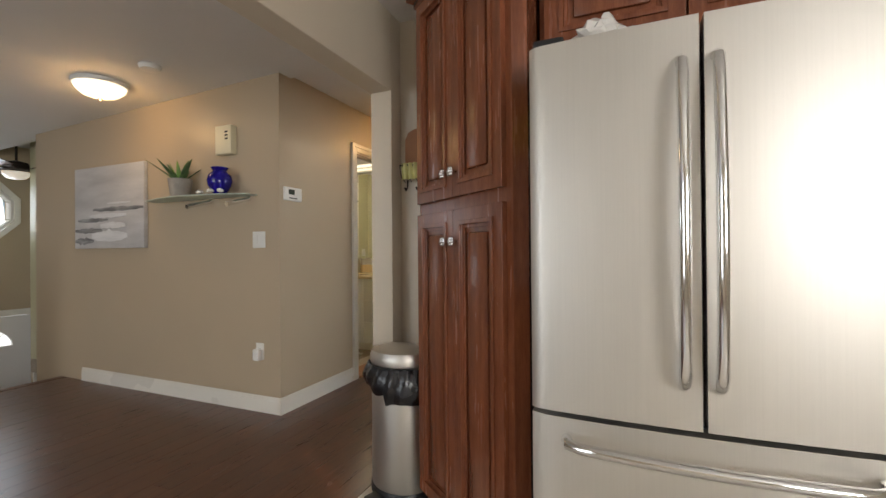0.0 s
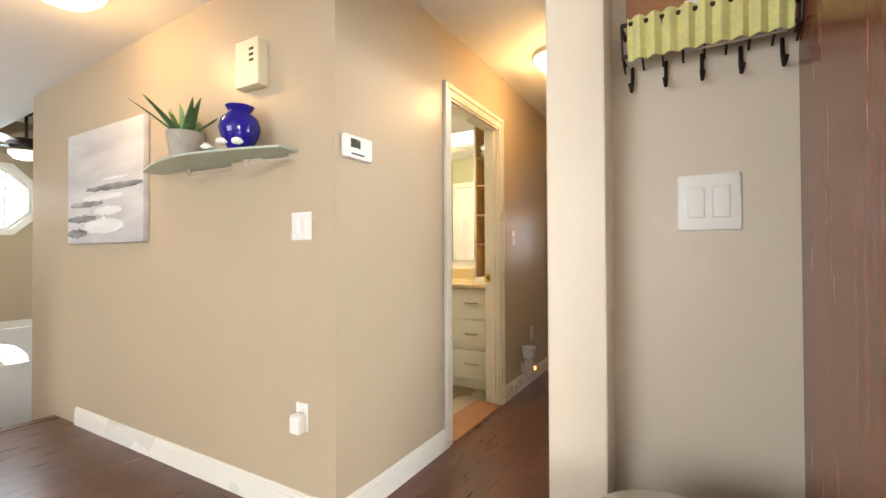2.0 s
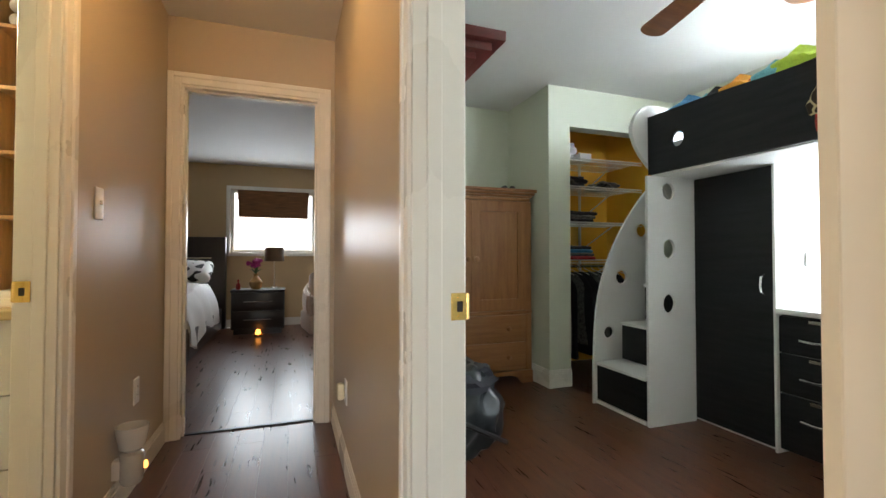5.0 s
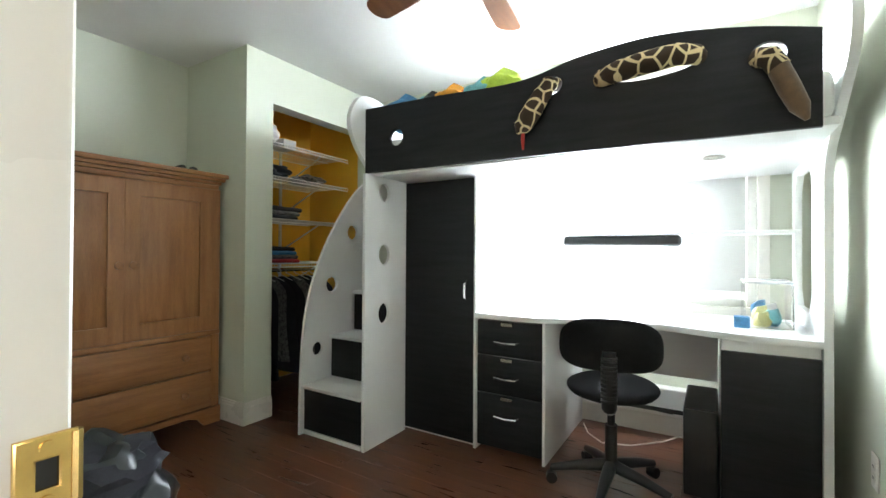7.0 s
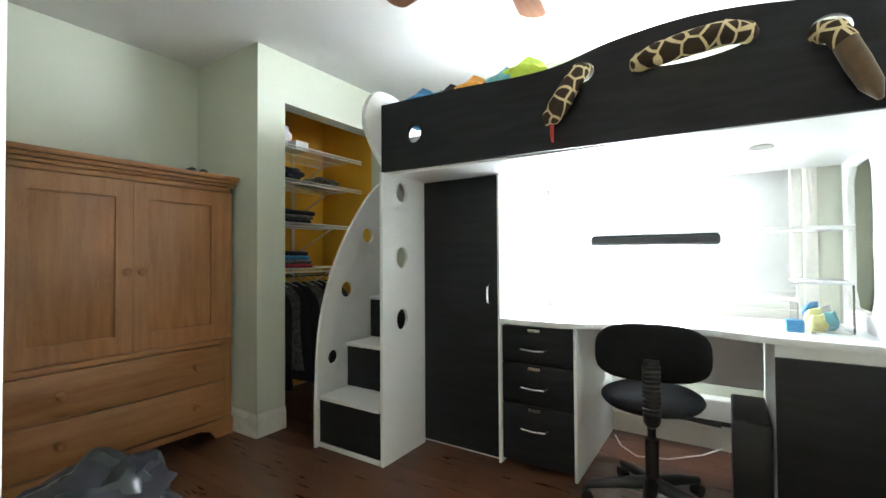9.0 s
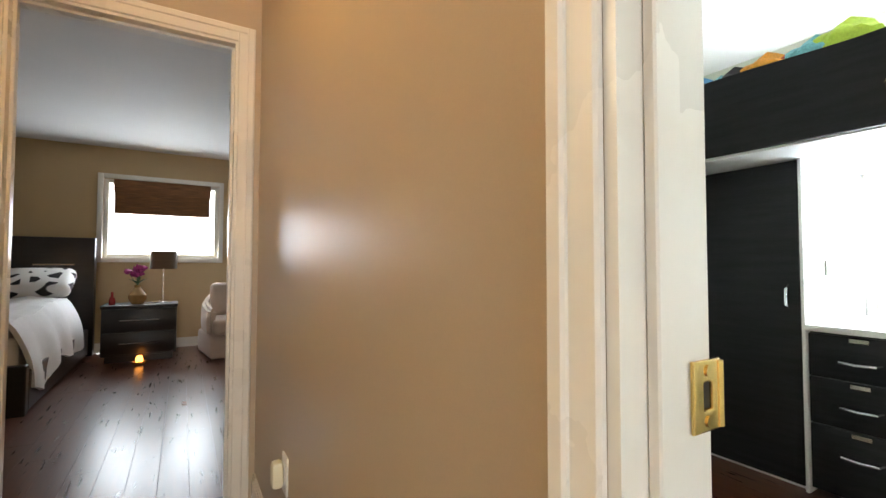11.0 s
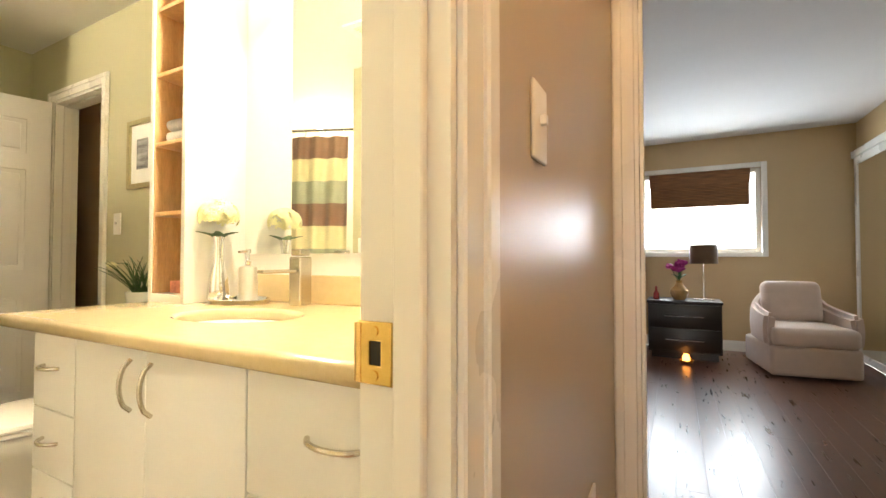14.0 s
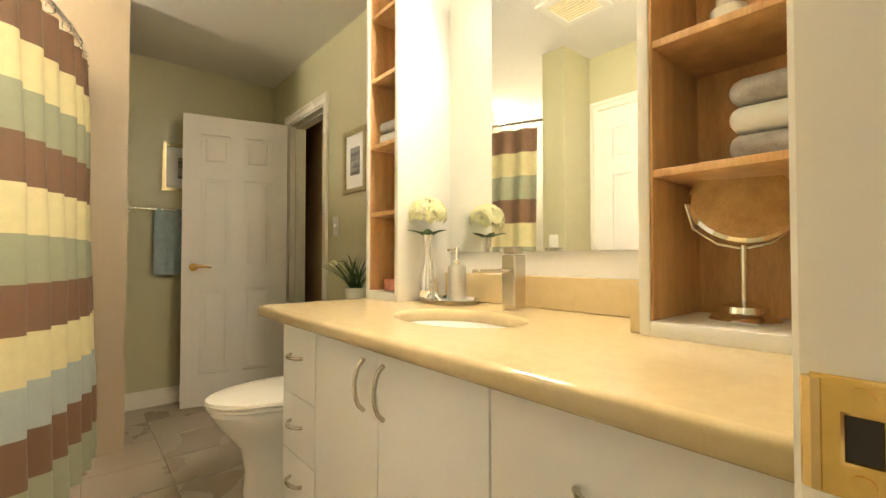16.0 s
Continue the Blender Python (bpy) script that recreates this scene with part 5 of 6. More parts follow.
for z0, z1 in ((0.535, 0.725), (0.325, 0.53), (0.03, 0.32)):
    d = part("drawer", box(1.062, 1.083, 3.108, 3.484, z0, z1), BLACKH, lb)
    part("handle", tube(bmesh.new(), [(1.062, 3.24, z1 - 0.108), (1.038, 3.25, z1 - 0.112), (1.036, 3.31, z1 - 0.116), (1.038, 3.37, z1 - 0.112), (1.062, 3.38, z1 - 0.108)], 0.006, 8), CHROME, d)
    part("label_holder", box(1.057, 1.063, 3.275, 3.34, z1 - 0.025, z1 - 0.008, bevel=0.001), NICKEL, d)
front = smooth_line([(1.04, 3.488), (1.04, 3.15), (1.16, 2.85), (1.18, 2.60), (1.08, 2.30), (1.05, 1.992)])
part("desktop", panel([front + [(1.70, 1.992), (1.70, 3.488)]], 0.028, Matrix.Translation((0, 0, 0.75))), WHITE, lb)
part("modesty_panel", box(1.60, 1.615, 2.33, 3.088, 0.42, 0.736), WHITE, lb)
part("cabinet_body", box(1.085, 1.75, 1.992, 2.325, 0.0, 0.735), WHITE, lb)
part("cabinet_door", box(1.062, 1.083, 1.994, 2.325, 0.012, 0.69), BLACK, lb, "black cabinet door below the desk")
part("desk_shelf", box(1.55, 1.83, 1.995, 3.15, 1.205, 1.222), WHITE, lb)
# stair unit
st = thing("loft_stairs", (0, 0, 0), "white storage stairs with round cut-outs and black drawers", "stairs")
arc = smooth_line([(0.655, 0.0), (0.66, 0.35), (0.69, 0.70), (0.78, 1.0), (0.93, 1.27), (1.10, 1.49), (1.25, 1.62)])
part("side_panel", panel([arc + [(1.30, 1.62), (1.30, 0.0)], ring2(1.095, 1.235, 0.05, 0.05), ring2(0.904, 0.89, 0.05, 0.05), ring2(0.789, 0.494, 0.043, 0.043)], 0.02, Matrix.Translation((0, 4.475, 0)) @ UP_XZ), WHITE, st, "white curved side with round holes")
part("side_panel", panel([rect(0.68, 1.055, 0.0, 1.532), ring2(0.844, 1.446, 0.05, 0.055), ring2(0.845, 1.086, 0.05, 0.06), ring2(0.844, 0.746, 0.05, 0.06)], 0.02, Matrix.Translation((0, 3.992, 0)) @ UP_XZ), WHITE, st, "white side board with round holes")
for k, (x, z) in enumerate(((0.67, 0.275), (0.89, 0.545), (1.10, 0.815))):
    part("tread", box(x - 0.005, 1.30, 4.004, 4.463, z, z + 0.02), WHITE, st)
    part("drawer", box(x + 0.008, x + 0.026, 4.008, 4.460, z - 0.245, z - 0.004), BLACK, st, "black drawer front")
    part("riser_foot", box(x, x + 0.03, 4.004, 4.463, z - 0.27, z - 0.247), WHITE, st)
# toys and soft things on the loft
rnd = random.Random(12)
for y, z, m, s, lab in ((3.88, 1.93, BLUE, 0.10, "blue soft toy on the loft bed"), (3.76, 1.92, AQUA, 0.08, "aqua soft toy on the loft bed"), (3.70, 1.90, DARKC, 0.11, "black soft toy on the loft bed"), (3.56, 1.94, ORANGE, 0.09, "orange soft toy on the loft bed"),
                        (3.47, 1.96, RED, 0.05, "small red soft toy on the loft bed"), (3.38, 1.94, AQUA, 0.09, "pale aqua soft toy on the loft bed"), (3.27, 1.95, LIME, 0.10, "lime green soft toy on the loft bed")):
    solo("soft_toy", blob(bmesh.new(), (0, 0, 0), (s, s * 1.2, s * 1.1), 0.3, 3, 4), m, (0.90, y, z - 0.035), lab, "soft toy", group="soft toys on the loft")
gs = thing("plush_snake", (0.74, 0, 0), "long giraffe-print plush snake woven through the bed rail", "plush toy")
part("head", tube(bmesh.new(), [(0.06, 2.95, 1.86), (-0.02, 2.965, 1.84), (-0.04, 3.0, 1.78), (-0.045, 3.05, 1.70), (-0.045, 3.085, 1.655), (-0.04, 3.10, 1.635)], [0.03, 0.036, 0.04, 0.044, 0.036, 0.012], 16), GIRAFFE, gs)
part("tongue", tube(bmesh.new(), [(-0.045, 3.075, 1.65), (-0.05, 3.075, 1.60), (-0.05, 3.073, 1.56)], [0.008, 0.008, 0.005], 6), RED, gs, "red felt tongue")
part("body", tube(bmesh.new(), [(0.06, 2.77, 1.83), (-0.01, 2.745, 1.825), (-0.045, 2.68, 1.826), (-0.05, 2.58, 1.836), (-0.045, 2.47, 1.845), (-0.01, 2.41, 1.845), (0.06, 2.39, 1.845)], [0.03, 0.036, 0.042, 0.044, 0.042, 0.036, 0.03], 16), GIRAFFE, gs)
part("tail", tube(bmesh.new(), [(0.06, 2.22, 1.80), (-0.01, 2.215, 1.79), (-0.035, 2.19, 1.775), (-0.04, 2.165, 1.73)], [0.03, 0.034, 0.036, 0.035], 16), GIRAFFE, gs)
part("tail_tip", tube(bmesh.new(), [(-0.04, 2.168, 1.735), (-0.045, 2.14, 1.66), (-0.04, 2.11, 1.59), (-0.035, 2.09, 1.545)], [0.033, 0.034, 0.030, 0.008], 14), BROWNP, gs, "brown tail tip")


def armoire():
    o = thing("wardrobe", (-0.57, 5.10, 0), "honey pine wardrobe with panelled doors and two drawers", "wardrobe")
    W, D, Hh = 1.10, 0.45, 1.60
    part("body", box(0.02, W - 0.02, 0.02, D, 0.09, 1.53), PINE, o)
    b = bmesh.new()
    for d, z0, z1 in ((0.0, 1.50, 1.53), (0.012, 1.53, 1.55), (0.028, 1.55, 1.572), (0.042, 1.572, Hh)):
        bx(b, -d + 0.01, W + d - 0.01, -d, D, z0, z1, bevel=0.006)
    part("cornice", b, PINEH, o)
    part("waist_rail", box(0.0, W, -0.008, D, 0.565, 0.595, bevel=0.006), PINEH, o)
    part("plinth", panel([[(0, 0), (0.10, 0), (0.14, 0.05), (0.20, 0.07), (W - 0.20, 0.07), (W - 0.14, 0.05), (W - 0.10, 0), (W, 0), (W, 0.10), (0, 0.10)]], 0.03, Matrix.Translation((0, 0.0, 0)) @ UP_XZ), PINEH, o)
    part("plinth_side", box(W - 0.03, W, 0.016, D, 0, 0.10), PINEH, o)
    part("plinth_side", box(0, 0.03, 0.016, D, 0, 0.10), PINEH, o)
    for x in (0.0, W - 0.055):
        part("stile", box(x, x + 0.055, 0.0, 0.022, 0.10, 1.50, bevel=0.004), PINE, o)
    for x0, x1, kx in ((0.058, W / 2 - 0.002, W / 2 - 0.035), (W / 2 + 0.002, W - 0.058, W / 2 + 0.035)):
        d = part("door", panel([rect(x0, x1, 0.60, 1.495), rect(x0 + 0.075, x1 - 0.075, 0.69, 1.41)], 0.022, Matrix.Translation((0, 0.005, 0)) @ UP_XZ), PINE, o)
        part("door_panel", box(x0 + 0.07, x1 - 0.07, 0.006, 0.012, 0.68, 1.42, bevel=0.003), PINE, d)
        part("knob", lathe(bmesh.new(), [(0.009, 0), (0.009, 0.014), (0.022, 0.024), (0.022, 0.034), (0.01, 0.042)], seg=20), PINE, d).matrix_local = pose(kx, -0.006, 1.02, 90, 0, 0)
    for z0, z1 in ((0.345, 0.56), (0.11, 0.335)):
        d = part("drawer", box(0.058, W - 0.058, -0.006, 0.016, z0, z1, bevel=0.006), PINEH, o)
        for kx in (0.25, 0.87):
            part("knob", lathe(bmesh.new(), [(0.008, 0), (0.008, 0.014), (0.02, 0.024), (0.02, 0.032), (0.01, 0.04)], seg=18), PINE, d).matrix_local = pose(kx, -0.006, (z0 + z1) / 2, 90, 0, 0)


armoire()
sg = thing("sunglasses", (0.36, 5.18, 1.60), "dark sunglasses lying on the wardrobe", "sunglasses")
for x in (-0.035, 0.035):
    part("lens", blob(bmesh.new(), (x, 0, 0.022), (0.028, 0.006, 0.02), 0.1, 2), PLASTICB, sg)
part("temple", tube(bmesh.new(), [(-0.06, 0, 0.03), (-0.06, 0.11, 0.012)], 0.003, 6), PLASTICB, sg)
part("temple", tube(bmesh.new(), [(0.06, 0, 0.03), (0.06, 0.11, 0.012)], 0.003, 6), PLASTICB, sg)
ms = thing("wall_shelf", (-1.0, 2.96, 1.56), "dark mahogany ledge shelf on the wall", "shelf")
b = bmesh.new()
for d, z0, z1 in ((0.08, 0.0, 0.03), (0.11, 0.03, 0.05), (0.15, 0.05, 0.075), (0.185, 0.075, 0.105)):
    bx(b, 0, d, -0.0 + (0.185 - d) * 0.5, 0.8, z0, z1, bevel=0.004)
part("ledge", b, MAHOG, ms)


def heap(name, at, s, m, label, cat, bump=0.45, flat=0.0, freq=4.0):
    return solo(name, blob(bmesh.new(), (0, 0, s[2] * 0.8), s, bump, 4, freq, flat), m, at, label, cat)


bg = thing("duffel_bag", (-0.52, 4.10, 0), "black nylon duffel bag slumped on the floor", "bag")
part("body", blob(bmesh.new(), (0, 0, 0.20), (0.24, 0.20, 0.27), 0.28, 4, 5, 0.0), BAGN, bg)
part("flap", blob(bmesh.new(), (-0.02, -0.03, 0.38), (0.20, 0.17, 0.09), 0.4, 3, 6), DARKC, bg)
part("strap", tube(bmesh.new(), [(-0.18, -0.15, 0.30), (-0.06, -0.22, 0.22), (0.10, -0.23, 0.14), (0.22, -0.14, 0.06)], 0.014, 8), PLASTICB, bg)

oc = thing("desk_chair", (1.02, 2.76, 0), "black fabric office chair with a five-star base", "office chair", 8)
rb = blob(bmesh.new(), (0, 0, 0), (0.035, 0.21, 0.115), 0.0, 4)
for v in rb.verts:
    y, z = v.co.y / 0.21, v.co.z / 0.115
    f = (abs(y) ** 3.2 + abs(z) ** 3.2) ** (1 / 3.2)
    e = (y * y + z * z) ** 0.5
    if f > 1e-4:
        v.co.y *= e / f * 1.0
        v.co.z *= e / f * 1.0
    v.co.x += 0.03 * y * y * -1
part("backrest", (rb.transform(Matrix.Translation((-0.16, 0, 0.70))), rb)[1], FABRICB, oc)
part("seat", blob(bmesh.new(), (0.06, 0, 0.46), (0.22, 0.21, 0.055), 0.03, 4), FABRICB, oc)
b = bmesh.new()
tube(b, [(0.05, 0, 0.40), (-0.10, 0, 0.40), (-0.19, 0, 0.44), (-0.205, 0, 0.52), (-0.20, 0, 0.68)], [0.024, 0.026, 0.032, 0.034, 0.028], 12)
bs_ = part("back_support", b, PLASTICB, oc, "ribbed black back support")
for k in range(11):
    part("rib", box(-0.236, -0.17, -0.033, 0.033, 0.47 + k * 0.018, 0.479 + k * 0.018), PLASTICB, bs_)
part("gas_lift", rod(rod(bmesh.new(), (0, 0, 0.09), (0, 0, 0.30), 0.028), (0, 0, 0.30), (0, 0, 0.41), 0.017), PLASTICB, oc)
part("lever", tube(bmesh.new(), [(0.04, -0.05, 0.40), (0.03, -0.2, 0.385), (0.03, -0.26, 0.385)], [0.006, 0.006, 0.012], 8), PLASTICB, oc)
for k in range(5):
    a = 0.5 + k * 2 * math.pi / 5
    c, s = math.cos(a), math.sin(a)
    lg = part("leg", tube(bmesh.new(), [(0.02 * c, 0.02 * s, 0.11), (0.15 * c, 0.15 * s, 0.095), (0.27 * c, 0.27 * s, 0.07)], [0.03, 0.024, 0.017], 10), PLASTICB, oc)
    cs = rod(bmesh.new(), (0.27 * c - 0.02 * s, 0.27 * s + 0.02 * c, 0.026), (0.27 * c + 0.02 * s, 0.27 * s - 0.02 * c, 0.026), 0.026)
    rod(cs, (0.27 * c, 0.27 * s, 0.03), (0.27 * c, 0.27 * s, 0.075), 0.008)
    part("caster", cs, PLASTICB, lg)

solo("sound_bar", box(-0.04, 0.04, -0.325, 0.325, -0.03, 0.03, bevel=0.02, seg=4), PLASTICB, (1.60, 2.825, 1.174), "slim black sound bar under the desk shelf", "speaker")
wc = thing("computer_tower", (1.36, 2.40, 0), "black computer tower under the desk", "computer")
part("case", box(-0.22, 0.20, -0.07, 0.07, 0.01, 0.40, bevel=0.01), PLASTICB, wc)
part("front_bezel", box(-0.235, -0.219, -0.068, 0.068, 0.012, 0.398, bevel=0.006), PLASTICB, wc)
ft = thing("plastic_tank", (1.42, 2.14, 0.764), "clear plastic tank with blue and yellow toys", "container")
part("tank", panel([rect(-0.12, 0.12, -0.09, 0.09), rect(-0.117, 0.117, -0.087, 0.087)], 0.20, Matrix.Translation((0, 0, 0.102))), GLASSC, ft).visible_shadow = False
part("lid", box(-0.123, 0.123, -0.093, 0.093, 0.203, 0.215), mat("clear_lid", (0.75, 0.77, 0.78), 0.15), ft)
for k, m in enumerate((LEMON, AQUA, LEMON, PAPERC, BLUE)):
    part("toy_piece", blob(bmesh.new(), (-0.07 + 0.035 * k, 0.02 * (-1) ** k, 0.03 + 0.01 * k), (0.035, 0.035, 0.04), 0.5, 2, 6, 0.003), m, ft)
solo("blue_box", box(-0.03, 0.03, -0.03, 0.03, 0, 0.05), BLUE, (1.30, 2.24, 0.764), "small blue box on the desk", "box")
hk = thing("coat_hook", (1.30, 3.485, 1.02), "small white hook plate on the divider", "hook")
part("plate", box(-0.02, 0.02, -0.008, 0, -0.04, 0.04), PLASTICW, hk)
part("hook", tube(bmesh.new(), [(0, -0.008, 0.01), (0, -0.03, -0.01), (0, -0.035, -0.03), (0, -0.02, -0.035)], 0.005, 8), NICKEL, hk)
solo("power_cable", tube(bmesh.new(), [(1.7, 3.05, 0.02), (1.6, 3.0, 0.006), (1.5, 2.9, 0.006), (1.55, 2.75, 0.006), (1.7, 2.6, 0.006), (1.75, 2.5, 0.05)], 0.004, 6), PLASTICW, (0, 0, 0), "white power cable under the desk", "cable")
ht = tagged(thing("baseboard_heater", (1.83, 2.33, 0.14), "long white baseboard heater under the window", "heater"))
part("cover", box(-0.07, 0.015, 0, 0.75, 0.0, 0.16, bevel=0.008), PLASTICW, ht)
part("grille", box(-0.072, -0.066, 0.02, 0.73, 0.02, 0.045, bevel=0), PLASTICB, ht)

rb2 = thing("roller_blind", (1.895, 2.39, 2.26), "pale grey roller blind lowered over a window pane", "blind")
part("cloth", box(-0.003, 0.003, -0.20, 0.20, -1.38, 0.0, bevel=0.001), mat("pale_blind_cloth", (0.66, 0.66, 0.64), 0.85, vary=0.03, scale=8, bump=0.02, fine=300), rb2)
part("roller", rod(bmesh.new(), (0.0, -0.205, -0.015), (0.0, 0.205, -0.015), 0.02), PLASTICW, rb2)
part("bottom_bar", box(-0.008, 0.008, -0.20, 0.20, -1.40, -1.375), PLASTICW, rb2)

# closet shelves and their load
for i, z in enumerate((1.91, 1.66, 1.345, 1.01)):
    sh = thing("wire_shelf", (0.70, 5.10, z), "white wire closet shelf on wall brackets", "shelf", group="closet shelves")
    b = bmesh.new()
    for k in range(3):
        rod(b, (0, 0.005 + 0.245 * k, 0), (1.0, 0.005 + 0.245 * k, 0), 0.004, seg=6)
    rod(b, (0, 0.0, -0.025), (1.0, 0.0, -0.025), 0.004, seg=6)
    for k in range(41):
        x = k * 0.025
        rod(b, (x, 0, 0.003), (x, 0.49, 0.003), 0.002, seg=5)
        rod(b, (x, 0, 0.003), (x, 0.0, -0.025), 0.002, seg=5)
    part("rack", b, PLASTICW, sh, kind="stuff")
    for x in (0.25, 0.75):
        part("bracket", tube(bmesh.new(), [(x, 0.06, -0.006), (x, 0.49, -0.20)], 0.006, 6), PLASTICW, sh)
for x in (0.95, 1.38):
    structure("trim_shelf_standard", box(x - 0.012, x + 0.012, 5.585, 5.599, 0.8, 2.1), PLASTICW, "white slotted shelf standard", "trim")
heap("plastic_bag", (0.95, 5.30, 1.915), (0.14, 0.12, 0.10), mat("white_plastic_bag", (0.72, 0.72, 0.72), 0.3, vary=0.1, bump=0.04), "white plastic bag on the top closet shelf", "bag")
solo("white_box", box(-0.06, 0.06, -0.08, 0.08, 0, 0.07), PAPERC, (1.16, 5.28, 1.915), "small white box on the closet shelf", "box")
heap("clothes_pile", (1.0, 5.3, 1.665), (0.20, 0.15, 0.065), DARKC, "pile of black clothes on the closet shelf", "clothes")
heap("clothes_pile", (1.42, 5.3, 1.665), (0.14, 0.13, 0.045), GREYC, "pile of grey and red clothes on the closet shelf", "clothes")
for k, m in enumerate((DARKC, GREYC, DARKC)):
    solo("folded_jeans", cushion(-0.19, 0.19, -0.15, 0.15, 0, 0.032, 0.015, 0.006), m, (1.02 + 0.02 * k, 5.30, 1.35 + 0.033 * k), "folded dark trousers on the closet shelf", "clothes")
for k, m in enumerate((RED, GREYC, BLUE, DARKC)):
    solo("folded_shirt", cushion(-0.20, 0.20, -0.15, 0.15, 0, 0.030, 0.014, 0.008), m, (1.02 - 0.015 * k, 5.29, 1.015 + 0.031 * k), "folded coloured shirt on the closet shelf", "clothes")
structure("closet_rod", rod(bmesh.new(), (0.69, 5.28, 0.955), (1.72, 5.28, 0.955), 0.014), NICKEL, "metal clothes rod", "closet rod")


def garment(x, m, label, h):
    o = thing("hanging_garment", (x, 5.28, 0.95), label, "clothes", group="clothes on the closet rod")
    part("hanger", tube(bmesh.new(), [(0, 0, 0.025), (0, 0.012, 0.012), (0, 0, -0.02), (0, -0.17, -0.07)], 0.003, 6), PLASTICW, o)

    def f(u, v):
        a = 2 * math.pi * u
        w = 0.19 + 0.05 * v + 0.02 * math.sin(5 * a + x * 9)
        return Vector((0.035 * math.sin(a) * (0.4 + v) + 0.012 * math.sin(v * 5 + x * 20), w * math.cos(a) * (0.35 + 0.65 * min(1, v * 6)), -0.05 - h * v))
    part("cloth", solid(sheet(bmesh.new(), f, 28, 14), 0.004), m, o)


for k in range(10):
    garment(0.80 + k * 0.08, (DARKC, GREYC, DARKC, GREYC, DARKC)[k % 5], "grey patterned garment on a hanger" if k % 5 in (1, 3) else "dark garment on a hanger", 0.62 + 0.06 * (k % 3))

# ---- bathroom ----
CT = 0.868
vn = thing("vanity_cabinet", (-3.53, 3.73, 0), "white flat-front bathroom vanity with curved handles", "vanity")
part("body", box(0, 1.375, 0.018, 0.70, 0.09, CT - 0.035), WHITE, vn)
part("toe_kick", box(0.02, 1.375, 0.07, 0.70, 0, 0.09), TRIM, vn)


def pull(x0, x1, z0, z1, d=0.03):
    pts = []
    for k in range(9):
        t = k / 8
        pts.append((x0 + (x1 - x0) * t, -d * math.sin(math.pi * (0.06 + 0.88 * t)) ** 0.6 - 0.0 + (0.006 if k in (0, 8) else 0), z0 + (z1 - z0) * t))
    return tube(bmesh.new(), pts, 0.0055, 8)


ZT = CT - 0.04
for x0, x1, cols in ((0.003, 0.246, 4), (0.930, 1.373, 3)):
    zs = (ZT, 0.60, 0.42, 0.255, 0.095) if cols == 4 else (ZT, 0.573, 0.329, 0.095)
    for z1, z0 in zip(zs, zs[1:]):
        d = part("drawer", box(x0, x1, 0, 0.018, z0 + 0.003, z1 - 0.002, bevel=0.002), WHITE, vn)
        zc = (z0 + z1) / 2 - 0.0
        cx = (x0 + x1) / 2
        part("handle", pull(cx - 0.06 if cols == 3 else cx - 0.045, cx + 0.06 if cols == 3 else cx + 0.045, zc + 0.01, zc + 0.01), NICKEL, d)
for x0, x1, hx in ((0.250, 0.578, 0.528), (0.582, 0.925, 0.613)):
    d = part("door", box(x0, x1, 0, 0.018, 0.098, ZT, bevel=0.002), WHITE, vn)
    part("handle", pull(hx, hx, ZT - 0.16, ZT - 0.04), NICKEL, d)
SX, SY = -2.96, 3.98
ctp = panel([rect(-3.59, -2.152, 3.685, 4.33), ring2(SX, SY, 0.21, 0.15, 40)], 0.04, Matrix.Translation((0, 0, CT - 0.02)), 0.014)
structure("countertop", ctp, STONE, "beige polished stone countertop", "countertop")
sk = bmesh.new()
lathe(sk, [(1.0, -0.041), (0.97, -0.06), (0.85, -0.12), (0.5, -0.155), (0.06, -0.16), (0.06, -0.165), (0.52, -0.162), (0.9, -0.125), (1.04, -0.06), (1.06, -0.041)], seg=44)
for v in sk.verts:
    v.co.x *= 0.215
    v.co.y *= 0.155
solo("undermount_sink", sk, CERAMIC, (SX, SY, CT), "white oval undermount sink", "sink")
b = bmesh.new()
bx(b, -3.383, -2.52, 4.30, 4.33, CT + 0.001, CT + 0.10, bevel=0.003)
bx(b, -2.545, -2.52, 4.09, 4.30, CT + 0.001, CT + 0.10, bevel=0.003)
structure("backsplash", b, STONE, "beige stone backsplash", "backsplash")
structure("wall_vanity_back", box(-3.61, -2.152, 4.331, 4.438, 0, H, bevel=0), WHITE, "white panel behind the vanity mirror", "wall")
mr = thing("vanity_mirror", (-2.95, 4.33, 1.045), "frameless vanity mirror between the shelf towers", "mirror")
part("glass", box(-0.43, 0.43, -0.008, -0.001, 0, 1.17, bevel=0), MIRROR, mr, smooth=False)


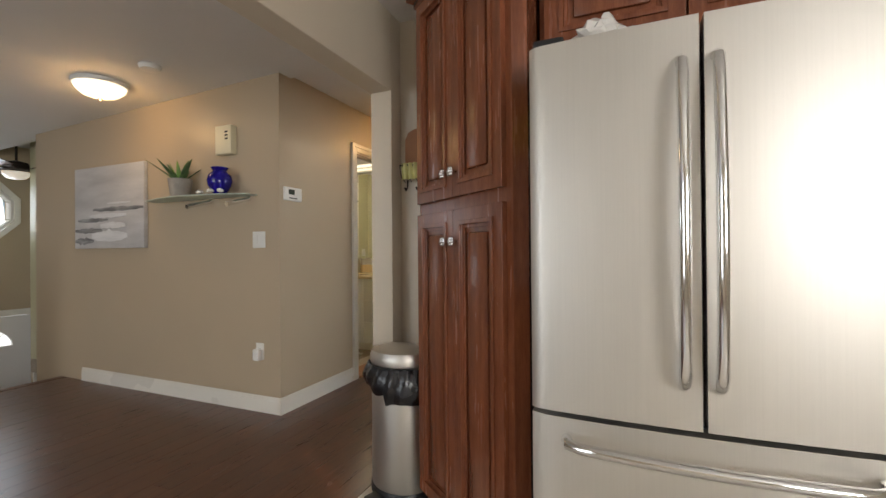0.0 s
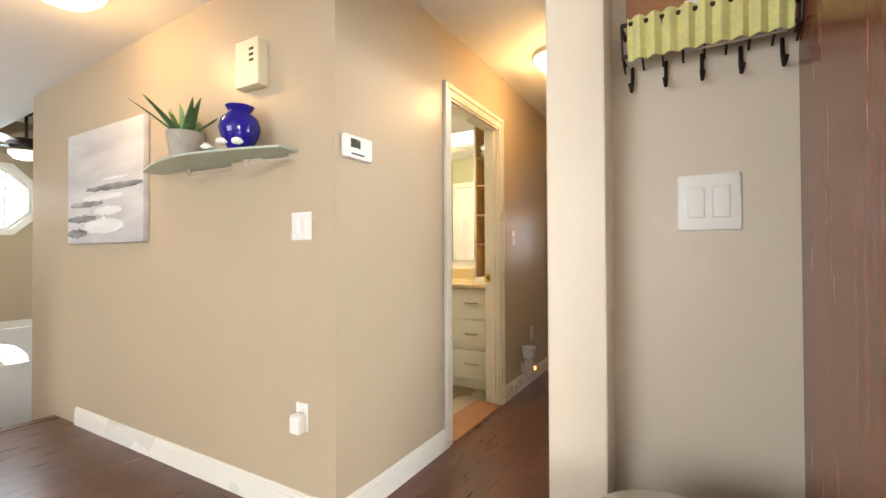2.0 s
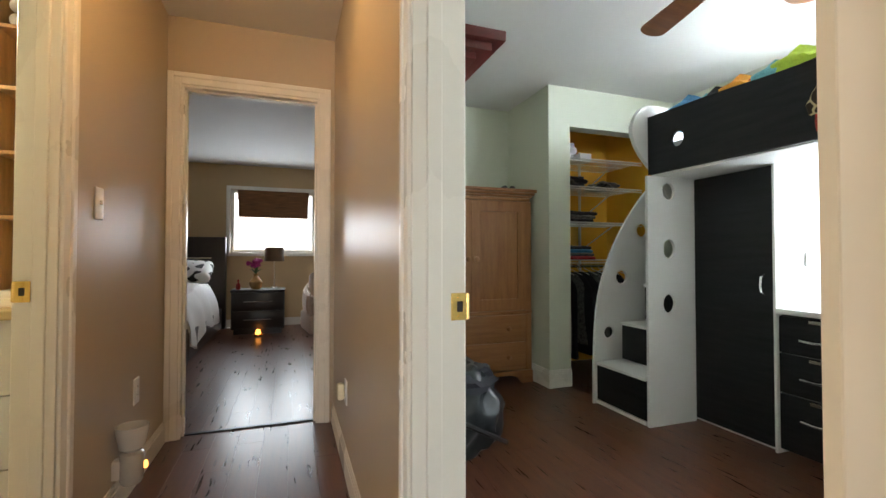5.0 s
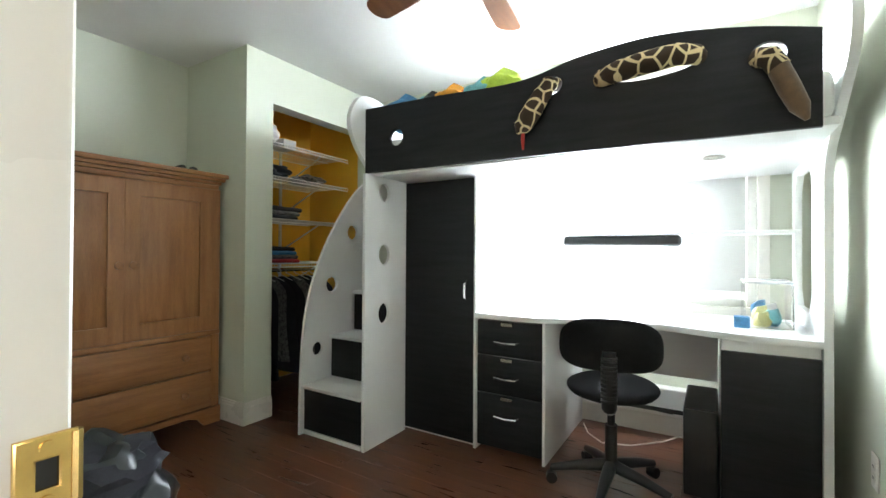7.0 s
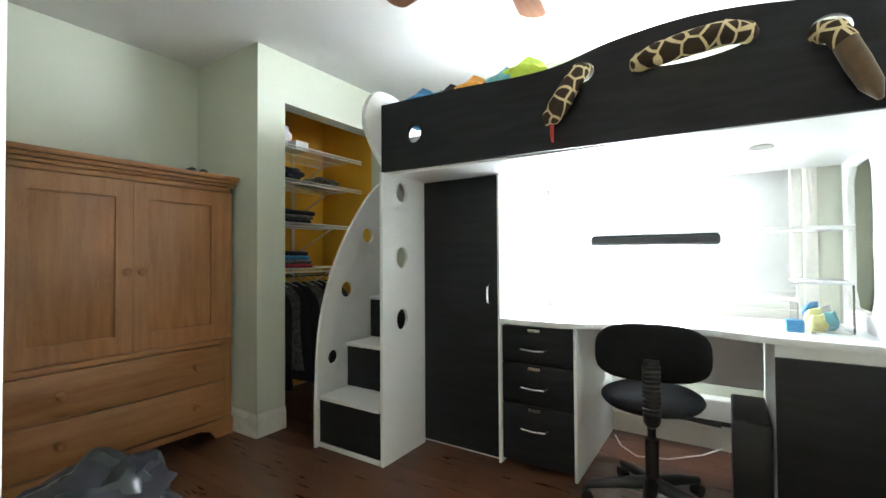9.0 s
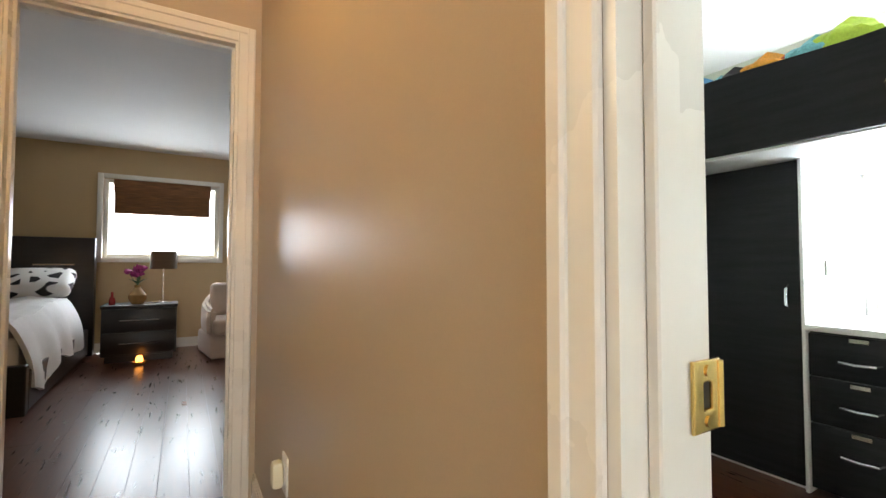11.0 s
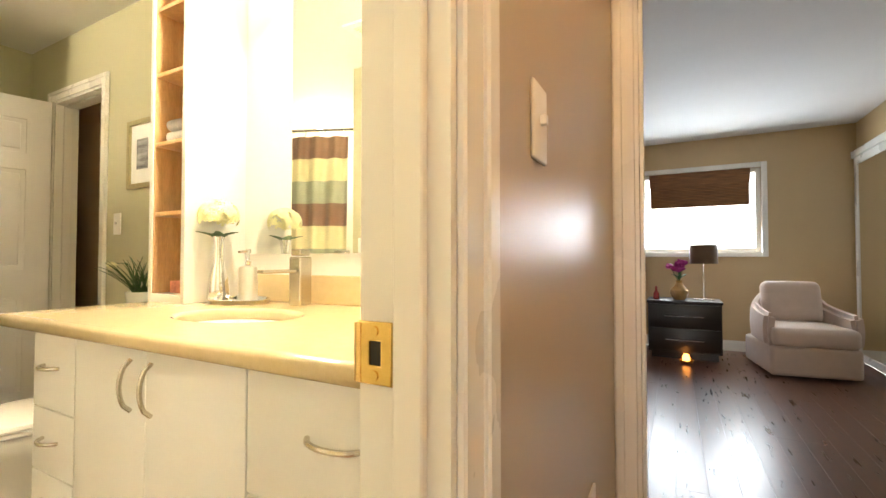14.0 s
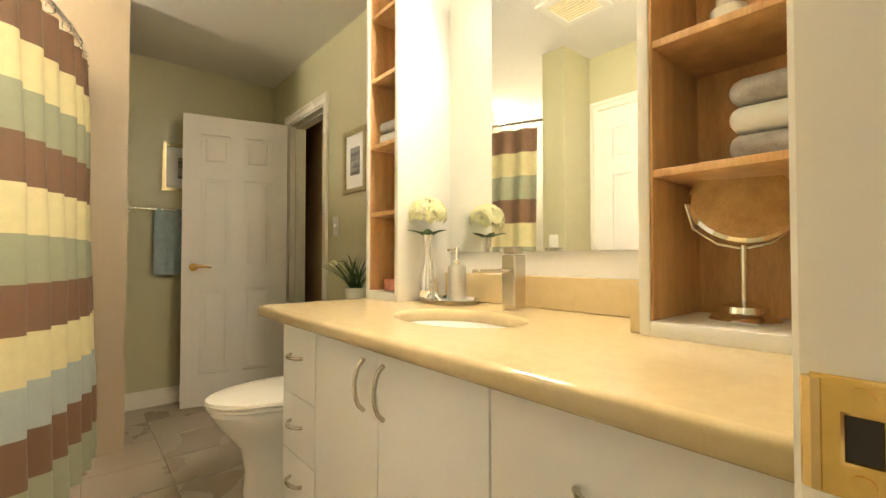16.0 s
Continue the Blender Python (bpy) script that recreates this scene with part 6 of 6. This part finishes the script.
def tower(x0, x1, label):
    o = thing("shelf_tower", (x0, 4.08, CT), label, "shelf")
    w, h, d = x1 - x0, H - CT - 0.02, 0.249
    part("side", box(0, 0.022, 0, d, 0, h, bevel=0.002), WHITE, o)
    part("side", box(w - 0.022, w, 0, d, 0, h, bevel=0.002), WHITE, o)
    part("base", box(0.022, w - 0.022, 0, d, 0, 0.03, bevel=0.002), WHITE, o)
    part("top", box(0.022, w - 0.022, 0, d, h - 0.12, h, bevel=0.002), WHITE, o)
    part("back", box(0.022, w - 0.022, d - 0.008, d - 0.002, 0.03, h - 0.12, bevel=0), MAPLE, o, "maple back")
    for x in (0.0225, w - 0.0285):
        part("lining", box(x, x + 0.006, 0.004, d - 0.008, 0.031, h - 0.12, bevel=0), MAPLE, o, "maple lining")
    for z in (1.20, 1.46, 1.72, 1.97):
        part("shelf", box(0.028, w - 0.028, 0.006, d - 0.008, z - CT - 0.016, z - CT, bevel=0.002), MAPLE, o, "maple shelf")


tower(-3.605, -3.383, "tall white shelf tower lined with maple, on the counter")
tower(-2.52, -2.156, "white shelf tower lined with maple beside the door")
vl = thing("vanity_light", (-2.95, 4.08, 2.22), "glowing vanity light valance above the mirror", "light fixture")
part("valance", box(-0.43, 0.43, 0.0, 0.02, 0.0, 0.198), WHITE, vl)
part("lens", box(-0.42, 0.42, 0.025, 0.24, 0.02, 0.03), GLOWB, vl).visible_shadow = False
fc = thing("faucet", (-2.97, 4.22, CT), "square brushed nickel bathroom faucet", "faucet")
part("body", box(-0.026, 0.026, -0.026, 0.026, 0, 0.165, bevel=0.004), NICKEL, fc)
part("spout", box(-0.016, 0.016, -0.16, -0.02, 0.112, 0.124, bevel=0.003), NICKEL, fc)
part("handle", box(-0.022, 0.022, -0.022, 0.022, 0.168, 0.19, bevel=0.004), NICKEL, fc)
tr = thing("metal_tray", (-3.25, 4.20, CT), "oval polished metal tray", "tray")
tb = lathe(bmesh.new(), [(0.8, 0.004), (0.9, 0.0), (1.0, 0.014), (1.03, 0.016), (0.98, 0.018), (0.88, 0.007), (0.02, 0.006)], seg=40)
for v in tb.verts:
    v.co.x *= 0.13
    v.co.y *= 0.085
part("dish", tb, CHROME, tr)
bv = thing("silver_vase", (-3.325, 4.17, CT + 0.008), "slim silver vase with cream hydrangea", "vase")
part("vase", lathe(bmesh.new(), [(0.035, 0), (0.038, 0.01), (0.032, 0.08), (0.018, 0.14), (0.014, 0.18), (0.022, 0.235), (0.018, 0.235), (0.011, 0.18)], seg=32), CHROME, bv)
rnd = random.Random(5)
b = bmesh.new()
for k in range(170):
    a, c = rnd.uniform(0, 6.283), rnd.uniform(-0.35, 1)
    r = 0.066
    p = Vector((r * math.cos(a) * math.sqrt(1 - c * c), r * math.sin(a) * math.sqrt(1 - c * c), r * c * 0.85)) + Vector((0, 0, 0.305))
    n = (p - Vector((0, 0, 0.30))).normalized()
    t1 = n.orthogonal().normalized()
    t2 = n.cross(t1)
    for q in range(4):
        an = q * math.pi / 2 + k
        d1 = t1 * math.cos(an) + t2 * math.sin(an)
        d2 = n.cross(d1)
        v = [b.verts.new(p), b.verts.new(p + d1 * 0.010 + d2 * 0.006 + n * 0.004), b.verts.new(p + d1 * 0.017 + n * 0.001), b.verts.new(p + d1 * 0.010 - d2 * 0.006 + n * 0.004)]
        b.faces.new(v)
part("blossom", b, PETALW, bv, "cream hydrangea head", kind="stuff")
for k in range(5):
    part("leaf", blade(0.4 + k * 1.3, 0.95, 0.075, 0.024, (0, 0, 0.22), 0.9), LEAFD, bv)
sp = thing("soap_dispenser", (-3.215, 4.21, CT + 0.008), "brushed steel soap dispenser", "soap dispenser")
part("bottle", lathe(bmesh.new(), [(0.030, 0), (0.032, 0.004), (0.032, 0.115), (0.028, 0.122), (0.012, 0.126)], seg=32), STEEL, sp)
part("pump", lathe(bmesh.new(), [(0.010, 0.126), (0.012, 0.14), (0.005, 0.145), (0.005, 0.17), (0.010, 0.172), (0.008, 0.185)], seg=16), CHROME, sp)
part("nozzle", rod(bmesh.new(), (0, 0, 0.178), (0, -0.04, 0.174), 0.004, seg=8), CHROME, sp)
mm = thing("makeup_mirror", (-2.37, 4.20, CT + 0.03), "round chrome makeup mirror on a stand", "mirror", 25)
part("base", lathe(bmesh.new(), [(0.058, 0), (0.06, 0.006), (0.05, 0.018), (0.042, 0.02), (0.04, 0.032), (0.012, 0.042)], seg=36), CHROME, mm)
part("stem", rod(bmesh.new(), (0, 0, 0.04), (0, 0, 0.15), 0.006), CHROME, mm)
part("yoke", tube(bmesh.new(), [(-0.098, 0, 0.235), (-0.085, 0, 0.185), (-0.045, 0, 0.155), (0, 0, 0.145), (0.045, 0, 0.155), (0.085, 0, 0.185), (0.098, 0, 0.235)], 0.004, 8), CHROME, mm)
mb = lathe(bmesh.new(), [(0.088, -0.006), (0.094, 0.0), (0.088, 0.006)], seg=40)
mb.transform(Matrix.Translation((0, 0, 0.235)) @ Matrix.Rotation(radians(60), 4, "X"))
part("mirror_disc", mb, MIRROR, mm, "round mirror glass")


def towel(at, w, d, h, n, ms, label):
    o = thing("folded_towels", at, label, "towels")
    for k in range(n):
        part("towel", cushion(-w / 2, w / 2, -d / 2, d / 2, k * h, k * h + h * 0.95, h * 0.45, 0.004), ms[k % len(ms)], o)


towel((-3.484, 4.20, 1.46), 0.135, 0.20, 0.045, 2, (LINEN, GREYT), "white and grey folded towels on the tower shelf")
towel((-2.30, 4.20, 1.20), 0.14, 0.18, 0.05, 3, (GREYT, LINEN, GREYT), "stack of folded grey and white towels")
towel((-2.35, 4.20, 1.97), 0.24, 0.2, 0.06, 2, (LINEN, LINEN), "white folded towels on the upper shelf")
solo("tissue_box", box(-0.05, 0.05, -0.06, 0.06, 0, 0.045), mat("pink_box", (0.55, 0.22, 0.15), 0.6, vary=0.3, scale=30), (-3.485, 4.18, CT + 0.031), "small coral patterned box on the tower", "box")
solo("white_jar", lathe(bmesh.new(), [(0.02, 0), (0.025, 0.004), (0.025, 0.05), (0.014, 0.06), (0.014, 0.075)], seg=20), CERAMIC, (-3.46, 4.22, CT + 0.076), "small white ceramic jar on the tower", "jar")
for x, z in ((-3.47, 1.20), (-2.38, 1.46)):
    solo("lotion_bottle", lathe(bmesh.new(), [(0.028, 0), (0.032, 0.004), (0.032, 0.045), (0.022, 0.055), (0.022, 0.085), (0.018, 0.09)], seg=22), CERAMIC, (x, 4.17, z), "white cosmetic bottle on the shelf", "bottle")
gp = thing("grass_plant", (-4.12, 4.32, 0.796), "artificial grass plant in a white pot on the toilet tank", "plant")
part("pot", lathe(bmesh.new(), [(0.045, 0), (0.05, 0.004), (0.06, 0.075), (0.052, 0.075), (0.04, 0.06)], seg=26), CERAMIC, gp)
rnd = random.Random(21)
for k in range(46):
    part("leaf", blade(rnd.uniform(0, 6.28), rnd.uniform(0.05, 0.75), rnd.uniform(0.14, 0.24), 0.004, (rnd.uniform(-0.03, 0.03), rnd.uniform(-0.03, 0.03), 0.06), 0.8), LEAFD, gp)
part("blossom", blob(bmesh.new(), (-0.15, -0.05, 0.20), (0.03, 0.018, 0.018), 0.5, 2, 6), PETALW, gp)
part("stem", tube(bmesh.new(), [(0, 0, 0.06), (-0.08, -0.02, 0.21), (-0.15, -0.05, 0.21)], 0.002, 5), LEAFD, gp)

tt = thing("toilet", (-4.08, 4.42, 0), "white ceramic toilet with a closed lid", "toilet")
tk = bmesh.new()
bx(tk, -0.20, 0.20, -0.20, -0.01, 0.40, 0.76, bevel=0.03, seg=4)
part("tank", tk, CERAMIC, tt)
part("tank_lid", box(-0.21, 0.21, -0.21, -0.005, 0.761, 0.795, bevel=0.012, seg=3), CERAMIC, tt)


def bowl(prof, cy, sx, sy):
    b_ = lathe(bmesh.new(), prof, seg=36)
    for v in b_.verts:
        v.co.x *= sx
        v.co.y = cy + v.co.y * sy * (1.15 if v.co.y < 0 else 0.9)
    return b_


part("bowl", bowl([(0.56, 0), (0.58, 0.02), (0.55, 0.12), (0.62, 0.22), (0.88, 0.32), (1.0, 0.38), (0.98, 0.395)], -0.48, 0.185, 0.265), CERAMIC, tt)
part("seat", bowl([(0.98, 0.398), (1.03, 0.404), (1.03, 0.414), (0.98, 0.418)], -0.48, 0.19, 0.27), CERAMIC, tt)
part("seat_lid", bowl([(1.02, 0.420), (1.05, 0.428), (1.03, 0.440), (0.7, 0.450), (0.05, 0.453)], -0.48, 0.19, 0.27), CERAMIC, tt, "closed white lid")
part("flush_lever", tube(bmesh.new(), [(-0.15, -0.20, 0.70), (-0.15, -0.225, 0.70), (-0.08, -0.225, 0.69)], 0.006, 8), CHROME, tt)

# bathtub, rod and striped curtain
tb = thing("bathtub", (-4.825, 2.63, 0), "white alcove bathtub behind the curtain", "bathtub")
part("apron", box(-0.89, 0.89, 0.30, 0.345, 0, 0.44, bevel=0.008), CERAMIC, tb)
part("rim", panel([rect(-0.89, 0.89, -0.38, 0.36), ring2(0, -0.02, 0.76, 0.28, 40)], 0.03, Matrix.Translation((0, 0, 0.455))), CERAMIC, tb)
bs = lathe(bmesh.new(), [(1.0, 0.45), (0.95, 0.30), (0.88, 0.14), (0.8, 0.11), (0.05, 0.10), (0.05, 0.09), (0.84, 0.10), (0.92, 0.13), (1.01, 0.44)], seg=44)
for v in bs.verts:
    v.co.x *= 0.765
    v.co.y = v.co.y * 0.285 - 0.02
part("basin", bs, CERAMIC, tb)


def bow(u):
    """Curved rod: u 0 at the end wall, 1 at the wing wall."""
    return Vector((-5.70 + 1.76 * u, 2.98 + 0.25 * math.sin(math.pi * u), 0))


cr = thing("shower_rod", (0, 0, 0), "curved chrome shower curtain rod", "curtain rod")
part("rod", tube(bmesh.new(), [bow(k / 24) + Vector((0, 0, 1.98)) for k in range(25)], 0.012, 10), CHROME, cr)
for k in range(12):
    u = 0.10 + 0.86 * k / 11
    part("curtain_ring", tube(bmesh.new(), [bow(u) + Vector((0, 0.016 * math.cos(a), 1.965 + 0.026 * math.sin(a))) for a in [i * 0.7 for i in range(10)]], 0.003, 6), CHROME, cr)


def curtain(u, v):
    s = 0.06 + 0.92 * u
    p = bow(s)
    q = (bow(min(1, s + 0.01)) - bow(s - 0.01)).normalized()
    nrm = Vector((-q.y, q.x, 0))
    amp = 0.030 * (0.5 + 0.5 * v)
    return p + nrm * (amp * math.sin(u * 2 * math.pi * 13 + 0.5 * math.sin(v * 3)) + 0.012 * noise.noise(Vector((u * 20, v * 3, 0)))) + Vector((0, 0.04 * v, 1.935 - 1.83 * v))


NB = 11
b = sheet(bmesh.new(), curtain, 260, NB * 3)
b.faces.ensure_lookup_table()
order = (0, 1, 2, 0, 1, 2, 0, 1, 4, 0, 2)
for f in b.faces:
    zc = f.calc_center_median().z
    f.material_index = order[min(NB - 1, max(0, int((1.935 - zc) / 1.83 * NB)))]
solo("shower_curtain", b, CURT, (0, 0, 0), "shower curtain striped brown, cream, sage and blue grey", "shower curtain")
b = thing("towel_bar", (-5.72, 3.72, 1.36), "brushed nickel towel bar on the wall", "towel bar")
part("bar", rod(bmesh.new(), (0.055, -0.25, 0), (0.055, 0.30, 0), 0.008), NICKEL, b)
for y in (-0.25, 0.30):
    part("post", rod(bmesh.new(), (0, y, 0), (0.062, y, 0), 0.014), NICKEL, b)
    part("flange", rod(bmesh.new(), (0.0, y, 0), (0.01, y, 0), 0.026), NICKEL, b)


def hang(u, v):
    a = (v - 0.5) * 2
    x = 0.055 + 0.012 * (1 if a > 0 else -1) * min(1, abs(a) * 12)
    return Vector((x + 0.006 * math.sin(u * 14 + a), -0.10 + 0.26 * u, 0.010 - (abs(a) * 0.46 if a > 0 else abs(a) * 0.40) + 0.0))


solo("hand_towel", solid(sheet(bmesh.new(), hang, 20, 40), 0.006), TEAL, (-5.72, 3.72, 1.36), "dusty blue towel folded over the towel bar", "towel")


def picture(at, rz, w, h, label):
    o = thing("framed_picture", at, label, "picture", rz)
    part("frame", panel([rect(-w / 2, w / 2, -h / 2, h / 2), rect(-w / 2 + 0.022, w / 2 - 0.022, -h / 2 + 0.022, h / 2 - 0.022)], 0.022, Matrix.Translation((0, -0.012, 0)) @ UP_XZ), GOLDF, o)
    part("mat_board", box(-w / 2 + 0.02, w / 2 - 0.02, -0.010, -0.004, -h / 2 + 0.02, h / 2 - 0.02, bevel=0), PAPERC, o)
    part("print", box(-w * 0.2, w * 0.2, -0.0125, -0.009, -h * 0.22, h * 0.22, bevel=0), STROKED, o)


picture((-5.72, 3.83, 1.67), 90, 0.32, 0.34, "small framed print with a champagne frame")
picture((-4.33, 4.44, 1.58), 0, 0.26, 0.36, "framed print above the toilet")
vt = thing("ceiling_vent", (-3.45, 3.35, H), "square white bathroom ceiling vent", "vent")
part("frame", panel([rect(-0.15, 0.15, -0.15, 0.15), rect(-0.11, 0.11, -0.11, 0.11)], 0.014, Matrix.Translation((0, 0, -0.007))), PLASTICW, vt)
for k in range(9):
    part("slat", box(-0.11, 0.11, -0.108 + 0.025 * k, -0.092 + 0.025 * k, -0.008, -0.002, bevel=0), PLASTICY, vt)
dl = thing("recessed_light", (-4.79, 2.44, H), "small recessed ceiling light over the bathtub", "light fixture")
part("trim_ring", lathe(bmesh.new(), [(0.055, 0), (0.058, -0.006), (0.042, -0.008)], seg=28), PLASTICW, dl)
part("lens", lathe(bmesh.new(), [(0.04, -0.004), (0.038, -0.009), (0.01, -0.012)], seg=24), GLOWB, dl).visible_shadow = False

# ---- floor pieces ----
CACHE = {}


def piece_mesh(w, l, h, bev, m):
    key = (round(w, 3), round(l, 3), h, m.name)
    if key not in CACHE:
        b = bmesh.new()
        bx(b, -w / 2, w / 2, -l / 2, l / 2, -h, 0)
        top_edges = [e for e in b.edges if all(v.co.z > -h / 2 for v in e.verts)]
        bmesh.ops.bevel(b, geom=top_edges, offset=bev, segments=1, affect="EDGES")
        bmesh.ops.recalc_face_normals(b, faces=b.faces[:])
        me = bpy.data.meshes.new("piece")
        b.to_mesh(me)
        b.free()
        me.materials.append(m)
        CACHE[key] = me
    return CACHE[key]


def boards(parent, x0, x1, y0, y1, seed, width=0.125):
    rnd_ = random.Random(seed)
    n = max(1, round((x1 - x0) / width))
    w = (x1 - x0) / n
    for i in range(n):
        y = y0 - rnd_.choice((0, 0.3, 0.6, 0.9))
        while y < y1 - 0.02:
            e = y + rnd_.choice((1.2, 1.5, 1.8))
            a, c = max(y, y0), min(e, y1)
            if c - a > 0.04:
                ob = new("floorboard", piece_mesh(w - 0.0006, c - a - 0.0006, 0.014, 0.0009, FLOORW))
                ob.parent = parent
                ob.location = (x0 + (i + 0.5) * w, (a + c) / 2, rnd_.uniform(-0.0006, 0.0))
            y = e


boards(floor, -4.60, -0.97, -1.5, 1.85, 1)
boards(floor, -4.60, -0.97, -3.5, -1.5, 2, 0.3)
boards(floor_hall, -2.05, -1.12, 1.85, 4.775, 3)
boards(floor_hall, -1.12, -1.0, 1.53, 2.95, 4)
boards(floor_kid, -1.0, 1.85, 1.88, 5.6, 5)
boards(floor_bed, -3.4, -0.22, 4.80, 9.04, 6)
boards(floor_bed, -5.2, -3.4, 4.85, 9.04, 7, 0.25)


def tiles(parent, x0, x1, y0, y1, s, m, rot=0.0):
    nx, ny = math.ceil((x1 - x0) / s), math.ceil((y1 - y0) / s)
    for i in range(nx):
        for j in range(ny):
            a0, a1, c0, c1 = x0 + i * s, min(x1, x0 + (i + 1) * s), y0 + j * s, min(y1, y0 + (j + 1) * s)
            if a1 - a0 > 0.02 and c1 - c0 > 0.02:
                ob = new("tile", piece_mesh(a1 - a0 - 0.004, c1 - c0 - 0.004, 0.008, 0.0015, m))
                ob.parent = parent
                ob.location = ((a0 + a1) / 2, (c0 + c1) / 2, 0)


tiles(floor_kit, -0.97, 2.6, -3.5, 1.64, 0.45, TILEK)
tiles(floor_bath, -5.72, -2.14, 2.25, 4.56, 0.33, TILEB)
